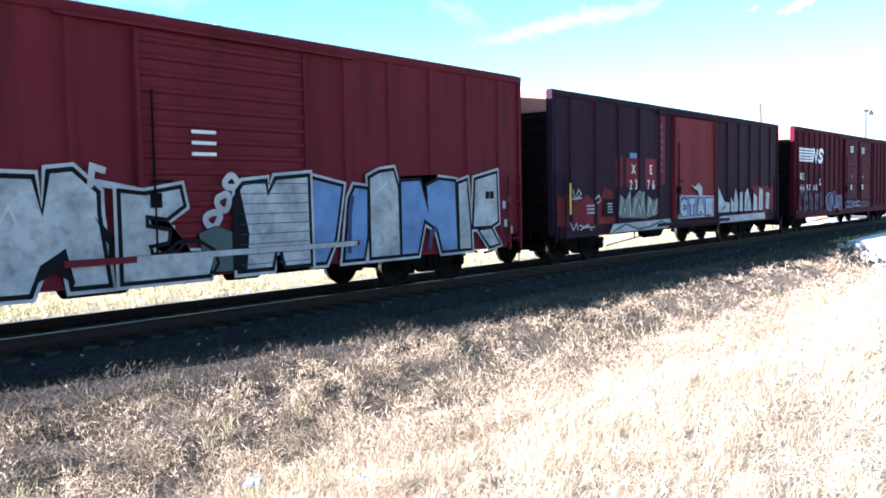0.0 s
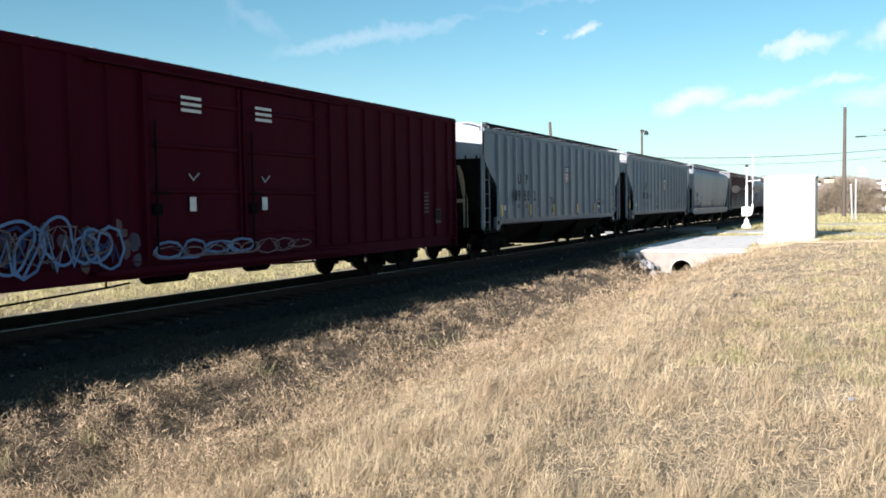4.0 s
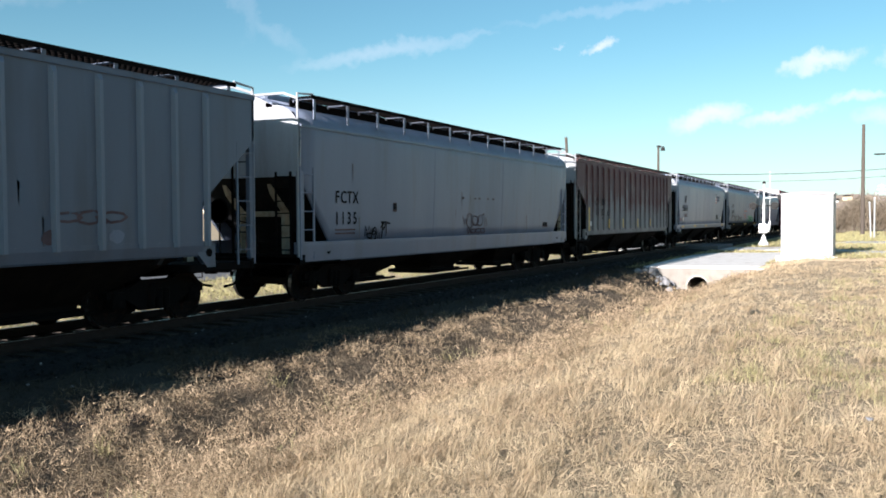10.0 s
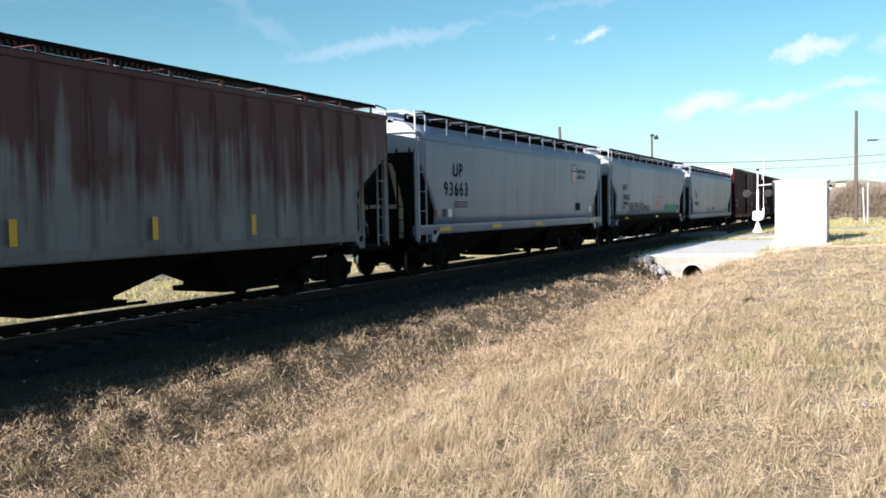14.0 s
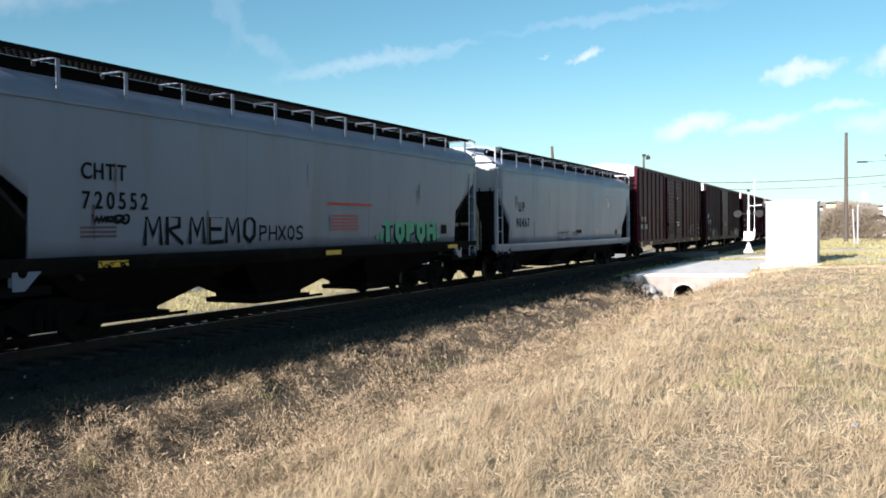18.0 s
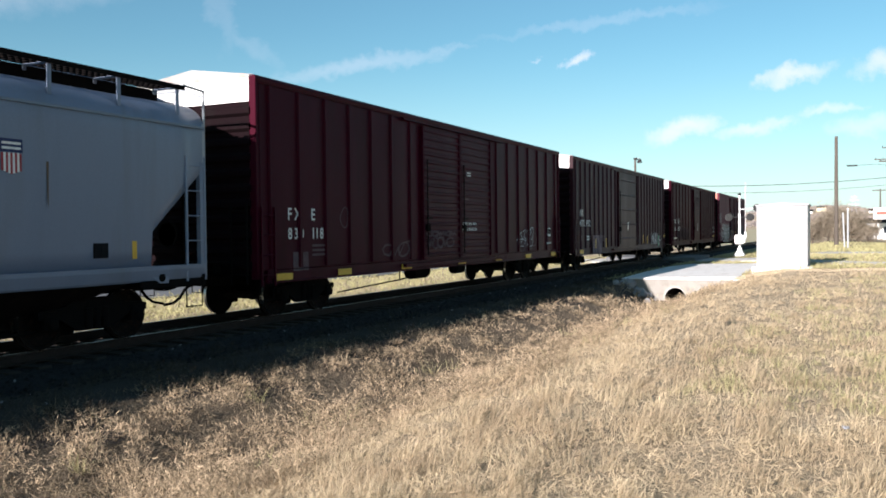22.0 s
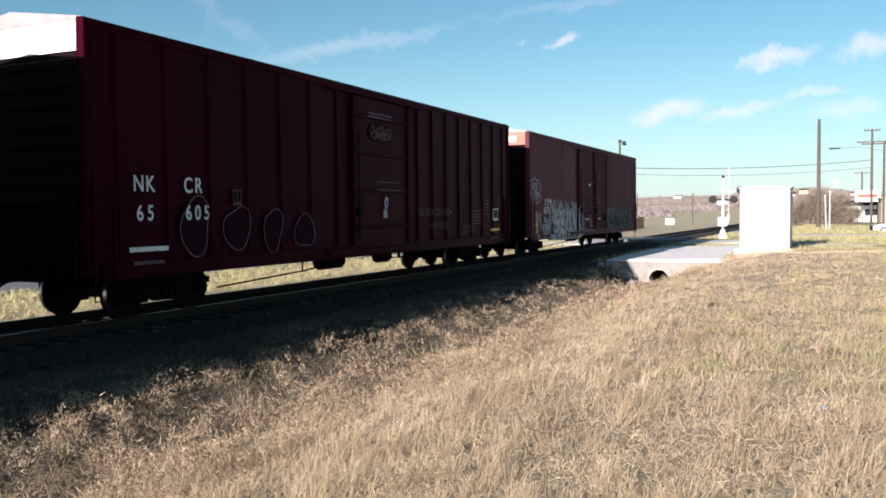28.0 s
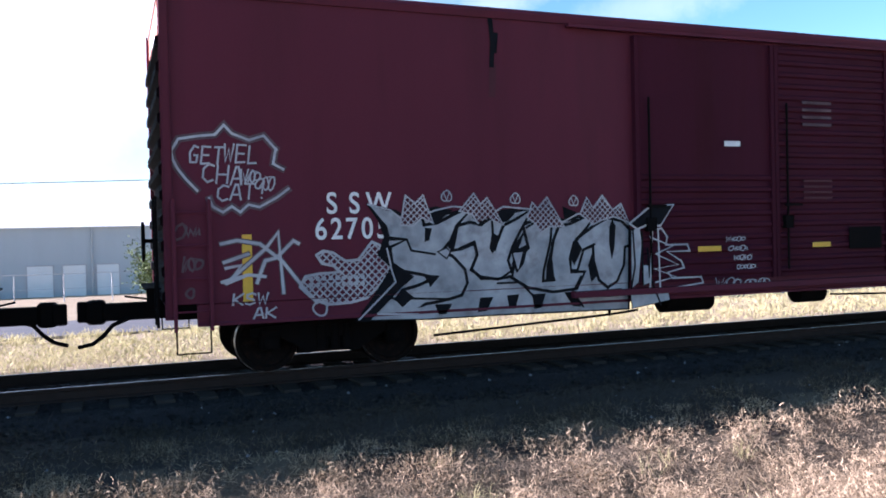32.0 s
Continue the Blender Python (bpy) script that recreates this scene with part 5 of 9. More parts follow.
for z, h in ((24, 5), (28, 4), (31, 3)):
    part("arm", Mesh().box(899.8, 900.2, 3 - h, 3 + h, z, z + 0.4), M_GALV, tower)

# ---- vehicles ----
M_GLASS = plain("dark_window_glass", (0.02, 0.025, 0.03), 0.08)
M_TYRE = plain("black_rubber", (0.02, 0.02, 0.02), 0.85)
M_VWHITE = mat("white_vehicle_paint", (0.74, 0.74, 0.73), (0.66, 0.66, 0.65), 0.25, scale=1.5, bump=0)
M_VGREY = mat("silver_vehicle_paint", (0.5, 0.51, 0.52), (0.33, 0.34, 0.35), 0.3, 0.3, scale=1.5, bump=0)
M_VDARK = mat("dark_blue_trailer_paint", (0.045, 0.055, 0.10), (0.035, 0.045, 0.08), 0.5, scale=1.0)


def wheels(car, xs, half, r):
    for x in xs:
        for y in (-half, half):
            w = part("wheel", Mesh().turn([(-0.11, r * 0.6), (-0.11, r * 0.95), (-0.08, r), (0.08, r), (0.11, r * 0.95), (0.11, r * 0.6)], "y", 18), M_TYRE, car, at=(x, y, r))
            part("rim", Mesh().turn([(-0.115, r * 0.08), (-0.115, r * 0.6), (0.115, r * 0.6), (0.115, r * 0.08)], "y", 14), M_GALV, w)


def pickup(label, at, paint):
    car = thing("pickup_truck", label, "pickup truck", "parked vehicles", at=at)
    side = [(-2.7, 0.45), (-2.7, 1.02), (-0.75, 1.06), (-0.6, 1.1), (0.95, 1.1), (2.45, 1.0), (2.7, 0.85), (2.72, 0.45)]
    part("body", Mesh().prism(side, "y", -0.92, 0.92), paint, car)
    part("cab", Mesh().loft([[(-0.75, y, 1.06), (1.05, y, 1.08), (0.35, y * 0.86, 1.72), (-0.6, y * 0.86, 1.72)] for y in (-0.88, 0.88)]), paint, car)
    part("side_window", Mesh().loft([[(-0.6, y, 1.14), (0.85, y, 1.14), (0.3, y * 0.9, 1.62), (-0.5, y * 0.9, 1.62)] for y in (-0.885, 0.885)]), M_GLASS, car)
    part("windscreen", Mesh().loft([[(1.07, y, 1.12), (0.41, y * 0.86, 1.66), (0.39, y * 0.86, 1.66), (1.02, y, 1.12)] for y in (-0.8, 0.8)]), M_GLASS, car)
    part("bumper", Mesh().box(2.68, 2.82, -0.9, 0.9, 0.42, 0.6, 0.03), M_GALV, car)
    for y in (-0.7, 0.7):
        part("headlight", Mesh().box(2.66, 2.735, y - 0.15, y + 0.15, 0.68, 0.84, 0.02), M_BOX, car)
    wheels(car, (-1.75, 1.8), 0.82, 0.37)
    return car


def saloon(label, at, paint):
    car = thing("parked_car", label, "car", "parked vehicles", at=at)
    part("body", Mesh().prism([(-2.2, 0.35), (-2.25, 0.75), (-2.0, 0.92), (-1.2, 0.96), (1.0, 0.94), (2.1, 0.8), (2.25, 0.6), (2.2, 0.35)], "y", -0.88, 0.88), paint, car)
    part("cabin", Mesh().loft([[(-1.5, y, 0.95), (1.1, y, 0.93), (0.45, y * 0.8, 1.42), (-0.95, y * 0.8, 1.42)] for y in (-0.84, 0.84)]), paint, car)
    part("side_window", Mesh().loft([[(-1.3, y, 1.0), (0.85, y, 0.99), (0.38, y * 0.85, 1.35), (-0.85, y * 0.85, 1.35)] for y in (-0.845, 0.845)]), M_GLASS, car)
    part("windscreen", Mesh().loft([[(1.13, y, 0.98), (0.52, y * 0.82, 1.38), (0.48, y * 0.82, 1.38), (1.08, y, 0.98)] for y in (-0.74, 0.74)]), M_GLASS, car)
    wheels(car, (-1.35, 1.4), 0.8, 0.32)
    return car


pickup("white pickup truck parked beyond the level crossing", (70.5, 27.6, -0.78, 0, 0, -60), M_VWHITE)
saloon("silver car parked beside the side road", (85.5, 27.0, -0.8, 0, 0, -75), M_VGREY)
near_car = saloon("silver car with a dark front parked beside the road", (80, -4.7, -0.25, 0, 0, 95), M_VGREY)
part("front_guard", Mesh().box(2.2, 2.32, -0.8, 0.8, 0.35, 0.75, 0.03).box(1.2, 2.15, -0.7, 0.7, 0.93, 0.96), M_TYRE, near_car, "black front guard")
lorry = thing("box_truck", "white box truck parked in a yard", "truck", "parked vehicles", at=(97.5, 27.2, -0.9, 0, 0, -100))
part("cab", Mesh().prism([(-0.2, 0.5), (1.9, 0.5), (1.9, 1.2), (1.3, 1.35), (1.0, 2.1), (-0.2, 2.1)], "y", -1.0, 1.0), M_VWHITE, lorry)
part("box", Mesh().box(-3.6, -0.3, -1.1, 1.1, 0.7, 2.5, 0.04), M_VWHITE, lorry)
part("windscreen", Mesh().loft([[(1.33, y, 1.4), (1.04, y, 2.02), (1.0, y, 2.02), (1.28, y, 1.4)] for y in (-0.85, 0.85)]), M_GLASS, lorry)
wheels(lorry, (-2.6, 1.2), 0.9, 0.42)
trailer = thing("trailer", "dark blue flat-sided trailer in the yard", "trailer", "parked vehicles", at=(101.5, 26.4, -0.9, 0, 0, 95))
part("body", Mesh().box(-1.6, 1.6, -1.1, 1.1, 0.55, 1.95, 0.03), M_VDARK, trailer)
wheels(trailer, (-0.6, 0.3), 1.0, 0.38)

# ---- buildings ----
M_METAL = mat("pale_blue_sheet_metal", (0.42, 0.46, 0.48), (0.36, 0.40, 0.42), 0.5, 0.1, scale=0.5, streak=1)
M_STUCCO = mat("tan_stucco", (0.52, 0.44, 0.32), (0.44, 0.37, 0.27), 0.9, scale=0.6)
M_SHED = mat("white_sheet_metal", (0.74, 0.74, 0.72), (0.64, 0.64, 0.62), 0.6, scale=0.5)
M_ORANGE = mat("orange_sheet_metal", (0.42, 0.24, 0.16), (0.36, 0.2, 0.14), 0.7, scale=0.6)
M_SIGN = plain("white_sign_face", (0.75, 0.74, 0.72), 0.5)
M_SIGNRED = plain("red_sign_paint", (0.55, 0.08, 0.06), 0.5)


def building(name, label, x0, x1, y0, y1, z0, z1, wall, roof, rise=0.6, along="x", doors=(), panels=0, face="y0", windows=()):
    """A shed or house: walls, pitched roof, doors and windows set into the wall that faces the track."""
    b = thing(name, label, "building", "buildings")
    part("wall", Mesh().box(x0, x1, y0, y1, z0 - 0.5, z1, 0.03), wall, b)
    if along == "x":
        m = Mesh().prism([(y0 - 0.3, z1), (y1 + 0.3, z1), (y1 + 0.3, z1 + 0.1), ((y0 + y1) / 2, z1 + rise), (y0 - 0.3, z1 + 0.1)], "x", x0 - 0.3, x1 + 0.3)
    else:
        m = Mesh().prism([(x0 - 0.3, z1), (x1 + 0.3, z1), (x1 + 0.3, z1 + 0.1), ((x0 + x1) / 2, z1 + rise), (x0 - 0.3, z1 + 0.1)], "y", y0 - 0.3, y1 + 0.3)
    part("roof", m, roof, b)
    for i, (a, c, h, dark) in enumerate(doors):
        d = part("door" if h > 1.5 else "window", Mesh().box(a, c, y0 - 0.04, y0 + 0.02, z0, z0 + h, 0.01) if face == "y0" else Mesh().box(x0 - 0.04, x0 + 0.02, a, c, z0 + (0 if h > 1.5 else 1.0), z0 + h + (0 if h > 1.5 else 1.0), 0.01), M_GLASS if dark else M_SHED, b)
        part("frame", (Mesh().box(a - 0.1, a, y0 - 0.07, y0 + 0.02, z0, z0 + h + 0.1).box(c, c + 0.1, y0 - 0.07, y0 + 0.02, z0, z0 + h + 0.1).box(a, c, y0 - 0.07, y0 + 0.02, z0 + h, z0 + h + 0.1)) if face == "y0" else Mesh().box(x0 - 0.06, x0 + 0.02, a - 0.1, c + 0.1, z0 + h + (0 if h > 1.5 else 1.0), z0 + h + 0.1 + (0 if h > 1.5 else 1.0)), M_GALV, d)
    return b


building("warehouse", "long pale blue sheet-metal warehouse with loading doors", -42, 11.5, 80, 120, -2.8, 3.15, M_METAL, M_SHED, 1.2, "x", [(-6.7, -4.7, 2.7, False), (-3.9, -2.1, 2.7, False), (-1.2, 0.6, 2.7, False), (6, 8, 2.7, False), (-14, -12, 2.7, False)])
post = thing("downpipe", "grey downpipe on the warehouse wall", "pipe")
part("pipe", Mesh().rod((-1.55, 79.9, -2.8), (-1.55, 79.9, 3.1), 0.09, 8), M_GALV, post)
building("yard_shed", "low white sheet-metal shed in a yard", 113, 121, 27.3, 31.5, -1.0, 1.75, M_SHED, M_SHED, 0.5, "x")
building("yard_shed", "long white sheet-metal wall of a yard shed", 91, 96, 32, 48, -1.3, 0.6, M_SHED, M_SHED, 0.4, "y")
building("yard_shed", "low orange sheet-metal shed in a yard", 135, 141, 29.2, 33, -1.0, 0.9, M_ORANGE, M_ORANGE, 0.4, "x")
diner = building("roadside_diner", "pale roadside building with dark windows and a roof sign", 165, 176, -16, -1.2, -0.2, 2.6, M_SHED, M_UNDER, 0.9, "y", [(-3.2, -1.8, 1.1, True), (-6, -4, 1.1, True), (-9, -7, 1.1, True)], face="x0")
part("sign", Mesh().box(160, 160.3, -6.2, -2.4, 3.2, 5.1, 0.03), M_SIGN, diner, "white and red roof sign")
part("sign_band", Mesh().box(159.95, 160.0, -5.8, -2.8, 3.9, 4.5), M_SIGNRED, diner)
for y in (-5.8, -2.8):
    part("sign_post", Mesh().rod((160.15, y, -0.6), (160.15, y, 3.3), 0.12), M_UNDER, diner)
building("tan_building", "tan stucco roadside building", 120, 131, -18, -4.8, -0.25, 3.3, M_STUCCO, M_STUCCO, 0.4, "x", [(-7.2, -6.0, 2.1, True)], face="x0")
building("far_building", "low maroon railway building far along the track", 103, 109, 7.6, 9.2, -0.3, 2.6, M_NSRED, M_UNDER, 0.4, "x")
board = thing("field_sign", "small white sign board on two posts", "sign", at=(108.3, 19.2, -0.5))
part("board", Mesh().box(-0.03, 0.03, -0.55, 0.55, 0.7, 1.45, 0.01), M_SIGN, board)
for y in (-0.4, 0.4):
    part("post", Mesh().rod((0.05, y, -0.4), (0.05, y, 1.4), 0.04), M_WOODPOLE, board)
rng = random.Random(11)
for i in range(26):
    d, a = rng.uniform(750, 1500), radians(rng.uniform(-3, 62))
    x, y = d * math.cos(a), d * math.sin(a)
    w, h = rng.uniform(7, 15), rng.uniform(3.0, 4.5)
    z = float(ground_z(x, y))
    building("far_house", "distant pale house on the hillside", x, x + w, y, y + w * 0.8, z, z + h, rng.choice((M_SHED, M_STUCCO, M_SHED)), M_UNDER, 1.8, "y")
fence = thing("chain_link_fence", "galvanised chain-link fence before the warehouse", "fence")
m = Mesh()
for x in np.arange(-30, 24, 3.0):
    part("post", Mesh().rod((x, 62, -2.4), (x, 62, -0.2), 0.04, 6), M_GALV, fence)
part("top_rail", Mesh().rod((-30, 62, -0.22), (24, 62, -0.22), 0.025, 6), M_GALV, fence)
part("mid_rail", Mesh().rod((-30, 62, -1.2), (24, 62, -1.2), 0.012, 6), M_GALV, fence)

# ---- shrubs and trees: stems with many small twigs or leaves ----
M_TWIG = mat("bare_brown_twigs", (0.215, 0.175, 0.13), (0.15, 0.125, 0.09), 0.9, scale=0.8, bump=0, island=0.4)
M_LEAF = mat("olive_leaves", (0.09, 0.12, 0.04), (0.06, 0.085, 0.03), 0.7, scale=1.0, bump=0, island=0.4)
# scrub colour is lifted to carry the haze of distance
M_SCRUB = mat("far_winter_scrub", (0.155, 0.128, 0.118), (0.115, 0.1, 0.09), 0.9, scale=0.05, bump=0, island=0.45)


def shrub(name, label, at, high, wide, count, leafy, seed, trunk=0.09):
    rng = np.random.default_rng(seed)
    ob = thing(name, label, "tree" if name == "tree" else "shrub", "roadside growth", at=at)
    m = Mesh()
    ends = []
    m.rod((0, 0, -0.3), (0, 0, high * 0.35), trunk, 7, trunk * 0.7)
    for i in range(11):
        a, r = i * 2.4 + rng.random(), wide * (0.35 + 0.5 * rng.random())
        e = Vector((math.cos(a) * r, math.sin(a) * r, high * (0.45 + 0.5 * rng.random())))
        m.rod((0, 0, high * (0.05 + 0.25 * rng.random())), e, trunk * 0.5, 5, trunk * 0.15)
        ends.append(e)
    part("trunk", m, M_WOODPOLE, ob)
    n = count
    c = np.array([tuple(ends[k]) for k in rng.integers(0, len(ends), n)])
    p = c * (0.45 + 0.6 * rng.random((n, 1))) + rng.normal(0, 1, (n, 3)) * (wide * 0.2, wide * 0.2, high * 0.12)
    p[:, 2] = np.clip(p[:, 2], 0.05, None)
    d = rng.normal(0, 1, (n, 3)) + p / max(high, wide) * 0.8
    d /= np.linalg.norm(d, axis=1)[:, None]
    s = np.cross(d, rng.normal(0, 1, (n, 3)))
    s /= np.linalg.norm(s, axis=1)[:, None]
    ln, w = (0.16, 0.05) if leafy else (high * 0.13, 0.018 * high / 3)
    ln = ln * (0.6 + 0.8 * rng.random((n, 1)))
    v = np.stack([p - s * w, p + s * w, p + d * ln + s * w * 0.3, p + d * ln - s * w * 0.3], 1).reshape(-1, 3)
    me = bpy.data.meshes.new("crown")
    me.from_pydata(v.tolist(), [], np.arange(4 * n).reshape(-1, 4).tolist())
    me.materials.append(M_LEAF if leafy else M_TWIG)
    part("crown", me, None, ob)
    return ob


for i, (x, y, h, w) in enumerate(((124, 5.4, 3.9, 2.2), (125, 3.6, 4.5, 2.4), (124, 1.6, 4.8, 2.4), (126, 0.0, 4.0, 2.1), (125, -1.3, 3.2, 1.6), (128, 2.6, 4.4, 2.4))):
    shrub("shrub", "bare brown winter thicket beside the road", (x, y, -0.4), h, w, 2600, False, 40 + i)
shrub("tree", "small leafy olive-green tree before the warehouse", (2.6, 60, -2.0), 3.5, 1.5, 2600, True, 61)
shrub("tree", "dark leafy shrub beyond the track", (11.7, 44, -1.3), 2.0, 1.7, 2600, True, 62)
for i, (x, y, h, w) in enumerate(((150, 52, 2.6, 2.6), (160, 60, 2.2, 3.0), (175, 66, 2.8, 3.0), (165, 44, 2.0, 2.5), (185, 52, 2.4, 3.2), (70, 60, 2.6, 2.4))):
    shrub("shrub", "bare brown winter scrub in the field", (x, y, float(ground_z(x, y))), h, w, 1200, False, 70 + i)
# far woods and scrub on the hills: uncounted clumps
rng = np.random.default_rng(5)
n = 11000
d = 330 + 1500 * rng.random(n) ** 1.2
a = np.radians(rng.uniform(-40, 95, n))
band = np.sin(a * 9 + d * 0.012) + np.sin(d * 0.021 + 2) + rng.normal(0, 0.5, n)
keep = band > 0.3
d, a = d[keep], a[keep]
n = len(d)
cx, cy = d * np.cos(a), d * np.sin(a)
cz = ground_z(cx, cy)
per = 20
jit = rng.normal(0, 1, (n, per, 3)) * (3.4, 3.4, 0.75)
c = np.stack([cx, cy, cz + 1.3], -1)[:, None] + jit
s = 0.3 + 0.7 * rng.random((n, per, 1))
tet = np.array([(1, 0, -0.5), (-0.5, 0.87, -0.5), (-0.5, -0.87, -0.5), (0, 0, 0.9)])
v = (c[:, :, None] + tet[None, None] * s[..., None]).reshape(-1, 3)
f = (np.array([(0, 1, 3), (1, 2, 3), (2, 0, 3)])[None] + 4 * np.arange(n * per)[:, None, None]).reshape(-1, 3)
me = bpy.data.meshes.new("far_woods")
me.from_pydata(v.tolist(), [], f.tolist())
me.materials.append(M_SCRUB)
tagged(new("far_woods", me), "brown and olive winter woods on distant hills", "woods", kind="stuff")

# ---- grass: countless dry blades on the bank, weeds in the ditch ----
def soup(name, label, v, f3, f4, material):
    """One mesh out of many loose blades; f3 and f4 are their triangles and quads."""
    me = bpy.data.meshes.new(name)
    me.vertices.add(len(v))
    me.vertices.foreach_set("co", v.ravel().astype(np.float32))
    loops = np.concatenate([f3.ravel(), f4.ravel()]).astype(np.int32)
    me.loops.add(len(loops))
    me.loops.foreach_set("vertex_index", loops)
    me.polygons.add(len(f3) + len(f4))
    me.polygons.foreach_set("loop_start", np.concatenate([3 * np.arange(len(f3)), 3 * len(f3) + 4 * np.arange(len(f4))]).astype(np.int32))
    me.update(calc_edges=True)
    me.validate()
    me.materials.append(material)
    return tagged(new(name, me), label, "grass", kind="stuff")


def blades(name, label, places, high, lean, width, material, seed, stray=1.5):
    """Bent blades that fan out of their clumps and droop; places: x, y, distance and the way out of the clump."""
    x, y, d, out = places
    rng = np.random.default_rng(seed)
    n = len(x)
    a = out + rng.normal(0, stray, n)
    h = high * (0.35 + 0.85 * rng.random(n))
    t = lean * (0.1 + 0.9 * rng.random(n))
    t2 = t + 0.3 + 1.1 * rng.random(n)
    a2 = a + rng.normal(0, 0.5, n)
    w = width * (0.6 + 0.8 * rng.random(n))
    turn = rng.random(n) * math.tau
    side = np.stack([np.cos(turn) * w, np.sin(turn) * w, 0 * w], -1)
    base = np.stack([x, y, ground_z(x, y) - 0.015], -1)
    mid = base + np.stack([np.cos(a) * np.sin(t), np.sin(a) * np.sin(t), np.cos(t)], -1) * (h * 0.6)[:, None]
    tip = mid + np.stack([np.cos(a2) * np.sin(t2), np.sin(a2) * np.sin(t2), np.cos(t2)], -1) * (h * 0.5)[:, None]
    v = np.stack([base - side, base + side, mid + side * 0.7, mid - side * 0.7, tip], 1).reshape(-1, 3)
    k = 5 * np.arange(n)[:, None]
    return soup(name, label, v, k + [3, 2, 4], k + [0, 1, 2, 3], material)


def tangle(name, label, places, high, length, width, material, seed, up=0.3):
    """Short stems lying every way within the growth's height: thatch and twiggy weeds."""
    x, y, d, out = places
    rng = np.random.default_rng(seed)
    n = len(x)
    base = np.stack([x, y, ground_z(x, y) + high * rng.random(n) ** 1.3 * (0.4 + 0.6 * rng.random(n))], -1)
    way = rng.normal(0, 1, (n, 3)) + (0, 0, up)
    way /= np.linalg.norm(way, axis=1)[:, None]
    tip = base + way * (length * (0.5 + rng.random(n)))[:, None]
    side = np.cross(way, rng.normal(0, 1, (n, 3)))
    side *= (width * (0.6 + 0.8 * rng.random(n)) / np.linalg.norm(side, axis=1))[:, None]
    v = np.stack([base - side, base + side, tip], 1).reshape(-1, 3)
    return soup(name, label, v, np.arange(3 * n).reshape(-1, 3), np.zeros((0, 4), int), material)


def sown(count, seed, near, far, az0, az1, test, clump=0.06, per=1):
    """Places round the watcher's stand, thinning with distance; az in degrees to the right of +y."""
    rng = np.random.default_rng(seed)
    n = count // per
    d = near * (far / near) ** rng.random(n)
    a = np.radians(rng.uniform(az0, az1, n))
    x, y = np.repeat(d * np.sin(a), per), np.repeat(d * np.cos(a), per)
    s = np.repeat(clump * (0.6 + d / 14), per)
    ox, oy = rng.normal(0, 1, n * per) * s, rng.normal(0, 1, n * per) * s
    x, y = x + ox, y + oy
    k = test(x, y)
    return x[k], y[k], np.hypot(x, y)[k], np.arctan2(oy, ox)[k]


def patchy(x, y, scale, seed):
    """A smooth field between about -1 and 1 that makes the growth uneven."""
    r = np.random.default_rng(seed)
    out = 0
    for i in range(6):
        a, f, p = r.random() * 6.28, scale * (0.6 + 1.2 * r.random()), r.random() * 6.28
        out = out + np.sin((x * np.cos(a) + y * np.sin(a)) * f + p)
    return out / 3


def off_road(x, y):
    slab = (x > HEADWALL - 0.3) & (x < 50.6) & (y > 4.1) & (y < 9.1)
    drive = (np.abs(x - np.interp(y, [-1.6, 0.4, 2.6, 5.0], [38.3, 40.3, 43.5, 47.5])) < 1.15) & (y > -2.0) & (y < 5.1)
    cross = np.abs(x - 59) < 3.3
    hut = (np.abs(x - 36.5) < 1.05) & (np.abs(y - 2.66) < 1.05)
    return ~(slab | drive | cross | hut)


bank = lambda x, y: (y < 5.4 + 0.5 * patchy(x, y, 0.8, 1)) & off_road(x, y) & (np.hypot(x, y) > 1.5)
thin = lambda x, y: bank(x, y) & (patchy(x, y, 4.2, 12) + 0.5 * patchy(x, y, 9.0, 13) > -1.0)
WIND = -1.1
p = sown(270000, 21, 2.4, 58, -14, 102, thin, 0.035, 26)
p = (*p[:3], np.where(np.random.default_rng(90).random(len(p[0])) < 0.55, WIND, p[3]))
blades("bank_grass", "dense dry straw-coloured grass on the bank", p, np.clip(0.155 * (1 + 0.5 * patchy(p[0], p[1], 1.6, 2) + 0.7 * patchy(p[0], p[1], 5.5, 14) + 0.45 * patchy(p[0], p[1], 12.0, 15)), 0.04, 0.38) * np.clip(1.25 - p[2] / 30, 0.5, 1), 1.0, 0.0007 + 0.0002 * p[2], M_STRAW, 1, 0.8)
p = sown(210000, 28, 2.4, 58, -14, 102, bank, 0.10, 34)
tangle("thatch", "matted pale thatch between the tufts", p, 0.06 * (1 + 0.6 * patchy(p[0], p[1], 2.1, 5)), 0.07 + 0.003 * p[2], 0.0008 + 0.00024 * p[2], M_STRAW, 8, 0.1)
tall = lambda x, y: bank(x, y) & (patchy(x, y, 1.9, 7) + 0.5 * patchy(x, y, 6.0, 8) > 0.45)
p = sown(90000, 22, 2.6, 45, -14, 102, tall, 0.03, 24)
p = (*p[:3], np.where(np.random.default_rng(91).random(len(p[0])) < 0.6, WIND, p[3]))
blades("tall_grass", "taller bleached grass tufts on the bank", p, 0.25 * np.clip(1.25 - p[2] / 28, 0.4, 1), 0.9, 0.0007 + 0.0002 * p[2], M_STRAW, 2, 0.7)
clear = lambda x, y: ~((x > 30.5) & (np.abs(y - 6.6) < 0.6))
dark = lambda x, y: (y < 4.6) & (y > -3) & (patchy(x, y, 3.1, 17) > 0.95) & (x < 14)
p = sown(26000, 29, 3.0, 14, -14, 90, dark, 0.08, 40)
tangle("brown_patches", "dark brown weed patches among the grass", p, 0.17, 0.06, 0.0012 + 0.0003 * p[2], M_DARKWEED, 9, 0.8)
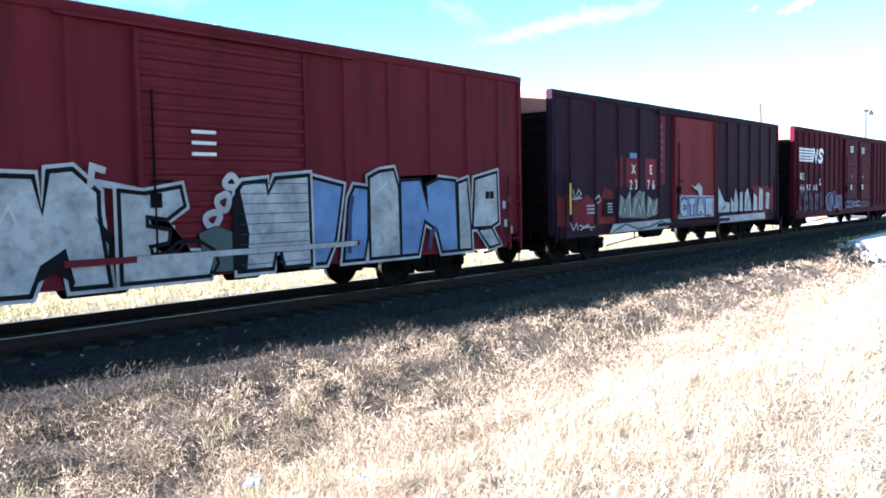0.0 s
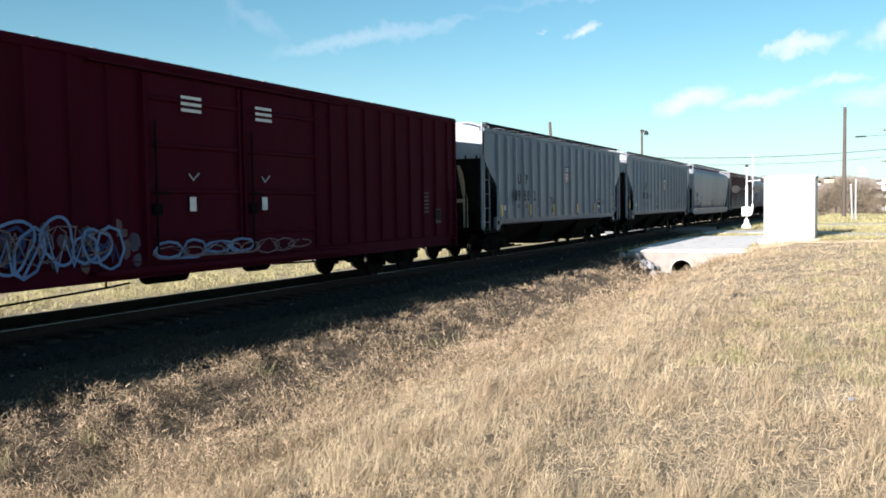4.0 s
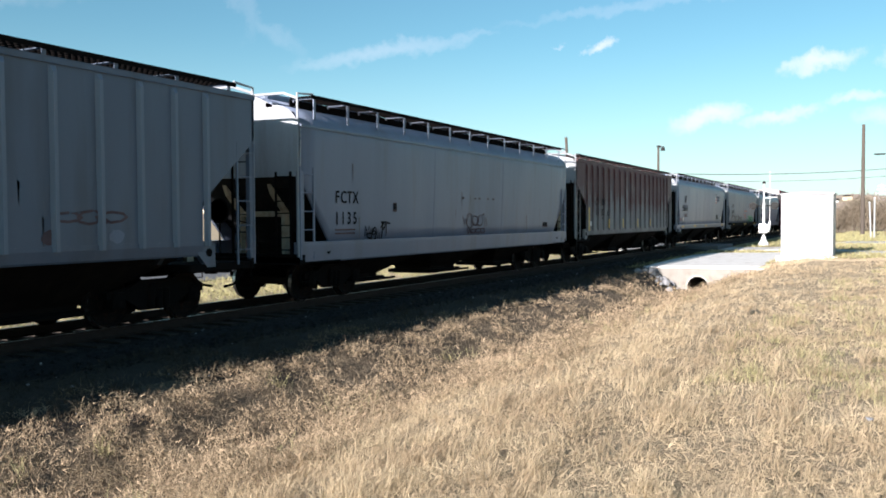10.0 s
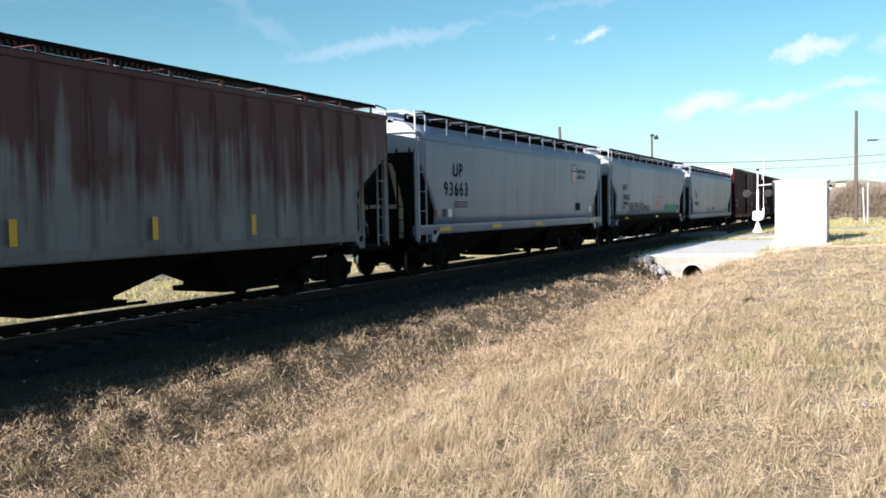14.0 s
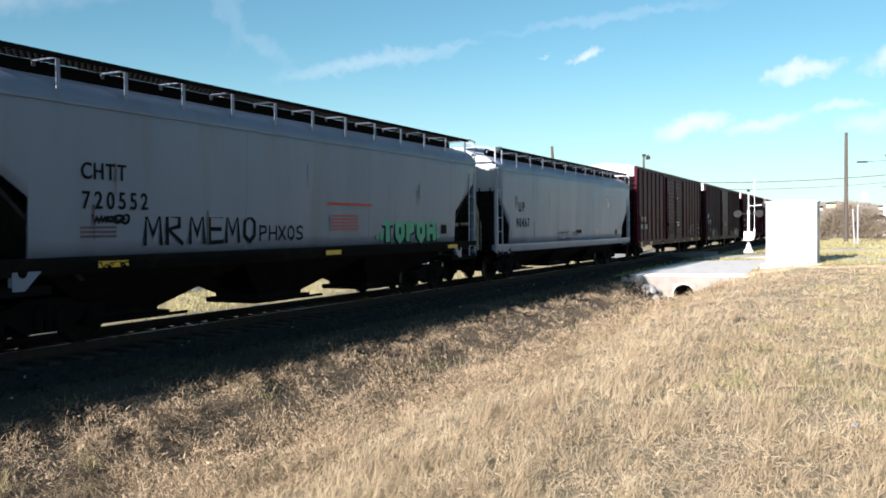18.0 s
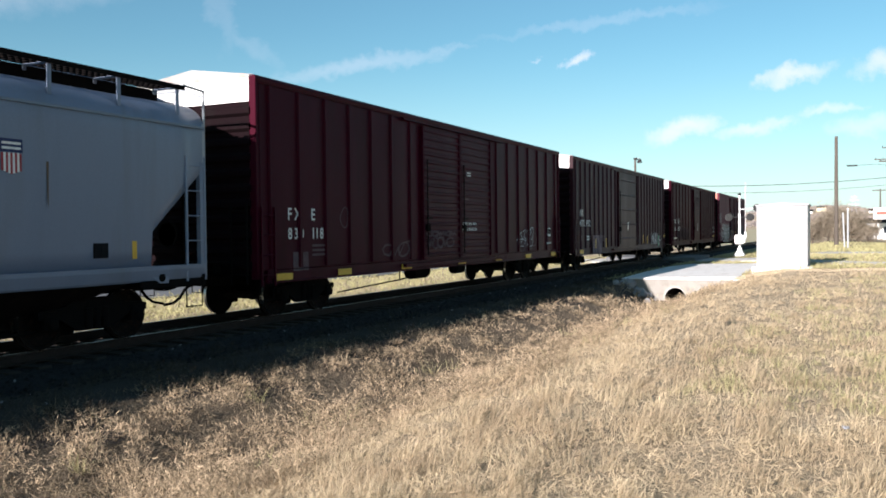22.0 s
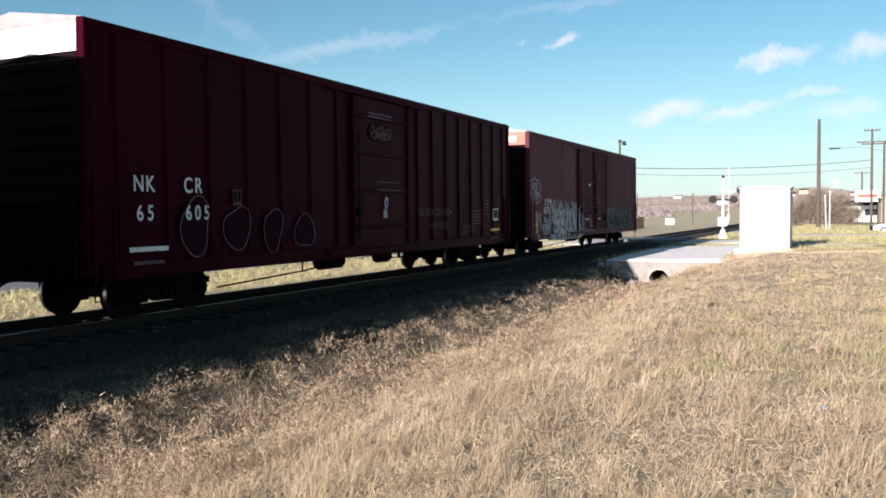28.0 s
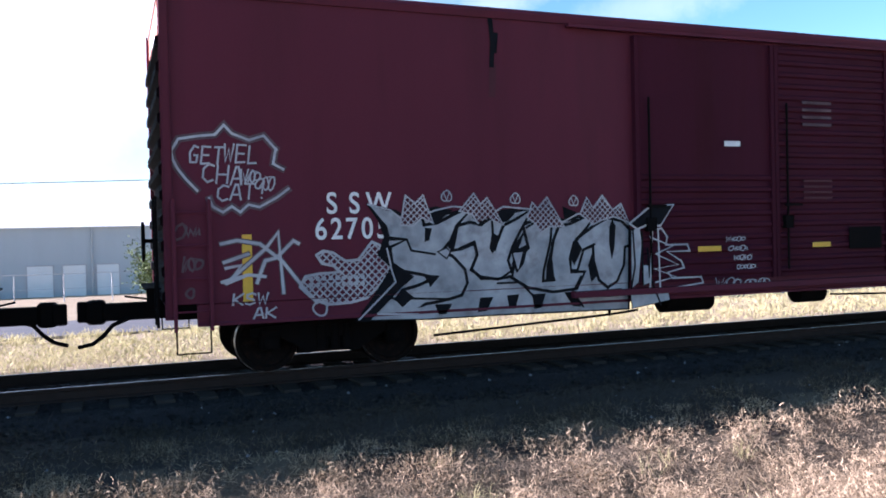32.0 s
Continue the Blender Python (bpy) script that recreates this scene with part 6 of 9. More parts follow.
ditch = lambda x, y: (y > 4.2 + 0.5 * patchy(x, y, 0.8, 1)) & (y < 10.25 + 0.25 * patchy(x, y, 2.0, 41)) & (x < HEADWALL - 0.4) & clear(x, y)
low_ditch = lambda x, y: ditch(x, y) & (y < 9.0 + 0.4 * patchy(x, y, 1.1, 31))
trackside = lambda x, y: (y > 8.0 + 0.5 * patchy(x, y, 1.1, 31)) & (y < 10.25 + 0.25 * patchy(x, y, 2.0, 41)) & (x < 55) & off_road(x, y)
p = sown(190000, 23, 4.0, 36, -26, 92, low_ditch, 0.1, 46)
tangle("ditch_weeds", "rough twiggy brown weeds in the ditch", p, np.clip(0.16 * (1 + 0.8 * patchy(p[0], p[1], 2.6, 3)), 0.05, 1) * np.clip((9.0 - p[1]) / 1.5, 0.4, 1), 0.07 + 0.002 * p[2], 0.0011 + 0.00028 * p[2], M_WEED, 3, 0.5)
# weeds here carry the train's shade in their darker colour
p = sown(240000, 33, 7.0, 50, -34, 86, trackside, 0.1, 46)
tangle("trackside_weeds", "low weeds beside the ballast, coloured dark for the train's shade", p, np.clip(0.16 * (1 + 0.7 * patchy(p[0], p[1], 2.6, 3)), 0.04, 1), 0.07 + 0.002 * p[2], 0.0012 + 0.0003 * p[2], M_SHADEWEED, 13, 0.6)
bushy = lambda x, y: ditch(x, y) & (y < 8.5 + 0.3 * patchy(x, y, 1.4, 33)) & (patchy(x, y, 3.4, 19) + 0.6 * patchy(x, y, 7.5, 20) > -0.4)
p = sown(400000, 30, 4.0, 35, -26, 92, bushy, 0.08, 70)
tangle("bushy_weeds", "bushy pale brown weeds mounded in the ditch", p, np.clip(0.25 * (1 + 0.6 * patchy(p[0], p[1], 2.6, 3) + 0.7 * patchy(p[0], p[1], 6.0, 21)), 0.05, 0.5) * np.clip((8.7 - p[1]) / 1.5, 0.3, 1), 0.045 + 0.002 * p[2], 0.0013 + 0.0003 * p[2], M_CURL, 10, 0.6)
p = sown(46000, 34, 4.0, 35, -26, 92, bushy, 0.05, 24)
blades("curled_weeds", "curled dry stems over the ditch weeds", p, np.clip(0.2 * (1 + 0.6 * patchy(p[0], p[1], 2.6, 3)), 0.08, 0.35) * np.clip((8.5 - p[1]) / 1.5, 0.3, 1), 1.2, 0.0009 + 0.00022 * p[2], M_CURL, 11, 1.2)
clumps = lambda x, y: ditch(x, y) & (y < 7.7) & (patchy(x, y, 2.6, 9) > 0.45)
p = sown(26000, 24, 4.5, 35, -26, 90, clumps, 0.05, 30)
blades("straw_clumps", "pale straw clumps standing in the ditch", p, 0.3, 0.9, 0.0007 + 0.0002 * p[2], M_VERGE, 4)
verge = lambda x, y: (y > 15.4) & (y < 23.4) & (np.abs(x - 59) > 4)
p = sown(170000, 25, 15.5, 75, -30, 75, verge, 0.1, 20)
tangle("verge_grass", "sunlit dry grass on the verge beyond the track", p, 0.2, 0.14, 0.0016 + 0.0004 * p[2], M_VERGE, 5, 1.2)
past = lambda x, y: (y < 9.6) & (y > -30) & off_road(x, y) & (x > HEADWALL)
p = sown(130000, 26, 29, 120, 71, 108, past, 0.14, 16)
tangle("roadside_grass", "short dry grass round the crossing", p, 0.12, 0.12, 0.001 + 0.0004 * p[2], M_VERGE, 6, 0.8)
green = lambda x, y: bank(x, y) & (y < 2.2 - 0.05 * x + 0.6 * patchy(x, y, 1.2, 51)) & (x > 8)
p = sown(26000, 52, 8, 50, 74, 104, green, 0.05, 22)
blades("green_tinged_grass", "shorter green-tinged grass on the upper bank", p, np.clip(0.13 * (1 + 0.5 * patchy(p[0], p[1], 4.0, 53)), 0.04, 0.3), 1.0, 0.0007 + 0.0002 * p[2], M_VERGE, 54, 0.9)
behind = lambda x, y: (y < 5.2) & off_road(x, y) & ~((np.degrees(np.arctan2(x, y)) > -12) & (np.degrees(np.arctan2(x, y)) < 100) & (np.hypot(x, y) > 2.3))
p = sown(90000, 37, 0.7, 30, -180, 180, behind, 0.1, 20)
tangle("near_grass", "short dry grass about the watcher's stand", p, 0.12, 0.09, 0.0014 + 0.0003 * p[2], M_STRAW, 15, 0.7)


def scrap(label, x, y, size, seed, lift=0.1):
    """A crumpled sheet: a small grid with its points pushed up and down."""
    r = random.Random(seed)
    z = float(ground_z(x, y)) + lift
    n = 5
    top = [(x + (i / (n - 1) - 0.5) * size + r.uniform(-0.1, 0.1) * size, y + (j / (n - 1) - 0.5) * size * 0.7 + r.uniform(-0.1, 0.1) * size, z + r.uniform(0, 0.35) * size) for i in range(n) for j in range(n)]
    m = Mesh().add(top, [(i * n + j, (i + 1) * n + j, (i + 1) * n + j + 1, i * n + j + 1) for i in range(n - 1) for j in range(n - 1)])
    return thing("litter_scrap", label, "litter", "litter", mesh=m, material=M_BOX)


scrap("small crumpled white scrap in the grass", 6.95, 0.08, 0.07, 1)
scrap("crumpled white plastic sheet in the weeds", 3.36, 4.42, 0.13, 2, 0.22)
scrap("crumpled white paper lying in the grass", 3.75, 3.8, 0.08, 3)

# ---- lettering and graffiti on the side that faces the watcher ----
M_SILVER = mat("silver_spray_paint", (0.37, 0.385, 0.40), (0.19, 0.205, 0.22), 0.5, 0.1, scale=2.2, amount=0.9, bump=0.03, dirt=(0.12, 0.11, 0.11), dirt_amount=0.5)
M_PALEBLUE = mat("pale_blue_spray_paint", (0.13, 0.22, 0.40), (0.07, 0.12, 0.24), 0.55, scale=2.0, amount=0.8, bump=0.03)
M_SPRAYWHITE = mat("white_spray_paint", (0.42, 0.42, 0.43), (0.24, 0.24, 0.26), 0.6, scale=2.0, amount=0.9, bump=0.03)
M_GREENSPRAY = mat("green_spray_paint", (0.10, 0.33, 0.20), (0.07, 0.25, 0.15), 0.6, scale=2.0, bump=0.03)
M_DULLGREEN = mat("dull_teal_spray_paint", (0.055, 0.085, 0.083), (0.06, 0.045, 0.05), 0.7, scale=2.0, bump=0.03)
M_GHOST = mat("faint_faded_chalk_paint", (0.13, 0.095, 0.10), (0.07, 0.045, 0.05), 0.8, scale=2.5, amount=0.9, bump=0.02, spec=0.03)
M_FAINT = mat("faint_overpaint", (0.019, 0.003, 0.008), (0.015, 0.003, 0.007), 0.7, scale=3.0, amount=0.9, spec=0.03)
M_CHALK = mat("pale_chalk_marks", (0.20, 0.16, 0.17), (0.10, 0.07, 0.08), 0.8, scale=2.5, amount=0.9, bump=0.02, spec=0.03)
M_PATCH = mat("dark_overpaint", (0.06, 0.012, 0.018), (0.05, 0.012, 0.016), 0.6, scale=2.0)
M_REDLINE = plain("red_stencil_paint", (0.42, 0.06, 0.04))
M_SHIELDB = plain("navy_shield_paint", (0.02, 0.03, 0.09))
M_SHIELDR = plain("red_shield_paint", (0.30, 0.04, 0.05))
M_DARKBLUE = plain("blue_spray_paint", (0.025, 0.035, 0.11))
LETTERS = {}


def glyph(ch):
    """A flat mesh of a character of the built-in font, 1 high, standing in the x-z plane, facing -y."""
    if ch not in LETTERS:
        cu = bpy.data.curves.new("glyph", "FONT")
        cu.body, cu.size, cu.extrude, cu.offset = ch, 1.38, 0.002, 0.018
        tmp = bpy.data.objects.new("glyph", cu)
        me = bpy.data.meshes.new_from_object(tmp)
        bpy.data.objects.remove(tmp)
        bpy.data.curves.remove(cu)
        xs = [v.co.x for v in me.vertices]
        mid = (min(xs) + max(xs)) / 2
        LETTERS[ch] = ([(v.co.x - mid, -v.co.z * 1.0, v.co.y) for v in me.vertices], [tuple(p.vertices) for p in me.polygons])
        bpy.data.meshes.remove(me)
    return LETTERS[ch]


def write(car, y, z, height, material, *chars, wide=0.85, label="painted lettering"):
    """chars: pairs of a character and its x along the car. z is the foot of the letters."""
    for ch, x in chars:
        v, f = glyph(ch)
        m = Mesh().add([(p[0] * height * wide, p[1], p[2] * height) for p in v], f)
        me = bpy.data.meshes.new("letter")
        me.from_pydata(m.v, [], m.f)
        me.materials.append(material)
        part("letter", me, material, car, label, at=(x, y, z))


def word(text, x, step):
    return [(ch, x + i * step) for i, ch in enumerate(text) if ch != " "]


def bars(car, y, x, z, rows, width, height, material, gap=2.0):
    """Small writing that cannot be read: plain bars."""
    for i in range(rows):
        part("text_bar", Mesh().box(x - width / 2, x + width / 2, y - 0.002, y + 0.002, z - i * height * gap, z - i * height * gap + height), material, car)


def ribbon_path(m, pts, width, y):
    """A painted stroke: one flat mitred band along the points, each joint a hair nearer than the last."""
    p = [Vector((q[0], q[1])) for i, q in enumerate(pts) if i == 0 or math.dist(q, pts[i - 1]) > 1e-4]
    n = len(p)
    way = [(p[i + 1] - p[i]).normalized() for i in range(n - 1)]
    row = []
    for i in range(n):
        u, v = way[max(0, i - 1)], way[min(n - 2, i)]
        t = u + v
        t = t.normalized() if t.length > 0.2 else v
        k = min(1.7, 1 / max(0.4, t.dot(v)))
        o = Vector((-t.y, t.x)) * width / 2 * k
        e = (p[i] - u * 0) + (-way[0] * width * 0.25 if i == 0 else way[-1] * width * 0.25 if i == n - 1 else Vector((0, 0)))
        row += [(e.x + o.x, y - 0.0001 * i, e.y + o.y), (e.x - o.x, y - 0.0001 * i, e.y - o.y)]
    return m.add(row, [(2 * i, 2 * i + 2, 2 * i + 3, 2 * i + 1) for i in range(n - 1)])


def grown(pts, d):
    """The outline pushed out by d, corners mitred."""
    area = sum(a[0] * b[1] - b[0] * a[1] for a, b in zip(pts, pts[1:] + pts[:1]))
    s = 1 if area > 0 else -1
    out = []
    for i, q in enumerate(pts):
        a, b, c = Vector(pts[i - 1]), Vector(q), Vector(pts[(i + 1) % len(pts)])
        u, v = (b - a).normalized(), (c - b).normalized()
        t = u + v
        t = t.normalized() if t.length > 0.3 else u
        k = min(1.6, 1 / max(0.35, t.dot(u)))
        out.append((b.x + t.y * d * k * s, b.y - t.x * d * k * s))
    return out


def slab(car, y, fill, *shapes, edge=0.05, halo=0.0, edge_paint=None):
    """Blocky spray-painted letters: each a filled outline over a black one, with a pale glow of paint round it where asked."""
    flat = lambda pts, yy: Mesh().add([(p[0], yy, p[1]) for p in pts], [tuple(range(len(pts)))])
    for i, pts in enumerate(shapes):
        k = i % 3 * 0.0008
        if halo:
            part("graffiti_halo", flat(grown(pts, edge + halo), y + 0.010 + k), M_SPRAYWHITE, car, "pale sprayed outline")
        back_ = part("graffiti_letter", flat(grown(pts, edge), y + 0.005 + k), edge_paint or M_BLACK, car, "black spray-painted outline")
        part("fill", flat(pts, y + k), fill, back_, "spray-painted letter fill")


STROKES = {
    "M": [[(0, 0), (0.08, 1), (0.5, 0.3), (0.92, 1), (1, 0)]], "E": [[(1, 0.97), (0, 1), (0, 0), (1, 0.03)], [(0, 0.5), (0.85, 0.5)]],
    "V": [[(0, 1), (0.5, 0), (1, 1)]], "A": [[(0, 0), (0.38, 1), (0.62, 1), (1, 0)], [(0.2, 0.35), (0.8, 0.35)]], "N": [[(0, 0), (0, 1), (1, 0), (1, 1)]],
    "I": [[(0.5, 0), (0.5, 1)]], "K": [[(0, 0), (0, 1)], [(1, 1), (0.1, 0.5), (1, 0)]], "S": [[(1, 0.86), (0.6, 1), (0.1, 0.86), (0.15, 0.58), (0.8, 0.44), (0.95, 0.16), (0.5, 0), (0, 0.12)]],
    "C": [[(1, 0.9), (0.5, 1), (0.05, 0.75), (0.05, 0.25), (0.5, 0), (1, 0.12)]], "U": [[(0, 1), (0.05, 0.2), (0.4, 0), (0.8, 0.1), (1, 1)]],
    "T": [[(0, 1), (1, 1)], [(0.5, 1), (0.5, 0)]], "O": [[(0.5, 1), (0.08, 0.75), (0.08, 0.25), (0.5, 0), (0.92, 0.25), (0.92, 0.75), (0.5, 1)]], "P": [[(0, 0), (0, 1), (0.8, 0.95), (0.85, 0.6), (0.05, 0.45)]],
    "H": [[(0, 0), (0, 1)], [(1, 0), (1, 1)], [(0, 0.5), (1, 0.5)]], "R": [[(0, 0), (0, 1), (0.8, 0.95), (0.8, 0.6), (0.1, 0.5), (1, 0)]], "W": [[(0, 1), (0.22, 0), (0.5, 0.7), (0.78, 0), (1, 1)]],
    "G": [[(1, 0.9), (0.5, 1), (0.05, 0.6), (0.2, 0.05), (0.9, 0.05), (0.95, 0.45), (0.55, 0.45)]], "L": [[(0, 1), (0, 0), (0.9, 0.02)]], "!": [[(0.5, 1), (0.5, 0.3)], [(0.5, 0.05), (0.5, 0.0)]], "'": [[(0.5, 1), (0.45, 0.8)]],
    "Z": [[(0, 1), (1, 1), (0, 0), (1, 0)]],
}


def piece(car, y, letters, z0, z1, width, fill, edge=M_BLACK, border=0.05, slant=0.0, halo=None):
    """Fat spray-painted letters: (kind, x0, x1[, fill]); each a filled stroke over a wider dark one."""
    for i, row in enumerate(letters):
        ch, x0, x1 = row[:3]
        mat_ = row[3] if len(row) > 3 else fill
        i2 = i % 3
        paths = [[(x0 + (x1 - x0) * u + slant * (v - 0.5), z0 + (z1 - z0) * v) for u, v in s] for s in STROKES[ch]]
        for j, s in enumerate(paths):
            o = i2 * 0.0008 + j * 0.002
            if halo:
                part("graffiti_halo", ribbon_path(Mesh(), s, width + border * 4.2, y + 0.010 - o), halo, car, "pale sprayed outline")
            back_ = part("graffiti_letter", ribbon_path(Mesh(), s, width + border * 2, y + 0.005 - i2 * 0.0008), edge, car, "black spray-painted outline")
            part("fill", ribbon_path(Mesh(), s, width, y - o), mat_, back_, "spray-painted letter fill")


def scrawl(car, y, material, width, *paths):
    for p in paths:
        part("graffiti_stroke", ribbon_path(Mesh(), p, width, y), material, car)


def hatch(car, y, outline, pitch, width):
    """Crossed slanting lines kept within an outline."""
    lo, hi = min(p[0] for p in outline), max(p[0] for p in outline)
    foot, peak = min(p[1] for p in outline), max(p[1] for p in outline)
    n = len(outline)
    for slope in (1, -1):
        c = (foot - slope * hi if slope > 0 else foot + lo) + pitch / 2
        last = peak - slope * lo if slope > 0 else peak + hi
        while c < last:
            cuts = []
            for i in range(n):
                (ax, az), (bx, bz) = outline[i], outline[(i + 1) % n]
                da, db = az - slope * ax - c, bz - slope * bx - c
                if (da > 0) != (db > 0):
                    k = da / (da - db)
                    cuts.append((ax + (bx - ax) * k, az + (bz - az) * k))
            cuts.sort()
            for p, q in zip(cuts[::2], cuts[1::2]):
                if math.dist(p, q) > 0.03:
                    scrawl(car, y - (0.001 if slope > 0 else 0), M_SPRAYWHITE, width, [p, q])
            c += pitch


def loopy(x0, x1, z, amp, turns, phase=0.0, drift=0.0):
    """A hasty handwritten scribble along a line: uneven round loops and tall strokes."""
    r = random.Random(int(x0 * 991 + z * 577 + turns * 31 + phase * 7))
    n = int(turns)
    step = (x1 - x0) / n
    out = []
    for i in range(n):
        tall, wide, lean, kind = amp * r.uniform(0.6, 1.25), step * r.uniform(0.45, 0.8), r.uniform(-0.1, 0.4), r.random()
        for k in range(9 if kind < 0.65 else 4):
            a = k / 8 * math.tau * r.uniform(0.96, 1.04) + (1.57 if kind < 0.35 else 4.7)
            dz = tall * math.sin(a) if kind < 0.65 else tall * (1, -1, 0.5, -0.8)[k]
            dx = wide * math.cos(a) if kind < 0.65 else wide * (-0.5, -0.1, 0.3, 0.7)[k]
            out.append((x0 + step * (i + 0.5) + dx + lean * dz, z + drift * i / n + dz))
    return out


def streaks(car, y, material, *runs):
    """Rust or paint that has run down: (x, top, foot, width), each a narrow tapering strip."""
    for x, z1, z0, w in runs:
        part("rust_streak", Mesh().add([(x - w / 2, y, z1), (x + w / 2, y, z1 - 0.03), (x + w * 0.3, y, (z0 + z1) / 2), (x + w * 0.12, y, z0), (x - w * 0.2, y, z0 + 0.08), (x - w * 0.35, y, (z0 + z1) / 2 + 0.05)], [tuple(range(6))]), material, car, "brown rust streak")


def blob(car, y, x, z, w, h, material, name="paint_patch", seed=0, label=""):
    """An uneven patch of paint."""
    r = random.Random(seed)
    n = 18
    m = Mesh().add([(x + w / 2 * math.cos(i * math.tau / n) * (0.85 + 0.3 * r.random()), y, z + h / 2 * math.sin(i * math.tau / n) * (0.85 + 0.3 * r.random())) for i in range(n)], [tuple(range(n))])
    return part(name, m, material, car, label)


def ring(x, z, w, h, seed=0):
    r = random.Random(seed)
    q = [r.uniform(0, 6.28) for _ in range(2)]
    k = [1 + 0.12 * math.sin(2 * i * math.tau / 24 + q[0]) + 0.1 * math.sin(3 * i * math.tau / 24 + q[1]) for i in range(24)]
    p = [(x + w / 2 * math.cos(i * math.tau / 24) * k[i], z + h / 2 * math.sin(i * math.tau / 24) * k[i]) for i in range(24)]
    return p + [p[0]]


def shield(car, y, x, z, w, h):
    """A railway shield: dark band above red and white stripes."""
    s = part("emblem", Mesh().box(x - w / 2, x + w / 2, y, y + 0.003, z + h * 0.12, z + h / 2), M_SHIELDB, car, "dark shield emblem with stripes below")
    part("emblem_bar", Mesh().box(x - w * 0.42, x + w * 0.42, y - 0.002, y, z + h * 0.2, z + h * 0.27), M_WHITE, s)
    part("emblem_bar", Mesh().box(x - w * 0.42, x + w * 0.42, y - 0.002, y, z + h * 0.34, z + h * 0.41), M_WHITE, s)
    for i in range(9):
        a = x - w * 0.45 + w * 0.9 * i / 9
        part("emblem_stripe", Mesh().box(a, a + w * 0.1, y, y + 0.003, z - h * 0.5 + abs(i - 4) * 0.012, z + h * 0.1), M_SHIELDR if i % 2 == 0 else M_WHITE, s)


def panel(car, y, x0, x1, z0, z1, material, name="paint_patch", label=""):
    return part(name, Mesh().box(x0, x1, y, y + 0.004, z0, z1), material, car, label)


def frame_box(car, y, x, z, w, h, material):
    """A small stencilled data panel: a dark field in a light outline."""
    p = panel(car, y, x - w / 2, x + w / 2, z - h / 2, z + h / 2, material, "data_panel")
    part("panel_field", Mesh().box(x - w * 0.42, x - 0.01, y - 0.003, y, z - h * 0.3, z + h * 0.4), M_BLACK, p)
    part("panel_field", Mesh().box(x + 0.01, x + w * 0.42, y - 0.003, y, z - h * 0.3, z + h * 0.4), M_BLACK, p)


F = -1.604           # just proud of a flat side
P = -1.656           # just proud of the side posts
D = -1.70            # just proud of door ribs

# car 1: silver and blue piece along the lower side
yp, yd = P - 0.016, D - 0.016
slab(car1, yp, M_SILVER, [(-3.6, 0.68), (-3.5, 1.95), (-3.2, 2.1), (-2.46, 2.08), (-2.34, 1.6), (-2.22, 2.15), (-1.94, 2.18), (-1.62, 1.9), (-1.62, 1.63), (-1.5, 0.7), (-1.97, 0.7), (-2.06, 1.2), (-2.4, 1.0), (-2.55, 0.66)], edge=0.065, halo=0.05)
slab(car1, yp - 0.002, M_BLACK, [(-1.66, 1.6), (-1.35, 1.27), (-1.5, 0.85), (-1.47, 1.2)], [(-2.4, 1.0), (-2.06, 1.2), (-1.95, 0.72), (-2.2, 0.9), (-2.42, 0.8)], edge=0.005)
slab(car1, yd, M_SILVER, [(-1.3, 0.70), (-1.3, 1.9), (-0.95, 1.86), (-0.4, 1.95), (-0.35, 1.72), (-0.62, 1.55), (-0.95, 1.6), (-0.95, 1.42), (-0.6, 1.35), (-0.62, 1.22), (-0.92, 1.18), (-0.88, 1.02), (0.15, 0.98), (0.05, 0.7)], edge=0.06, halo=0.045)
slab(car1, yd, M_SILVER, [(0.62, 0.72), (0.62, 1.9), (0.72, 2.0), (1.13, 2.04), (1.17, 1.82), (1.35, 2.08), (2.0, 2.13), (2.02, 0.72), (1.5, 0.72), (1.42, 1.0), (1.3, 1.02), (1.22, 0.72)], edge=0.065, halo=0.05)
slab(car1, yd - 0.002, M_BLACK, [(0.5, 0.72), (0.5, 1.8), (0.64, 1.96), (0.8, 1.25), (0.74, 0.72)], edge=0.005)
slab(car1, yd + 0.001, M_DULLGREEN, [(-0.05, 1.0), (-0.1, 1.3), (0.2, 1.4), (0.48, 1.3), (0.48, 0.72), (0.12, 0.72)], edge=0.01)
scrawl(car1, yd - 0.003, M_BLACK, 0.05, [(-0.7, 1.02), (-0.45, 1.2), (-0.1, 1.2), (0.15, 1.05), (0.22, 0.85), (0.12, 0.7)], [(-0.9, 1.0), (-0.45, 1.08), (-0.3, 1.22)])
slab(car1, yp, M_PALEBLUE, [(2.12, 2.1), (2.8, 1.97), (2.62, 1.1), (2.4, 0.72), (2.08, 0.72)], [(3.0, 1.75), (3.12, 1.95), (3.42, 1.92), (3.4, 1.1), (3.3, 0.72), (2.85, 0.72)], [(4.32, 0.72), (4.32, 2.06), (4.85, 2.08), (5.08, 1.45), (5.05, 1.98), (5.4, 2.1), (5.9, 2.06), (5.95, 0.72), (5.5, 0.72), (5.35, 1.15), (4.95, 1.35), (4.75, 0.72)], edge=0.06, halo=0.045)
slab(car1, yp, M_SILVER, [(3.5, 0.72), (3.5, 2.12), (3.75, 2.22), (4.1, 2.26), (4.22, 1.95), (4.25, 0.72)], [(6.05, 0.72), (6.02, 2.02), (6.28, 2.08), (6.38, 1.15), (6.4, 0.72)], [(6.5, 1.15), (6.58, 2.1), (7.3, 2.24), (7.34, 1.24), (7.1, 1.15)], [(6.7, 1.06), (7.1, 1.08), (7.38, 0.76), (7.05, 0.72)], edge=0.06, halo=0.045)
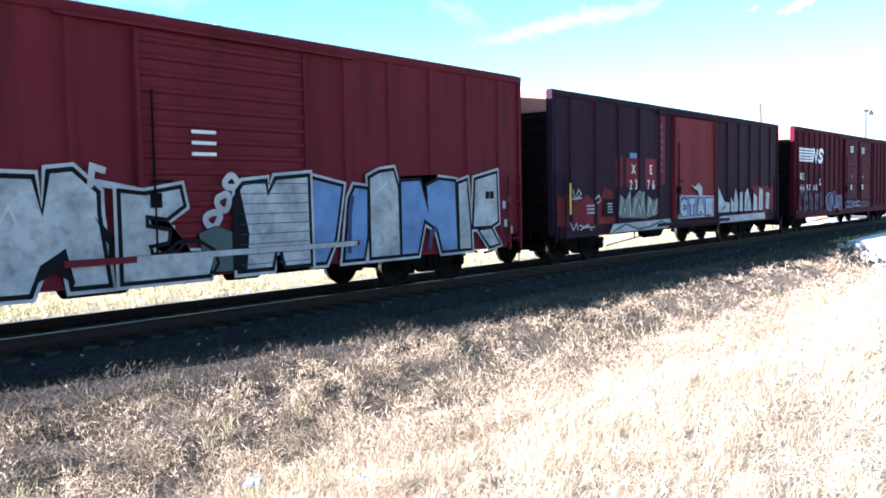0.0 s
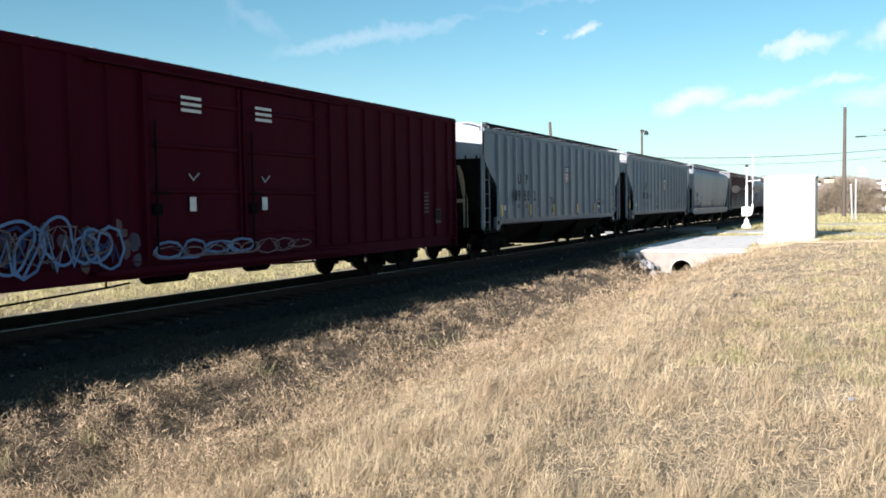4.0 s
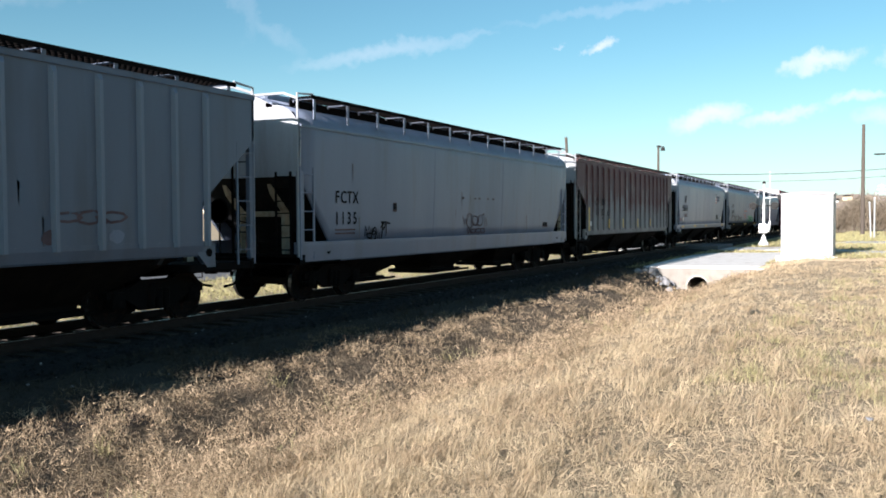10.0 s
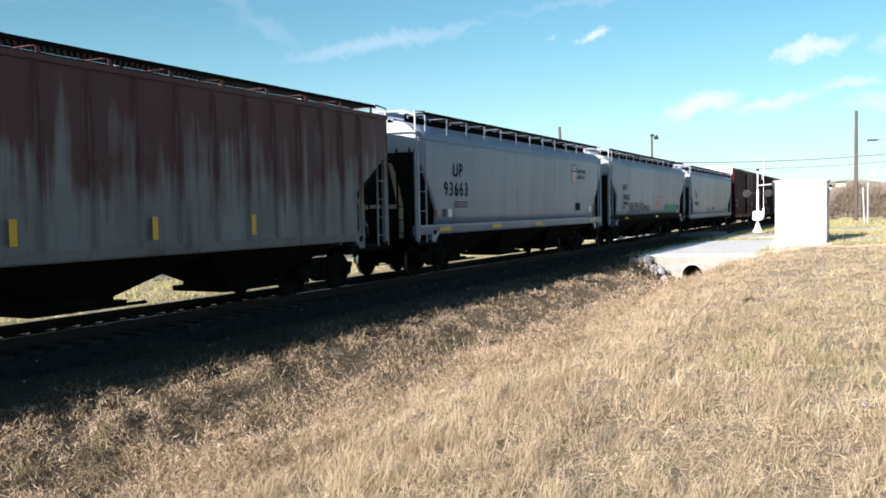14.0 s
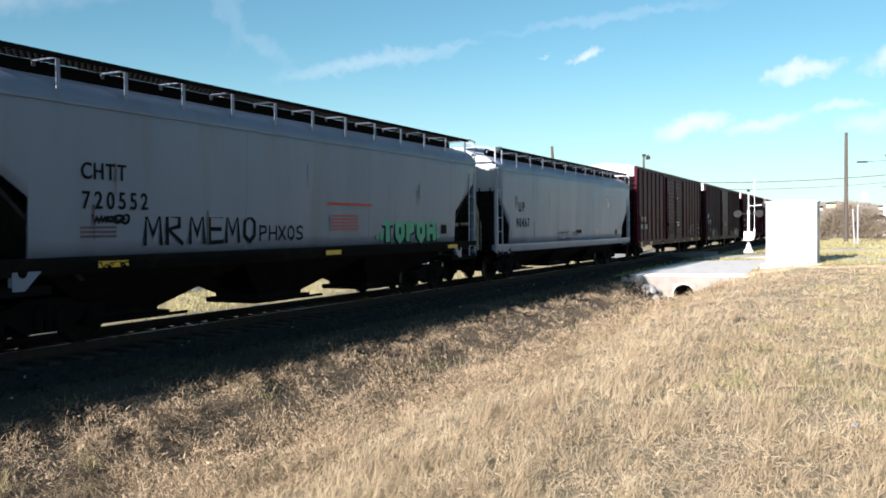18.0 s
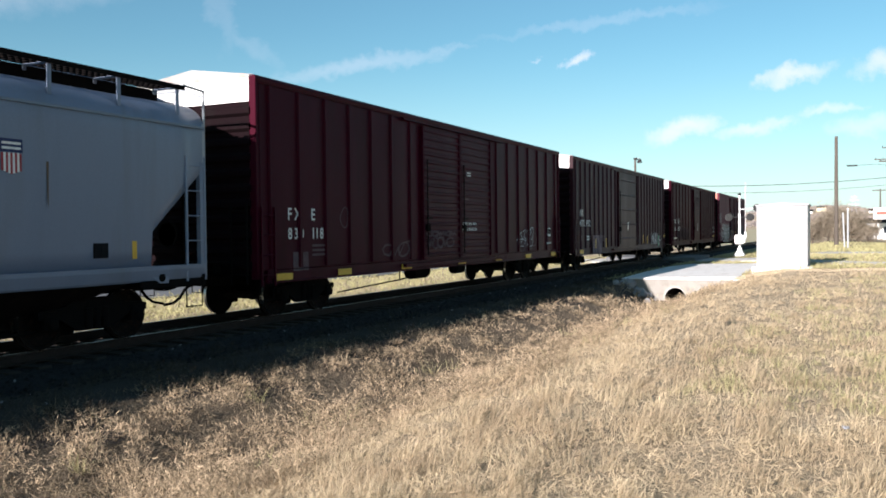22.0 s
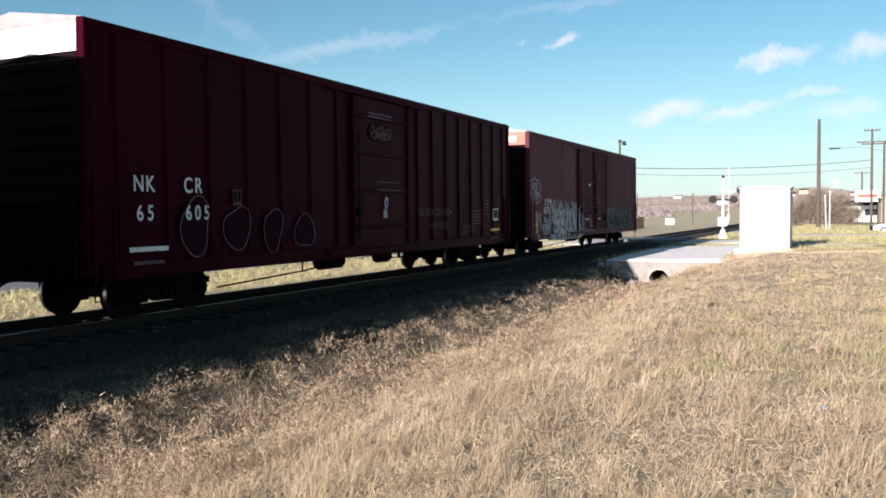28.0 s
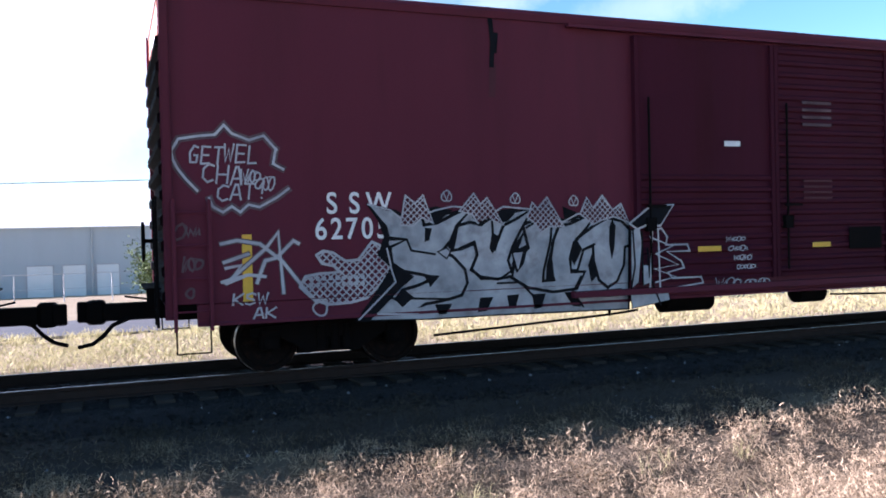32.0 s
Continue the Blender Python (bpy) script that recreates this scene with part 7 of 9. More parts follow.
scrawl(car1, yp - 0.004, M_DARKBLUE, 0.10, [(2.95, 0.85), (2.98, 1.5), (3.05, 1.8)], [(5.1, 0.8), (5.15, 1.1), (5.3, 1.15)])
scrawl(car1, yp - 0.005, M_SPRAYWHITE, 0.05, [(-3.0, 1.3), (-2.75, 1.75), (-2.6, 1.4)], [(-2.2, 1.8), (-2.0, 1.9)], [(3.7, 1.9), (3.95, 2.05)])
for z in np.arange(0.78, 2.05, 0.155):
    panel(car1, yd - 0.006, 0.64, 2.0, z, z + 0.012, M_SHIELDB, "paint_line")
panel(car1, -1.726, -1.1, 3.1, 0.95, 1.035, M_SILVER)
bars(car1, D, 0.05, 2.75, 3, 0.42, 0.05, M_WHITE, 3.2)
scrawl(car1, D - 0.006, M_SPRAYWHITE, 0.10, ring(0.35, 1.75, 0.2, 0.25, 1), ring(0.15, 1.5, 0.25, 0.2, 2), ring(0.5, 2.05, 0.2, 0.2, 3))
scrawl(car1, P - 0.014, M_SPRAYWHITE, 0.09, [(-1.7, 2.0), (-1.66, 2.25), (-1.5, 2.2)], [(-1.66, 2.05), (-1.1, 1.95)])
frame_box(car1, P - 0.03, 7.04, 1.78, 0.34, 0.22, M_SPRAYWHITE)
for x, z in ((7.55, 1.5), (7.75, 1.6), (7.6, 1.1), (7.8, 0.95)):
    panel(car1, P, x, x + 0.1, z, z + 0.16, M_SPRAYWHITE)

# car 2: red panels left bare of soot, white graffiti below
for a, b, z in ((-4.75, -4.35, 2.75), (-4.15, -3.25, 2.72), (-3.05, -2.35, 2.72)):
    panel(car2, F, a, b, 1.95, z, M_REDOLD)
panel(car2, F, -2.3, -1.8, 2.0, 3.95, M_REDOLD)
part("bare_paint", Mesh().add([(x, F, z) for x, z in ((-7.78, 1.0), (-7.78, 1.8), (-7.4, 1.72), (-7.0, 1.85), (-6.6, 1.6), (-6.2, 1.75), (-5.7, 1.5), (-5.3, 1.95), (-4.85, 1.8), (-4.8, 1.0))], [tuple(range(10))]), M_REDOLD, car2, "old red paint free of soot")
panel(car2, F, 5.2, 7.4, 1.0, 1.95, M_REDOLD)
write(car2, F - 0.006, 2.3, 0.26, M_WHITE, ("F", -4.55), ("X", -3.75), ("E", -2.7))
write(car2, F - 0.006, 1.88, 0.26, M_WHITE, ("2", -3.9), ("3", -3.6), ("7", -2.85), ("6", -2.55))
for i in range(7):
    panel(car2, F - 0.006, -2.12, -1.98, 2.35 + i * 0.21, 2.44 + i * 0.21, M_CHALK, "text_bar")
panel(car2, F - 0.006, -3.95, -3.55, 2.72, 2.86, M_PALEBLUE)
M_SAGE = mat("sage_spray_paint", (0.20, 0.23, 0.19), (0.10, 0.11, 0.10), 0.7, scale=2.5, amount=0.9, bump=0.03)
slab(car2, P - 0.012, M_SAGE, [(-4.68, 1.16), (-4.62, 1.74), (-4.34, 1.58), (-4.04, 1.83), (-3.98, 1.13)], [(-3.96, 1.13), (-3.89, 1.63), (-3.50, 1.85), (-3.25, 1.74), (-3.13, 1.09)], [(-3.10, 1.09), (-3.00, 1.68), (-2.69, 1.54), (-2.42, 1.60), (-2.40, 1.19)], edge=0.02, edge_paint=M_CHALK)
scrawl(car2, P - 0.017, M_SPRAYWHITE, 0.06, [(-4.63, 1.22), (-4.53, 1.69), (-4.37, 1.30), (-4.11, 1.77), (-4.03, 1.18)], [(-3.88, 1.18), (-3.74, 1.63), (-3.43, 1.27), (-3.25, 1.79)], [(-3.04, 1.15), (-2.89, 1.62), (-2.64, 1.17), (-2.45, 1.58)])
scrawl(car2, P - 0.018, M_BLACK, 0.03, [(-4.49, 1.30), (-4.39, 1.56), (-4.25, 1.26)], [(-3.77, 1.28), (-3.53, 1.61), (-3.35, 1.22)], [(-2.84, 1.26), (-2.75, 1.49)])
scrawl(car2, P - 0.014, M_SPRAYWHITE, 0.035, [(-7.01, 1.88), (-6.88, 1.66), (-6.75, 1.89), (-6.62, 1.79), (-6.85, 1.64)], [(-7.05, 1.66), (-6.60, 1.68)], [(-5.91, 1.65), (-5.75, 1.74), (-5.67, 1.60), (-5.83, 1.54)], [(-7.12, 1.09), (-6.99, 0.91), (-6.85, 1.06), (-6.77, 0.91)], [(-6.71, 1.02), (-6.48, 0.96), (-5.97, 0.95)], [(-6.66, 0.90), (-6.29, 1.02), (-6.11, 0.86)])
panel(car2, P - 0.006, -7.14, -7.06, 1.29, 2.04, M_YELLOW, "reflector")
panel(car2, P - 0.006, -5.46, -4.86, 1.19, 1.64, M_BLACK, "data_panel")
bars(car2, P - 0.010, -5.16, 1.50, 4, 0.26, 0.03, M_SPRAYWHITE, 2.4)
bars(car2, F - 0.006, -6.02, 1.46, 3, 0.42, 0.045, M_SPRAYWHITE, 2.0)
slab(car2, P - 0.016, M_SPRAYWHITE, [(-5.2, 0.76), (-5.0, 0.98), (-1.6, 1.02), (-1.5, 0.85), (-1.8, 0.76)], edge=0.015)
scrawl(car2, P - 0.020, M_DULLGREEN, 0.05, [(-5.0, 0.8), (-4.3, 0.96), (-3.6, 0.8), (-2.9, 0.84), (-2.2, 0.97), (-1.7, 0.86)])
slab(car2, D - 0.006, M_PALEBLUE, [(-1.1, 1.02), (-1.05, 1.58), (-0.9, 1.66), (1.5, 1.62), (1.52, 1.04)], edge=0.03, edge_paint=M_SPRAYWHITE)
piece(car2, D - 0.018, [("C", -0.92, -0.6), ("T", -0.35, 0.0), ("A", 0.3, 0.65), ("E", 0.95, 1.35)], 1.14, 1.5, 0.17, M_SPRAYWHITE, border=0.03)
slab(car2, D - 0.012, M_SILVER, [(-0.2, 2.0), (0.1, 1.93), (0.35, 2.04), (0.6, 1.92), (0.65, 1.6), (0.45, 1.6), (0.3, 1.84), (0.1, 1.86)], edge=0.01, edge_paint=M_SPRAYWHITE)
slab(car2, P - 0.016, M_SPRAYWHITE, [(2.0, 1.1), (2.0, 1.92), (2.5, 1.45), (2.95, 1.4), (2.95, 1.1)], [(3.1, 1.1), (3.05, 1.6), (3.3, 1.4), (3.5, 1.9), (3.75, 1.4), (3.7, 1.1)], [(3.85, 1.1), (3.88, 1.7), (4.12, 1.78), (4.15, 1.1)], [(4.3, 1.1), (4.35, 1.72), (4.6, 1.88), (4.85, 1.5), (5.0, 1.1)], [(5.15, 1.1), (5.2, 1.7), (5.5, 1.6), (5.55, 1.1)], [(5.7, 1.1), (5.75, 1.9), (6.1, 1.84), (6.1, 1.1)], [(6.4, 1.15), (6.45, 1.74), (6.8, 1.7), (6.75, 1.1)], edge=0.03)
scrawl(car2, P - 0.02, M_BLACK, 0.045, [(2.3, 1.2), (2.6, 1.3)], [(3.3, 1.2), (3.45, 1.6)], [(4.5, 1.2), (4.65, 1.55)], [(5.9, 1.2), (5.9, 1.6)])
panel(car2, P - 0.003, 5.2, 7.2, 1.1, 1.85, M_REDOLD)
slab(car2, P - 0.016, M_SPRAYWHITE, [(2.1, 0.76), (2.15, 0.98), (6.3, 1.0), (6.4, 0.78)], edge=0.012)

# car 3: stripes and block mark, numbers, door stencils, faded grey overspray
for i in range(5):
    panel(car3, P - 0.004, -8.95, -7.25 + 0.06 * i, 2.93 + i * 0.115, 3.0 + i * 0.115, M_WHITE, "logo_stripe")
for k, path in enumerate(([(-7.22, 2.97), (-7.02, 3.43), (-6.78, 2.97), (-6.58, 3.43)], [(-5.78, 3.33), (-5.9, 3.43), (-6.2, 3.43), (-6.3, 3.31), (-6.22, 3.21), (-5.98, 3.17), (-5.92, 3.08), (-6.02, 2.97), (-6.36, 2.97), (-6.44, 3.05)])):
    part("logo_block", ribbon_path(Mesh(), path, 0.15, P - 0.006), M_WHITE, car3, "white slanted block mark")
write(car3, P - 0.004, 2.2, 0.27, M_WHITE, ("N", -8.72), ("S", -8.42))
write(car3, P - 0.004, 1.76, 0.25, M_WHITE, ("4", -8.72), ("6", -8.42), ("9", -7.9), ("7", -7.6), ("6", -6.98), ("6", -6.68))
M_MIST = mat("pale_blue_overspray", (0.075, 0.085, 0.125), (0.05, 0.03, 0.045), 0.8, scale=3.0, amount=0.95, bump=0.02)
r = random.Random(31)
for i in range(9):
    x0 = -8.92 + i * 0.735
    for k in range(9 if i < 4 else 5):
        z = r.uniform(0.95, 1.72 if i < 4 else 1.6)
        blob(car3, F - 0.002 - 0.0004 * k, x0 + r.uniform(0.0, 0.55), z, r.uniform(0.1, 0.3), r.uniform(0.12, 0.34), M_MIST if i < 4 or k < 2 else M_GHOST, seed=i * 20 + k, label="patch of faded overspray")
    if i < 4:
        panel(car3, P - 0.003, x0 + 0.62, x0 + 0.72, 0.98, 1.66, M_MIST)
scrawl(car3, D - 0.004, M_PALEBLUE, 0.045, ring(-5.0, 1.3, 0.8, 0.7, 2), ring(-4.2, 1.35, 0.6, 0.65, 5), ring(-3.5, 1.25, 0.5, 0.55, 7), loopy(-2.3, 0.2, 1.1, 0.16, 4), loopy(-5.4, -3.0, 1.2, 0.3, 5))
scrawl(car3, D - 0.006, M_CHALK, 0.025, loopy(-5.4, -3.2, 1.3, 0.28, 5, 2), loopy(-2.2, 2.0, 1.05, 0.12, 8))
for x in (-1.35, 0.65):
    bars(car3, D, x, 3.7, 3, 0.5, 0.055, M_WHITE)
    panel(car3, D, x - 0.1, x + 0.06, 1.75, 2.0, M_WHITE, "paper_card")
    scrawl(car3, D, M_SPRAYWHITE, 0.03, [(x - 0.1, 2.4), (x, 2.3), (x + 0.15, 2.42)])
frame_box(car3, P - 0.004, -6.15, 2.1, 0.2, 0.25, M_WHITE)
scrawl(car3, P - 0.006, M_DARKBLUE, 0.05, loopy(-5.4, -4.2, 1.3, 0.22, 4), loopy(-3.9, -3.0, 1.15, 0.16, 3))
scrawl(car3, P - 0.008, M_CHALK, 0.018, loopy(-5.3, -4.3, 1.25, 0.25, 3, 1), [(-3.8, 1.5), (-3.4, 1.0), (-3.2, 1.3)])
frame_box(car3, P - 0.004, 8.3, 1.5, 0.3, 0.4, M_GHOST)
bars(car3, P - 0.004, 7.6, 2.1, 6, 0.25, 0.05, M_GHOST)
for e, x in ((-1, -9.54),):
    for i, ch in enumerate("NS 469766"):
        if ch == " ":
            continue
        v, f = glyph(ch)
        me = bpy.data.meshes.new("letter")
        me.from_pydata([(p[1] - 0.01, -p[0] * 0.18, p[2] * 0.22) for p in v], [], f)
        me.materials.append(M_WHITE)
        part("letter", me, M_WHITE, car3, "painted lettering", at=(x - 0.004, 0.35 - i * 0.19, 3.93))

# hoppers: reporting marks, emblems, reflectors and scribbles
write(car4, -1.676, 2.48, 0.36, M_BLACK, ("U", -5.36), ("P", -4.66))
write(car4, -1.676, 1.92, 0.36, M_BLACK, ("8", -5.68), ("9", -5.38), ("5", -4.8), ("0", -4.5), ("2", -3.86))
shield(car4, -1.68, -0.2, 2.93, 0.44, 0.62)
write(car5, -1.676, 2.5, 0.36, M_BLACK, ("U", -5.0), ("P", -4.55))
write(car5, -1.676, 1.98, 0.36, M_BLACK, ("8", -5.3), ("9", -4.98), ("8", -4.5), ("0", -4.2), ("4", -3.6))
shield(car5, -1.68, 0.06, 2.82, 0.5, 0.66)
for c, xs in ((car4, (-4.25, -1.75, 1.2, 3.7, -6.9)), (car7, (-4.15, -1.9, 0.7, 3.2))):
    for x in xs:
        panel(c, -1.676, x - 0.06, x + 0.06, 1.4, 1.78, M_YELLOW, "reflector")
panel(car7, -1.676, -7.02, -6.88, 1.3, 2.25, M_YELLOW, "reflector")
panel(car5, -1.676, -8.2, -8.1, 1.5, 1.9, M_YELLOW, "reflector")
for c in (car4, car5):
    for i, x in enumerate((-3.3, -1.6, 1.6, 3.9, 5.1)):
        blob(c, F - 0.001 * i, x, 1.55, 0.3, 0.22, M_GHOST if i % 2 else M_GREY2, seed=i + 3)
    bars(c, F, -5.3, 1.75, 2, 0.4, 0.04, M_GHOST)
    bars(c, F, -4.55, 1.75, 2, 0.4, 0.04, M_GHOST)
    panel(c, F, -6.55, -6.4, 1.6, 1.75, M_WHITE, "notice_card")
    scrawl(c, F - 0.003, M_GHOST, 0.04, loopy(-2.2, -1.3, 1.9, 0.12, 3), loopy(4.0, 5.2, 1.85, 0.1, 3))
frame_box(car4, F - 0.002, 4.60, 1.75, 0.40, 0.26, M_WHITE)
panel(car4, F - 0.002, 4.47, 4.67, 1.42, 1.50, M_GHOST, "notice_card")
M_RUSTEND = mat("orange_rust_primer", (0.20, 0.10, 0.04), (0.13, 0.07, 0.035), 0.8, scale=3.0)
part("rust_plate", Mesh().box(6.42, 6.57, -1.615, -1.60, 1.45, 1.89), M_RUSTEND, car4, "orange rust on the end post")
part("cross_brace", Mesh().box(8.02, 8.10, -1.5, 0.3, 1.43, 1.57, 0.01), M_RUSTEND, car4, "rust-orange cross brace")
panel(car4, F, 6.95, 7.1, 1.5, 1.75, M_GREENSPRAY, "notice_card")


def on(y_top, z):
    """Plane just proud of a smooth hopper's bulging side at height z."""
    u = (z - 1.33) / 2.88
    return -(1.6 - 0.10 * (1 - u) ** 2) - 0.012


write(car6, on(0, 2.3), 2.17, 0.28, M_BLACK, *word("FCTX", -6.85, 0.24))
write(car6, on(0, 1.85), 1.7, 0.28, M_BLACK, *word("1135", -6.85, 0.24))
bars(car6, on(0, 1.5), -6.5, 1.55, 2, 0.8, 0.04, M_GHOST)
scrawl(car6, on(0, 1.6), M_BLACK, 0.042, loopy(-5.75, -5.2, 1.52, 0.13, 3), loopy(-5.6, -5.0, 1.42, 0.1, 3, 1), [(-4.95, 1.35), (-4.85, 1.95)], [(-4.75, 1.4), (-4.7, 2.0)], [(-5.05, 1.9), (-4.85, 1.55), (-4.6, 1.95)], [(-4.95, 1.75), (-4.55, 1.7)], [(-5.0, 1.6), (-4.6, 1.85)])
scrawl(car6, on(0, 1.8), M_GHOST, 0.04, loopy(-0.6, 1.2, 1.75, 0.2, 5), loopy(-0.3, 1.0, 1.45, 0.06, 4))
for i, x in enumerate((-0.6, 0.2, 0.5, 1.1, 1.5)):
    panel(car6, on(0, 2.5), x, x + 0.12, 2.38, 2.43, M_GHOST, "text_bar")
frame_box(car6, on(0, 2.05), -4.35, 2.1, 0.18, 0.22, M_GHOST)
frame_box(car6, on(0, 1.5), 6.2, 1.6, 0.5, 0.2, M_GHOST)
write(car7, -1.676, 2.36, 0.29, M_BLACK, ("C", -6.02), ("T", -5.77), ("R", -5.18), ("N", -4.92))
write(car7, -1.676, 1.92, 0.29, M_BLACK, ("1", -6.0), ("0", -5.75), ("0", -5.2), ("3", -4.95), ("6", -4.35), ("1", -4.1))
panel(car7, F, -6.6, -6.35, 1.5, 1.68, M_WHITE, "notice_card")
scrawl(car7, F - 0.003, M_BLACK, 0.03, loopy(-5.0, -4.7, 1.9, 0.12, 2))
write(car8, on(0, 2.9), 2.76, 0.4, M_BLACK, ("U", -6.02), ("P", -5.66))
write(car8, on(0, 2.4), 2.22, 0.4, M_BLACK, *word("93663", -6.6, 0.33))
shield(car8, on(0, 3.1), 4.6, 3.16, 0.6, 0.72)
write(car8, on(0, 3.3), 3.2, 0.16, M_SHIELDB, *word("BUILDING", 5.1, 0.125))
write(car8, on(0, 3.1), 2.97, 0.16, M_SHIELDB, *word("AMERICA", 5.1, 0.14))
bars(car8, on(0, 1.8), -5.6, 2.02, 3, 0.9, 0.035, M_GHOST)
for x, w, mt in ((-7.15, 0.14, M_SHIELDR), (-6.65, 0.26, M_GHOST), (-6.3, 0.24, M_WHITE)):
    panel(car8, on(0, 1.7), x - w / 2, x + w / 2, 1.62, 1.84, mt, "notice_card")
for x in (-6.8, -3.2, 0.5, 6.9):
    panel(car8, -1.63, x - 0.35, x + 0.35, 1.24, 1.34, M_YELLOW, "reflector")
frame_box(car8, on(0, 1.9), 5.2, 1.87, 0.55, 0.3, M_BLACK)
panel(car8, on(0, 1.8), 6.65, 6.95, 1.66, 1.88, M_WHITE, "notice_card")
write(car9, on(0, 2.75), 2.62, 0.26, M_BLACK, *word("CHTT", -6.05, 0.23))
write(car9, on(0, 2.3), 2.16, 0.28, M_BLACK, *word("720552", -6.05, 0.235))
scrawl(car9, on(0, 1.8), M_BLACK, 0.075, *[[(x0 + 0.36 * u, 1.58 + 0.5 * v) for u, v in s] for ch, x0 in (("M", -4.85), ("R", -4.35), ("M", -3.8), ("E", -3.3), ("M", -2.85), ("O", -2.35)) for s in STROKES[ch]])
scrawl(car9, on(0, 1.7), M_BLACK, 0.045, *[[(x0 + 0.22 * u, 1.6 + 0.28 * v) for u, v in s] for ch, x0 in (("P", -1.85), ("H", -1.55), ("X", -1.25), ("O", -0.95), ("S", -0.65)) for s in STROKES.get(ch, [[(0, 0), (1, 1)], [(0, 1), (1, 0)]])])
scrawl(car9, on(0, 2.0), M_BLACK, 0.045, loopy(-5.95, -5.2, 2.0, 0.06, 5))
bars(car9, on(0, 1.75), -5.8, 1.85, 3, 0.7, 0.035, M_GHOST)
scrawl(car9, -1.632, M_UNDER, 0.022, loopy(-6.4, -4.2, 1.27, 0.05, 9), loopy(-3.9, -1.2, 1.26, 0.045, 11))
piece(car9, on(0, 1.75), [("T", 2.95, 3.35), ("O", 3.6, 3.95), ("P", 4.2, 4.5), ("O", 4.75, 5.1), ("H", 5.35, 5.7)], 1.52, 1.98, 0.19, M_GREENSPRAY, border=0.055)
scrawl(car9, on(0, 1.7), M_GREENSPRAY, 0.08, ring(2.85, 1.62, 0.12, 0.12), ring(5.95, 1.62, 0.12, 0.12), ring(2.65, 1.6, 0.06, 0.06))
bars(car9, on(0, 2.4), 1.4, 2.35, 1, 1.9, 0.06, M_REDLINE)
bars(car9, on(0, 2.1), 1.2, 2.1, 5, 1.1, 0.03, M_REDLINE, 2.6)
frame_box(car9, on(0, 1.8), 6.3, 1.78, 0.34, 0.26, M_BLACK)
for x in (6.7, 0.6, -5.6):
    panel(car9, -1.63, x - 0.3, x + 0.3, 1.24, 1.34, M_YELLOW, "reflector")
write(car10, on(0, 2.5), 2.36, 0.34, M_BLACK, ("U", -6.45), ("P", -6.1))
write(car10, on(0, 2.0), 1.83, 0.32, M_BLACK, *word("90467", -6.65, 0.27))
M_RUN = mat("brown_rust_run", (0.10, 0.075, 0.055), (0.15, 0.14, 0.13), 0.8, scale=3.0, streak=1, amount=0.8)
M_ORANGERUN = mat("orange_rust_run", (0.22, 0.125, 0.045), (0.18, 0.15, 0.12), 0.8, scale=3.0, streak=1, amount=0.8)
streaks(car10, on(0, 2.6), M_RUN, (-6.86, 2.98, 2.42, 0.12), (-6.72, 2.92, 2.5, 0.1), (-3.4, 3.0, 2.0, 0.04), (2.2, 3.3, 2.6, 0.05), (5.2, 3.2, 2.2, 0.06))
streaks(car10, on(0, 1.6), M_ORANGERUN, (-7.13, 2.19, 1.39, 0.16), (-4.91, 1.74, 1.34, 0.14), (-2.52, 1.58, 1.34, 0.10))
for c, seed in ((car6, 1), (car8, 2), (car9, 3), (car10, 4), (car4, 5), (car5, 6)):
    r = random.Random(seed)
    for k in range(8):
        z = r.uniform(1.7, 3.5)
        x = r.uniform(-6.3, 6.3)
        streaks(c, (on(0, z) if c not in (car4, car5) else F) + 0.004, M_RUN if k % 3 else M_GHOST, (x, z, z - r.uniform(0.25, 0.7), r.uniform(0.02, 0.05)))
shield(car10, on(0, 2.9), 4.6, 2.92, 0.36, 0.5)
scrawl(car10, on(0, 1.6), M_BLACK, 0.03, [(-2.33, 1.35), (-2.20, 1.74), (-2.09, 1.35), (-1.96, 1.75), (-1.82, 1.81), (-1.87, 1.36)], [(-1.81, 1.33), (-1.65, 1.84), (-1.44, 1.85), (-1.40, 1.71), (-1.63, 1.62), (-1.43, 1.33)], [(-1.30, 1.34), (-1.22, 1.75), (-1.07, 1.78), (-0.94, 1.68), (-1.01, 1.39), (-1.19, 1.33)], [(-1.11, 1.80), (-0.75, 1.91), (-0.47, 1.87), (-0.36, 1.74)], [(-2.29, 1.57), (-0.89, 1.62)], [(-0.55, 1.71), (0.28, 1.71)], [(-0.55, 1.60), (0.10, 1.59)], [(-0.55, 1.50), (0.22, 1.49)], [(-2.35, 1.31), (-0.74, 1.34)])
blob(car10, on(0, 1.6) + 0.004, -1.61, 1.54, 0.9, 0.4, M_GREY2, seed=12, label="smudge of dull overpaint")
frame_box(car10, on(0, 1.7), 0.35, 1.62, 0.8, 0.16, M_GHOST)
frame_box(car10, on(0, 1.6), 6.2, 1.55, 0.3, 0.24, M_BLACK)
for x, z in ((3.1, 1.6), (6.9, 1.6)):
    panel(car10, on(0, 1.6), x - 0.05, x + 0.05, z - 0.2, z + 0.12, M_YELLOW, "reflector")

# car 11
write(car11, F, 2.08, 0.26, M_WHITE, ("F", -8.35), ("X", -8.08), ("E", -7.5))
write(car11, F, 1.68, 0.24, M_WHITE, ("8", -8.35), ("3", -8.14), ("0", -7.93), ("1", -7.5), ("1", -7.36), ("8", -7.18))
bars(car11, F, -7.3, 1.5, 3, 0.5, 0.05, M_GHOST)
panel(car11, F, -8.25, -7.7, 1.0, 1.4, M_GHOST)
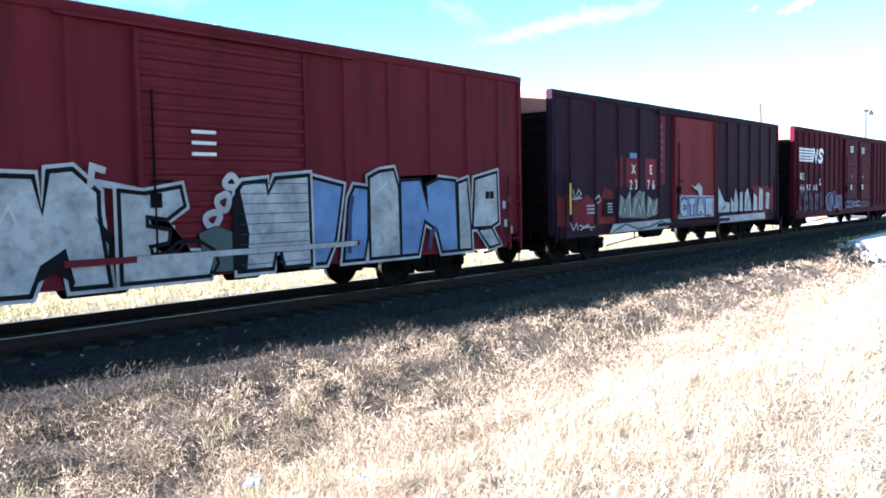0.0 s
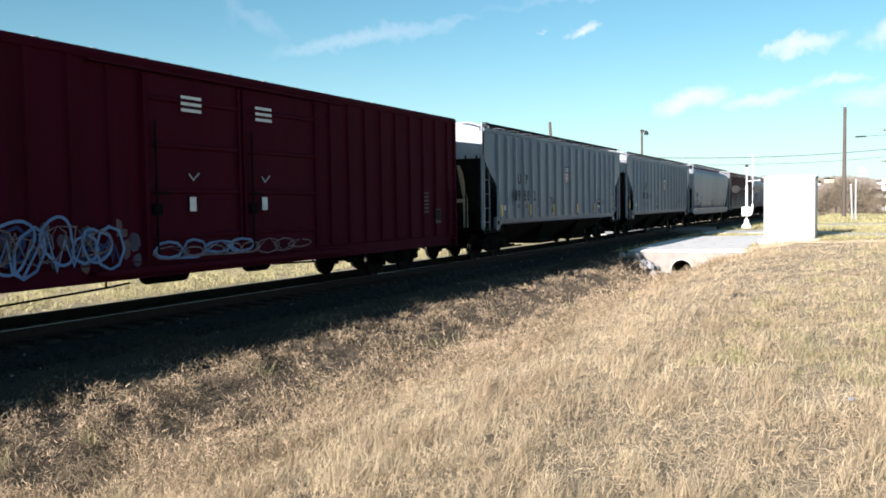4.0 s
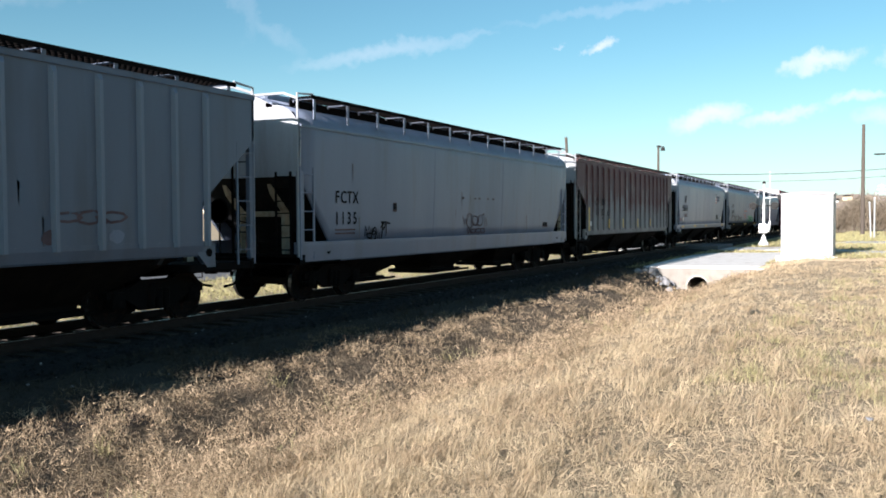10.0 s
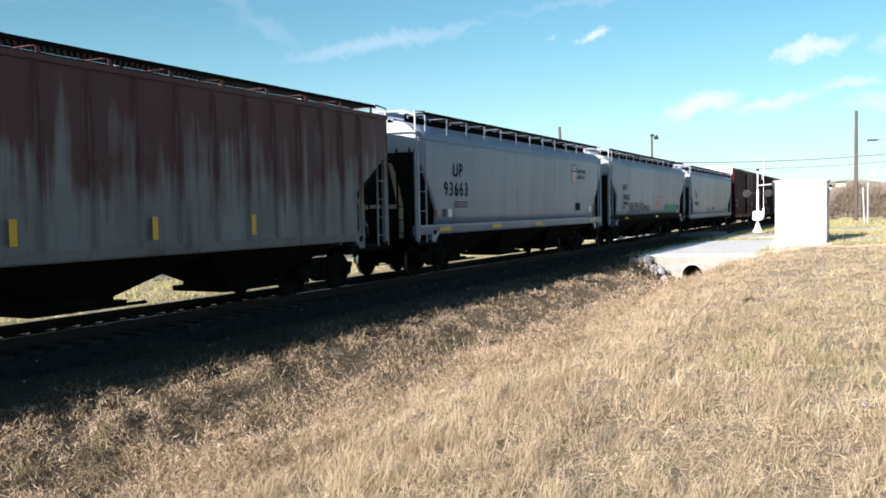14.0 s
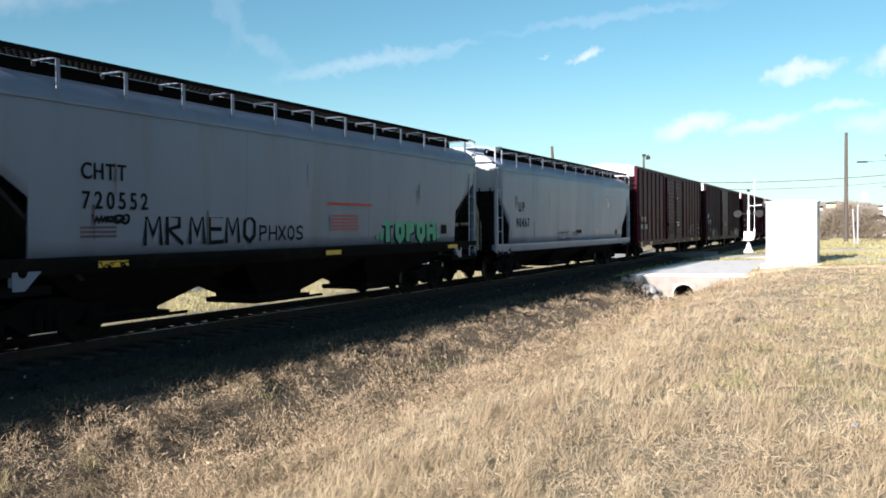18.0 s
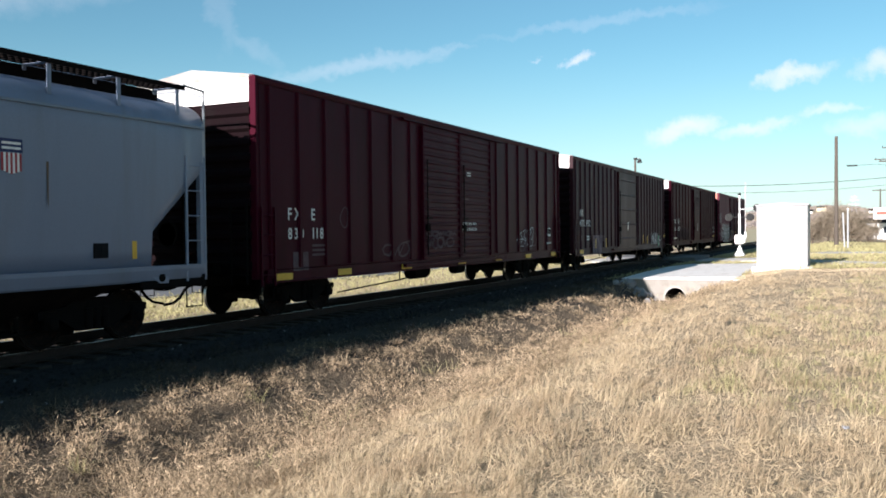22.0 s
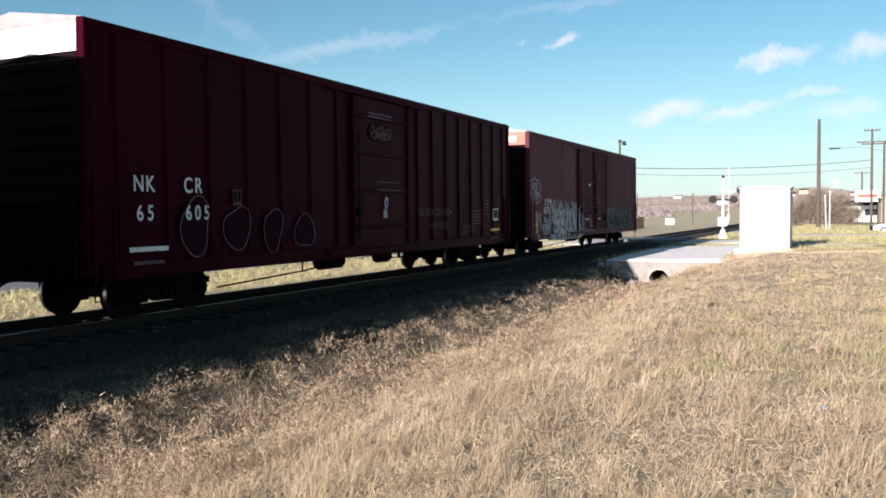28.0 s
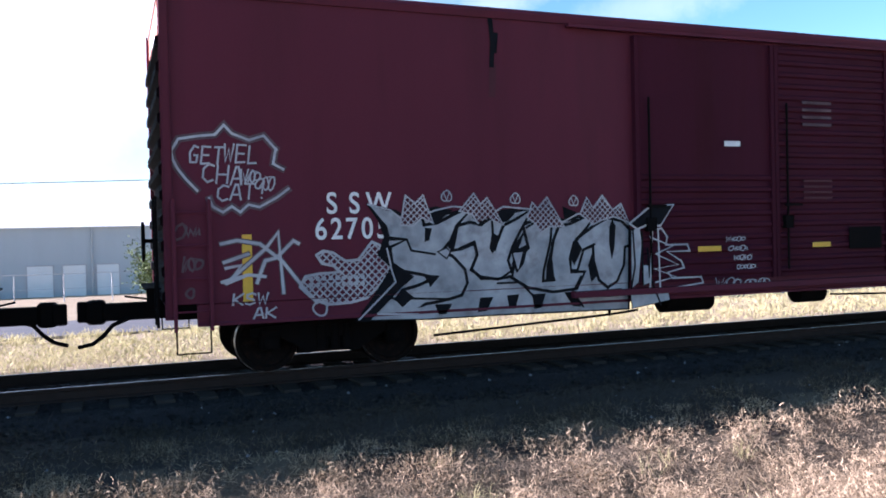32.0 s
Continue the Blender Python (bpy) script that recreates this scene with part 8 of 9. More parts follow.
scrawl(car11, F, M_GHOST, 0.03, ring(-6.25, 2.15, 0.34, 0.42))
bars(car11, D, 0.6, 3.55, 2, 0.3, 0.04, M_WHITE, 2)
bars(car11, D, 0.35, 2.75, 1, 0.45, 0.05, M_GHOST)
write(car11, D, 1.99, 0.085, M_WHITE, *word("SECURE BOTH HASPS", 0.15, 0.061))
write(car11, D, 1.83, 0.085, M_WHITE, *word("BEFORE MOVING CAR", 0.15, 0.061))
scrawl(car11, D, M_GHOST, 0.06, loopy(-2.2, -0.6, 1.5, 0.14, 5), loopy(-2.2, -0.4, 1.75, 0.06, 6))
scrawl(car11, F - 0.003, M_GHOST, 0.05, loopy(-4.4, -2.8, 1.35, 0.18, 4), loopy(5.0, 6.8, 1.5, 0.3, 4), loopy(5.2, 6.4, 1.3, 0.2, 3, 1))
scrawl(car11, F - 0.006, M_SPRAYWHITE, 0.035, [(4.94, 1.79), (5.10, 1.85), (5.03, 1.57), (5.23, 1.76), (5.36, 1.45), (4.96, 1.29), (5.49, 1.25)], [(4.77, 1.49), (5.40, 1.52), (5.71, 1.45)], [(5.44, 1.78), (5.68, 1.85), (5.57, 1.58), (5.78, 1.49), (5.57, 1.34)], [(5.79, 1.76), (6.11, 1.89), (6.30, 1.75), (5.96, 1.55), (6.37, 1.48), (6.45, 1.66)], [(5.85, 1.33), (6.10, 1.23), (6.44, 1.29), (6.49, 1.92)], [(6.22, 1.85), (6.38, 1.94), (6.49, 1.85)])
frame_box(car11, P, 8.15, 1.75, 0.32, 0.3, M_WHITE)
bars(car11, P, 8.1, 1.3, 1, 0.5, 0.06, M_SPRAYWHITE)
bars(car11, P, 7.1, 2.05, 6, 0.2, 0.04, M_GHOST)
for x in (-8.6, -6.3, -3.3, 0.2, 3.1, 5.9, 8.7):
    panel(car11, -1.64, x - 0.28, x + 0.28, 0.83, 0.97, M_YELLOW, "reflector")

# car 12
write(car12, P - 0.004, 2.42, 0.29, M_WHITE, ("N", -8.3), ("S", -8.02))
write(car12, P - 0.004, 1.98, 0.29, M_WHITE, ("4", -8.35), ("7", -8.1), ("2", -7.84), ("1", -7.48), ("9", -7.24), ("2", -6.98))
piece(car12, P - 0.012, [("H", -6.35, -5.95), ("U", -5.6, -5.15)], 0.85, 1.5, 0.34, M_CHALK, border=0.03, edge=M_FAINT)
piece(car12, P - 0.012, [("M", 5.6, 6.1), ("A", 6.35, 6.75), ("I", 6.9, 7.1)], 1.0, 1.55, 0.16, M_SPRAYWHITE, border=0.03)
for x, z in ((-6.05, 1.2), (-4.3, 1.2), (3.4, 1.3), (4.4, 1.25)):
    panel(car12, P - 0.02, x - 0.05, x + 0.05, z - 0.22, z + 0.22, M_YELLOW, "reflector")
panel(car12, P, -8.4, -7.9, 0.8, 0.96, M_YELLOW, "reflector")
bars(car12, P, -8.1, 1.5, 2, 0.4, 0.06, M_GHOST)
bars(car12, P, -7.2, 1.5, 2, 0.35, 0.06, M_WHITE)
bars(car12, P, -4.75, 1.5, 3, 0.35, 0.05, M_GHOST)
for z in (2.35, 2.1):
    panel(car12, D, -0.3, 1.5, z, z + 0.03, M_GHOST, "door_seam")
panel(car12, D, -0.2, -0.05, 1.8, 2.2, M_WHITE, "paper_card")
bars(car12, P, 8.0, 2.2, 7, 0.5, 0.045, M_GHOST, 2.4)
frame_box(car12, P, 7.9, 1.3, 0.36, 0.3, M_WHITE)
panel(car12, P - 0.01, 8.9, 9.15, 1.35, 1.5, M_YELLOW, "reflector")
piece(car12, P - 0.012, [("C", 7.3, 7.5, M_GREENSPRAY), ("I", 7.5, 7.7, M_SILVER)], 0.9, 1.4, 0.16, M_SILVER, border=0.03)

# car 13
write(car13, P - 0.004, 2.22, 0.28, M_WHITE, ("N", -8.32), ("K", -8.04), ("C", -7.12), ("R", -6.84))
write(car13, P - 0.004, 1.73, 0.27, M_WHITE, ("6", -8.3), ("5", -8.06), ("6", -7.12), ("0", -6.88), ("5", -6.64))
for i, (x, z, w, h) in enumerate(((-6.95, 1.6, 0.8, 1.0), (-5.75, 1.55, 0.75, 0.9), (-4.6, 1.5, 0.65, 0.85), (-3.45, 1.45, 0.7, 0.8))):
    scrawl(car13, P - 0.006, M_CHALK, 0.02, ring(x, z, w, h, i))
    blob(car13, P - 0.003, x, z, w * 0.95, h * 0.95, M_FAINT, seed=i, label="faint painted-out patch")
frame_box(car13, P - 0.004, -5.75, 2.15, 0.26, 0.3, M_GHOST)
bars(car13, P, -8.1, 1.2, 1, 0.9, 0.08, M_WHITE)
bars(car13, P, -8.1, 0.98, 1, 0.7, 0.06, M_GHOST)
blob(car13, D, -0.05, 3.88, 1.2, 0.5, M_FAINT, seed=5)
scrawl(car13, D - 0.004, M_GHOST, 0.03, loopy(-0.6, 0.5, 3.9, 0.12, 6), loopy(-0.5, 0.5, 3.78, 0.08, 5))
bars(car13, D - 0.006, -0.1, 4.3, 2, 1.2, 0.035, M_CHALK, 2.4)
for z in (2.6, 2.4):
    panel(car13, D, -0.3, 0.9, z, z + 0.04, M_GHOST, "door_seam")
scrawl(car13, D, M_SPRAYWHITE, 0.06, ring(0.2, 2.1, 0.16, 0.2), [(0.1, 1.8), (0.2, 2.0)])
panel(car13, D, 0.05, 0.25, 1.7, 1.9, M_SPRAYWHITE, "paper_card")
scrawl(car13, P - 0.004, M_GHOST, 0.022, loopy(2.2, 4.4, 1.85, 0.11, 11), loopy(2.6, 4.2, 1.45, 0.1, 8, 1), loopy(5.2, 6.2, 1.3, 0.12, 6))
bars(car13, P, 6.3, 1.85, 5, 0.8, 0.05, M_GHOST)
bars(car13, P, 7.2, 2.3, 6, 0.3, 0.05, M_GHOST, 2.2)
bars(car13, P, 8.3, 2.3, 4, 0.2, 0.05, M_GHOST, 2.4)
frame_box(car13, P, 8.0, 1.75, 0.44, 0.4, M_WHITE)
bars(car13, P, 7.95, 1.2, 1, 0.8, 0.09, M_YELLOW)
bars(car13, P, 7.95, 0.95, 1, 0.7, 0.05, M_GHOST)

# car 14: the large silver piece with its scribbles
write(car14, F, 2.1, 0.28, M_WHITE, ("S", -7.27), ("S", -6.97), ("W", -6.64))
write(car14, F, 1.77, 0.28, M_WHITE, *word("62705", -7.42, 0.205))
# back plate, the four big letters with their black cuts, the cross-hatched crowns and hand
yg = F - 0.012
slab(car14, yg + 0.006, M_SILVER, [(-6.66, 2.13), (-6.06, 1.98), (-5.32, 2.13), (-5.02, 2.02), (-4.41, 2.11), (-3.87, 1.94), (-3.31, 2.06), (-2.81, 1.92), (-2.84, 0.65), (-5.97, 0.69), (-6.95, 0.70), (-6.52, 1.18), (-6.42, 1.28), (-6.54, 1.55), (-6.56, 1.81)], edge=0.03)
slab(car14, yg + 0.003, M_SILVER, [(-6.76, 0.70), (-6.49, 0.95), (-6.13, 0.82), (-5.64, 0.90), (-5.05, 0.93), (-4.26, 0.92), (-3.52, 0.91), (-2.85, 0.92), (-2.86, 0.64), (-4.80, 0.67), (-5.97, 0.67)], edge=0.02)
slab(car14, yg + 0.001, M_BLACK, [(-6.82, 2.21), (-6.67, 2.04), (-6.58, 1.78), (-6.68, 1.54), (-6.50, 1.37), (-6.76, 0.98), (-6.99, 0.70), (-6.80, 0.69), (-6.35, 1.11), (-6.18, 1.24), (-6.46, 1.42), (-6.52, 1.69), (-6.50, 1.89), (-6.63, 2.08)],
     [(-5.70, 1.85), (-5.57, 1.89), (-5.61, 1.55), (-5.69, 1.63)],
     [(-5.31, 1.28), (-5.24, 1.47), (-5.20, 1.22)],
     [(-4.73, 1.58), (-4.52, 1.82), (-4.58, 1.65), (-4.71, 1.40)],
     [(-3.51, 1.30), (-3.41, 1.54), (-3.37, 1.13), (-3.46, 1.05)],
     [(-5.32, 2.10), (-5.06, 2.02), (-5.20, 1.95), (-5.31, 2.00)],
     [(-4.39, 2.09), (-4.13, 1.90), (-4.34, 1.95)],
     [(-5.94, 1.94), (-6.03, 2.13), (-5.84, 2.17), (-5.61, 2.12), (-5.81, 1.97)],
     [(-3.87, 1.94), (-3.90, 2.15), (-3.65, 2.05), (-3.69, 1.94)],
     [(-4.90, 2.11), (-4.60, 2.14), (-4.77, 1.96), (-4.91, 1.93)], edge=0.006)
LETTER_S = [(-6.76, 2.19), (-6.42, 2.09), (-6.20, 1.94), (-6.06, 2.01), (-6.04, 1.90), (-5.82, 1.93), (-5.54, 2.06), (-5.34, 2.13), (-5.57, 1.92), (-5.66, 1.72), (-5.82, 1.55), (-5.63, 1.48), (-5.46, 1.30), (-5.43, 1.13), (-5.51, 0.98), (-5.76, 0.92), (-6.03, 0.89), (-6.17, 0.80), (-6.53, 0.82), (-6.33, 1.05), (-6.12, 1.10), (-5.95, 1.16), (-5.89, 1.24), (-6.08, 1.29), (-6.32, 1.34), (-6.46, 1.44), (-6.48, 1.63), (-6.25, 1.74), (-6.50, 1.77), (-6.54, 1.93), (-6.64, 2.04)]
LETTER_C = [(-5.52, 1.89), (-5.35, 1.93), (-5.18, 1.89), (-5.04, 1.99), (-5.03, 1.78), (-5.07, 1.59), (-5.02, 1.51), (-4.91, 1.70), (-4.83, 1.88), (-4.63, 1.97), (-4.43, 2.09), (-4.58, 1.87), (-4.73, 1.62), (-4.81, 1.41), (-4.74, 1.21), (-4.96, 1.18), (-5.20, 1.22), (-5.32, 1.31), (-5.23, 1.50), (-5.27, 1.69), (-5.50, 1.61), (-5.59, 1.60), (-5.55, 1.75)]
LETTER_U = [(-4.52, 1.89), (-4.36, 1.94), (-4.24, 1.85), (-4.11, 1.88), (-4.14, 1.64), (-4.25, 1.26), (-4.27, 1.08), (-4.04, 1.09), (-4.11, 1.33), (-4.04, 1.68), (-3.96, 1.85), (-3.76, 1.89), (-3.54, 1.98), (-3.35, 2.05), (-3.56, 1.83), (-3.75, 1.65), (-3.83, 1.41), (-3.80, 1.19), (-3.59, 1.19), (-3.71, 0.99), (-4.08, 0.96), (-4.48, 1.04), (-4.71, 1.18), (-4.68, 1.35), (-4.44, 1.57)]
LETTER_V = [(-3.65, 1.68), (-3.39, 1.85), (-3.16, 1.96), (-2.94, 1.91), (-2.81, 1.79), (-2.82, 1.59), (-2.90, 1.56), (-2.92, 1.29), (-3.04, 1.06), (-3.18, 0.99), (-3.31, 1.09), (-3.39, 1.36), (-3.40, 1.62), (-3.60, 1.54), (-3.70, 1.25), (-3.78, 1.26), (-3.77, 1.49)]
slab(car14, yg - 0.001, M_SILVER, LETTER_S, LETTER_C, LETTER_U, LETTER_V, edge=0.045)
slab(car14, yg - 0.004, M_BLACK, [(-6.01, 1.89), (-5.91, 1.88), (-5.95, 1.72), (-6.02, 1.70)],
     [(-5.01, 1.79), (-4.91, 1.75), (-4.97, 1.55), (-5.05, 1.54)],
     [(-6.04, 1.26), (-5.81, 1.24), (-5.95, 1.09)],
     [(-6.45, 0.94), (-6.33, 1.08), (-6.19, 0.97), (-6.35, 0.84)],
     [(-3.09, 1.96), (-3.03, 1.86), (-3.06, 1.53), (-3.11, 1.37), (-3.15, 1.61), (-3.14, 1.85)],
     [(-4.18, 1.32), (-4.11, 1.56), (-4.08, 1.32), (-4.06, 1.11), (-4.20, 1.10)],
     [(-3.71, 1.71), (-3.60, 1.54), (-3.74, 1.30), (-3.81, 1.45)],
     [(-5.23, 1.89), (-5.20, 1.99), (-5.04, 2.08), (-5.02, 1.99), (-5.15, 1.92)],
     [(-4.62, 1.57), (-4.47, 1.63), (-4.54, 1.36), (-4.66, 1.23), (-4.73, 1.36)], edge=0.004)
slab(car14, yg - 0.004, M_BLACK, [(-5.89, 0.85), (-5.64, 0.85), (-5.73, 0.72), (-5.83, 0.72)],
     [(-5.22, 0.91), (-5.03, 0.91), (-5.12, 0.73), (-5.26, 0.72)],
     [(-4.81, 0.92), (-4.63, 0.93), (-4.69, 0.74), (-4.78, 0.74)],
     [(-4.42, 0.92), (-4.21, 0.92), (-4.28, 0.73), (-4.39, 0.72)],
     [(-3.90, 0.92), (-3.71, 0.93), (-3.64, 0.71), (-3.77, 0.72)],
     [(-3.31, 0.93), (-2.95, 0.94), (-2.99, 0.83), (-3.28, 0.83)], edge=0.004)
scrawl(car14, yg - 0.006, M_BLACK, 0.03, [(-6.50, 1.77), (-6.27, 1.74), (-6.21, 1.59), (-5.87, 1.53)], [(-5.52, 1.60), (-5.29, 1.69)], [(-5.33, 1.31), (-5.21, 1.17), (-4.92, 1.16), (-4.75, 1.26)], [(-6.52, 0.97), (-5.72, 0.92)], [(-4.96, 1.10), (-4.61, 1.10), (-4.37, 0.86)], [(-3.63, 1.15), (-3.77, 0.93), (-3.60, 0.70)], [(-4.50, 1.86), (-4.38, 1.92)], [(-3.51, 1.54), (-3.39, 1.60)])
scrawl(car14, yg - 0.007, M_SPRAYWHITE, 0.022, [(-6.80, 2.21), (-6.49, 2.13), (-6.32, 2.00)], [(-6.95, 0.71), (-6.44, 1.18), (-6.51, 1.40)], [(-6.70, 0.77), (-6.13, 0.74)], [(-6.08, 2.04), (-5.86, 2.12), (-5.61, 2.17), (-5.31, 2.15)], [(-5.06, 2.04), (-4.85, 2.16), (-4.41, 2.12)], [(-3.91, 1.93), (-3.68, 2.04), (-3.33, 2.08)], [(-6.55, 1.63), (-6.50, 1.40)])
for outline in ([(-6.34, 1.94), (-6.27, 2.31), (-6.14, 2.20), (-6.03, 2.31), (-5.90, 1.96), (-6.05, 2.04), (-6.18, 1.93)],
                [(-5.49, 2.11), (-5.29, 2.33), (-5.19, 2.18), (-5.09, 2.27), (-4.85, 1.91), (-5.06, 2.01), (-5.23, 1.95), (-5.31, 2.07)],
                [(-4.46, 2.01), (-4.39, 2.20), (-4.31, 2.11), (-4.16, 2.27), (-3.91, 1.88), (-4.13, 1.88), (-4.27, 1.80), (-4.34, 1.92)],
                [(-3.61, 2.05), (-3.51, 2.26), (-3.41, 2.11), (-3.25, 2.29), (-3.08, 2.08), (-2.94, 2.17), (-2.81, 1.92), (-3.06, 2.01), (-3.27, 1.96), (-3.41, 1.90)]):
    slab(car14, yg - 0.008, M_PATCH, outline, edge=0.022, edge_paint=M_SPRAYWHITE)
    hatch(car14, yg - 0.010, outline, 0.085, 0.014)
slab(car14, yg - 0.009, M_SPRAYWHITE, [(-5.71, 1.60), (-5.82, 1.56), (-5.71, 1.48), (-5.66, 1.56)], [(-4.71, 1.51), (-4.56, 1.52), (-4.64, 1.27)], edge=0.02, edge_paint=M_BLACK)
hand_shape = [(-7.49, 1.57), (-7.40, 1.62), (-7.27, 1.59), (-7.11, 1.48), (-6.94, 1.49), (-6.75, 1.72), (-6.62, 1.66), (-6.51, 1.33), (-6.66, 1.15), (-6.83, 0.99), (-7.05, 0.94), (-7.36, 0.93), (-7.56, 1.02), (-7.71, 1.17), (-7.64, 1.30), (-7.45, 1.33), (-7.20, 1.34), (-7.26, 1.42), (-7.42, 1.46)]
scrawl(car14, F - 0.004, M_SPRAYWHITE, 0.035, hand_shape + hand_shape[:1])
hatch(car14, F - 0.006, hand_shape, 0.10, 0.02)
for k in range(9):
    x = -7.59 + k * 0.085
    for z in (1.24, 1.16):
        panel(car14, F - 0.009, x, x + 0.05, z, z + 0.05, M_SPRAYWHITE, "text_bar")
for x, z in ((-5.69, 2.31), (-4.66, 2.27), (-3.73, 2.23)):
    scrawl(car14, yg - 0.01, M_SPRAYWHITE, 0.018, ring(x, z, 0.13, 0.16, 3), [(x - 0.04, z + 0.04), (x, z - 0.05), (x + 0.04, z + 0.05)])
slab(car14, D - 0.014, M_BLACK, [(-2.83, 1.89), (-2.49, 2.12), (-2.09, 2.15), (-2.32, 1.86), (-2.54, 1.88), (-2.72, 1.82)], edge=0.028, edge_paint=M_SPRAYWHITE)
scrawl(car14, D - 0.012, M_BLACK, 0.03, [(-2.80, 1.82), (-2.77, 1.27), (-2.86, 0.86)], [(-2.64, 1.77), (-2.64, 1.02)], [(-2.55, 1.52), (-2.52, 1.10), (-2.33, 0.67)])
slab(car14, D - 0.011, M_SILVER, [(-2.82, 1.79), (-2.68, 1.82), (-2.65, 1.60), (-2.72, 1.02), (-2.84, 0.94)], [(-2.63, 1.27), (-2.53, 1.26), (-2.52, 1.01), (-2.62, 0.98)], [(-2.86, 0.90), (-2.22, 0.92), (-2.17, 0.74), (-2.82, 0.65)], edge=0.012)
scrawl(car14, D - 0.016, M_SPRAYWHITE, 0.026, [(-2.50, 1.78), (-2.30, 1.81), (-2.20, 1.68), (-2.23, 1.56), (-1.84, 1.56), (-1.80, 1.46), (-2.21, 1.46), (-1.95, 1.31), (-1.91, 1.21), (-2.20, 1.15), (-2.12, 1.06), (-1.60, 1.06), (-1.56, 0.97), (-2.02, 0.92), (-2.42, 0.89)], [(-2.50, 1.68), (-2.11, 1.54), (-2.41, 1.43), (-2.01, 1.26), (-2.44, 1.21), (-2.06, 1.08), (-2.42, 1.01)], [(-2.46, 1.78), (-2.52, 0.90)], [(-2.36, 1.80), (-2.34, 0.91)])
bubble = [[(-9.23, 2.87), (-9.14, 3.02), (-8.91, 3.06), (-8.71, 3.08), (-8.60, 3.20), (-8.51, 3.10), (-8.30, 3.02), (-8.12, 3.08), (-7.96, 2.90)], [(-7.97, 2.93), (-8.01, 2.73), (-7.88, 2.66)], [(-7.82, 2.42), (-7.97, 2.31), (-8.19, 2.19), (-8.33, 2.22), (-8.43, 2.13), (-8.53, 2.20), (-8.64, 2.13), (-8.76, 2.20), (-8.80, 2.31)], [(-8.93, 2.39), (-9.06, 2.53), (-9.15, 2.65), (-9.21, 2.77), (-9.23, 2.87)]]
scrawl(car14, F - 0.002, M_GHOST, 0.09, *bubble)
scrawl(car14, F - 0.005, M_SPRAYWHITE, 0.03, *bubble)


def hand(text, x, z, w, h, step, slope=0.0, slant=0.12):
    """Hand-sprayed capitals that lean and climb or fall along the line."""
    return [[(x + i * step + w * u + slant * h * v, z + i * step * slope + h * v) for u, v in s] for i, ch in enumerate(text) if ch in STROKES for s in STROKES[ch]]


scrawl(car14, F - 0.007, M_SPRAYWHITE, 0.024, *hand("GET", -9.03, 2.73, 0.10, 0.21, 0.145, -0.05), *hand("WEL", -8.62, 2.75, 0.11, 0.22, 0.15, -0.06), *hand("CHA", -8.88, 2.50, 0.13, 0.22, 0.17, -0.1), *hand("CAT!", -8.71, 2.27, 0.13, 0.19, 0.16, 0.06))
scrawl(car14, F - 0.007, M_SPRAYWHITE, 0.02, loopy(-8.42, -8.18, 2.57, 0.08, 4), loopy(-8.22, -8.00, 2.48, 0.08, 3, 1))
panel(car14, F - 0.001, -8.42, -8.3, 1.02, 1.85, M_YELLOW, "reflector")
scrawl(car14, F - 0.004, M_GHOST, 0.07, [(-8.68, 1.74), (-8.48, 1.78), (-8.20, 1.73), (-7.93, 1.51), (-7.65, 1.14), (-7.49, 0.96)], [(-8.65, 1.51), (-8.34, 1.61)], [(-8.63, 1.25), (-8.13, 1.67), (-7.97, 1.87), (-7.92, 1.10)], [(-8.25, 1.24), (-8.14, 1.52), (-8.00, 1.55), (-7.78, 1.76), (-7.71, 1.72)])
scrawl(car14, F - 0.006, M_SPRAYWHITE, 0.04, [(-8.68, 1.74), (-8.48, 1.78), (-8.20, 1.73), (-7.93, 1.51), (-7.65, 1.14), (-7.49, 0.96)], [(-8.65, 1.51), (-8.34, 1.61)], [(-8.63, 1.25), (-8.13, 1.67), (-7.97, 1.87), (-7.92, 1.10)], [(-8.25, 1.24), (-8.14, 1.52), (-8.00, 1.55), (-7.78, 1.76), (-7.71, 1.72)], [(-8.63, 1.44), (-8.44, 1.47), (-8.60, 1.25), (-8.41, 1.33)], [(-8.68, 1.27), (-8.35, 1.35), (-8.14, 1.32)])
scrawl(car14, F - 0.004, M_SPRAYWHITE, 0.025, *hand("KSW", -8.55, 0.98, 0.12, 0.14, 0.15), *hand("AK", -8.3, 0.8, 0.12, 0.13, 0.15), ring(-7.45, 0.9, 0.2, 0.2))
scrawl(car14, F - 0.004, M_GHOST, 0.03, loopy(-9.15, -8.9, 1.5, 0.08, 3), ring(-9.05, 1.15, 0.1, 0.1), loopy(-9.2, -8.9, 1.9, 0.08, 3))
for k in range(4):
    scrawl(car14, D - 0.006, M_SPRAYWHITE, 0.016, loopy(-1.12 + 0.07 * k, -0.75 + 0.06 * k, 1.62 - 0.145 * k, 0.035, 5, k))
scrawl(car14, D - 0.006, M_SPRAYWHITE, 0.018, loopy(-1.34, -0.85, 0.95, 0.07, 4), loopy(-0.75, -0.3, 0.93, 0.06, 5, 1))
panel(car14, D, -1.63, -1.2, 1.44, 1.52, M_YELLOW, "reflector")
panel(car14, D, 0.62, 1.0, 1.45, 1.53, M_YELLOW, "reflector")
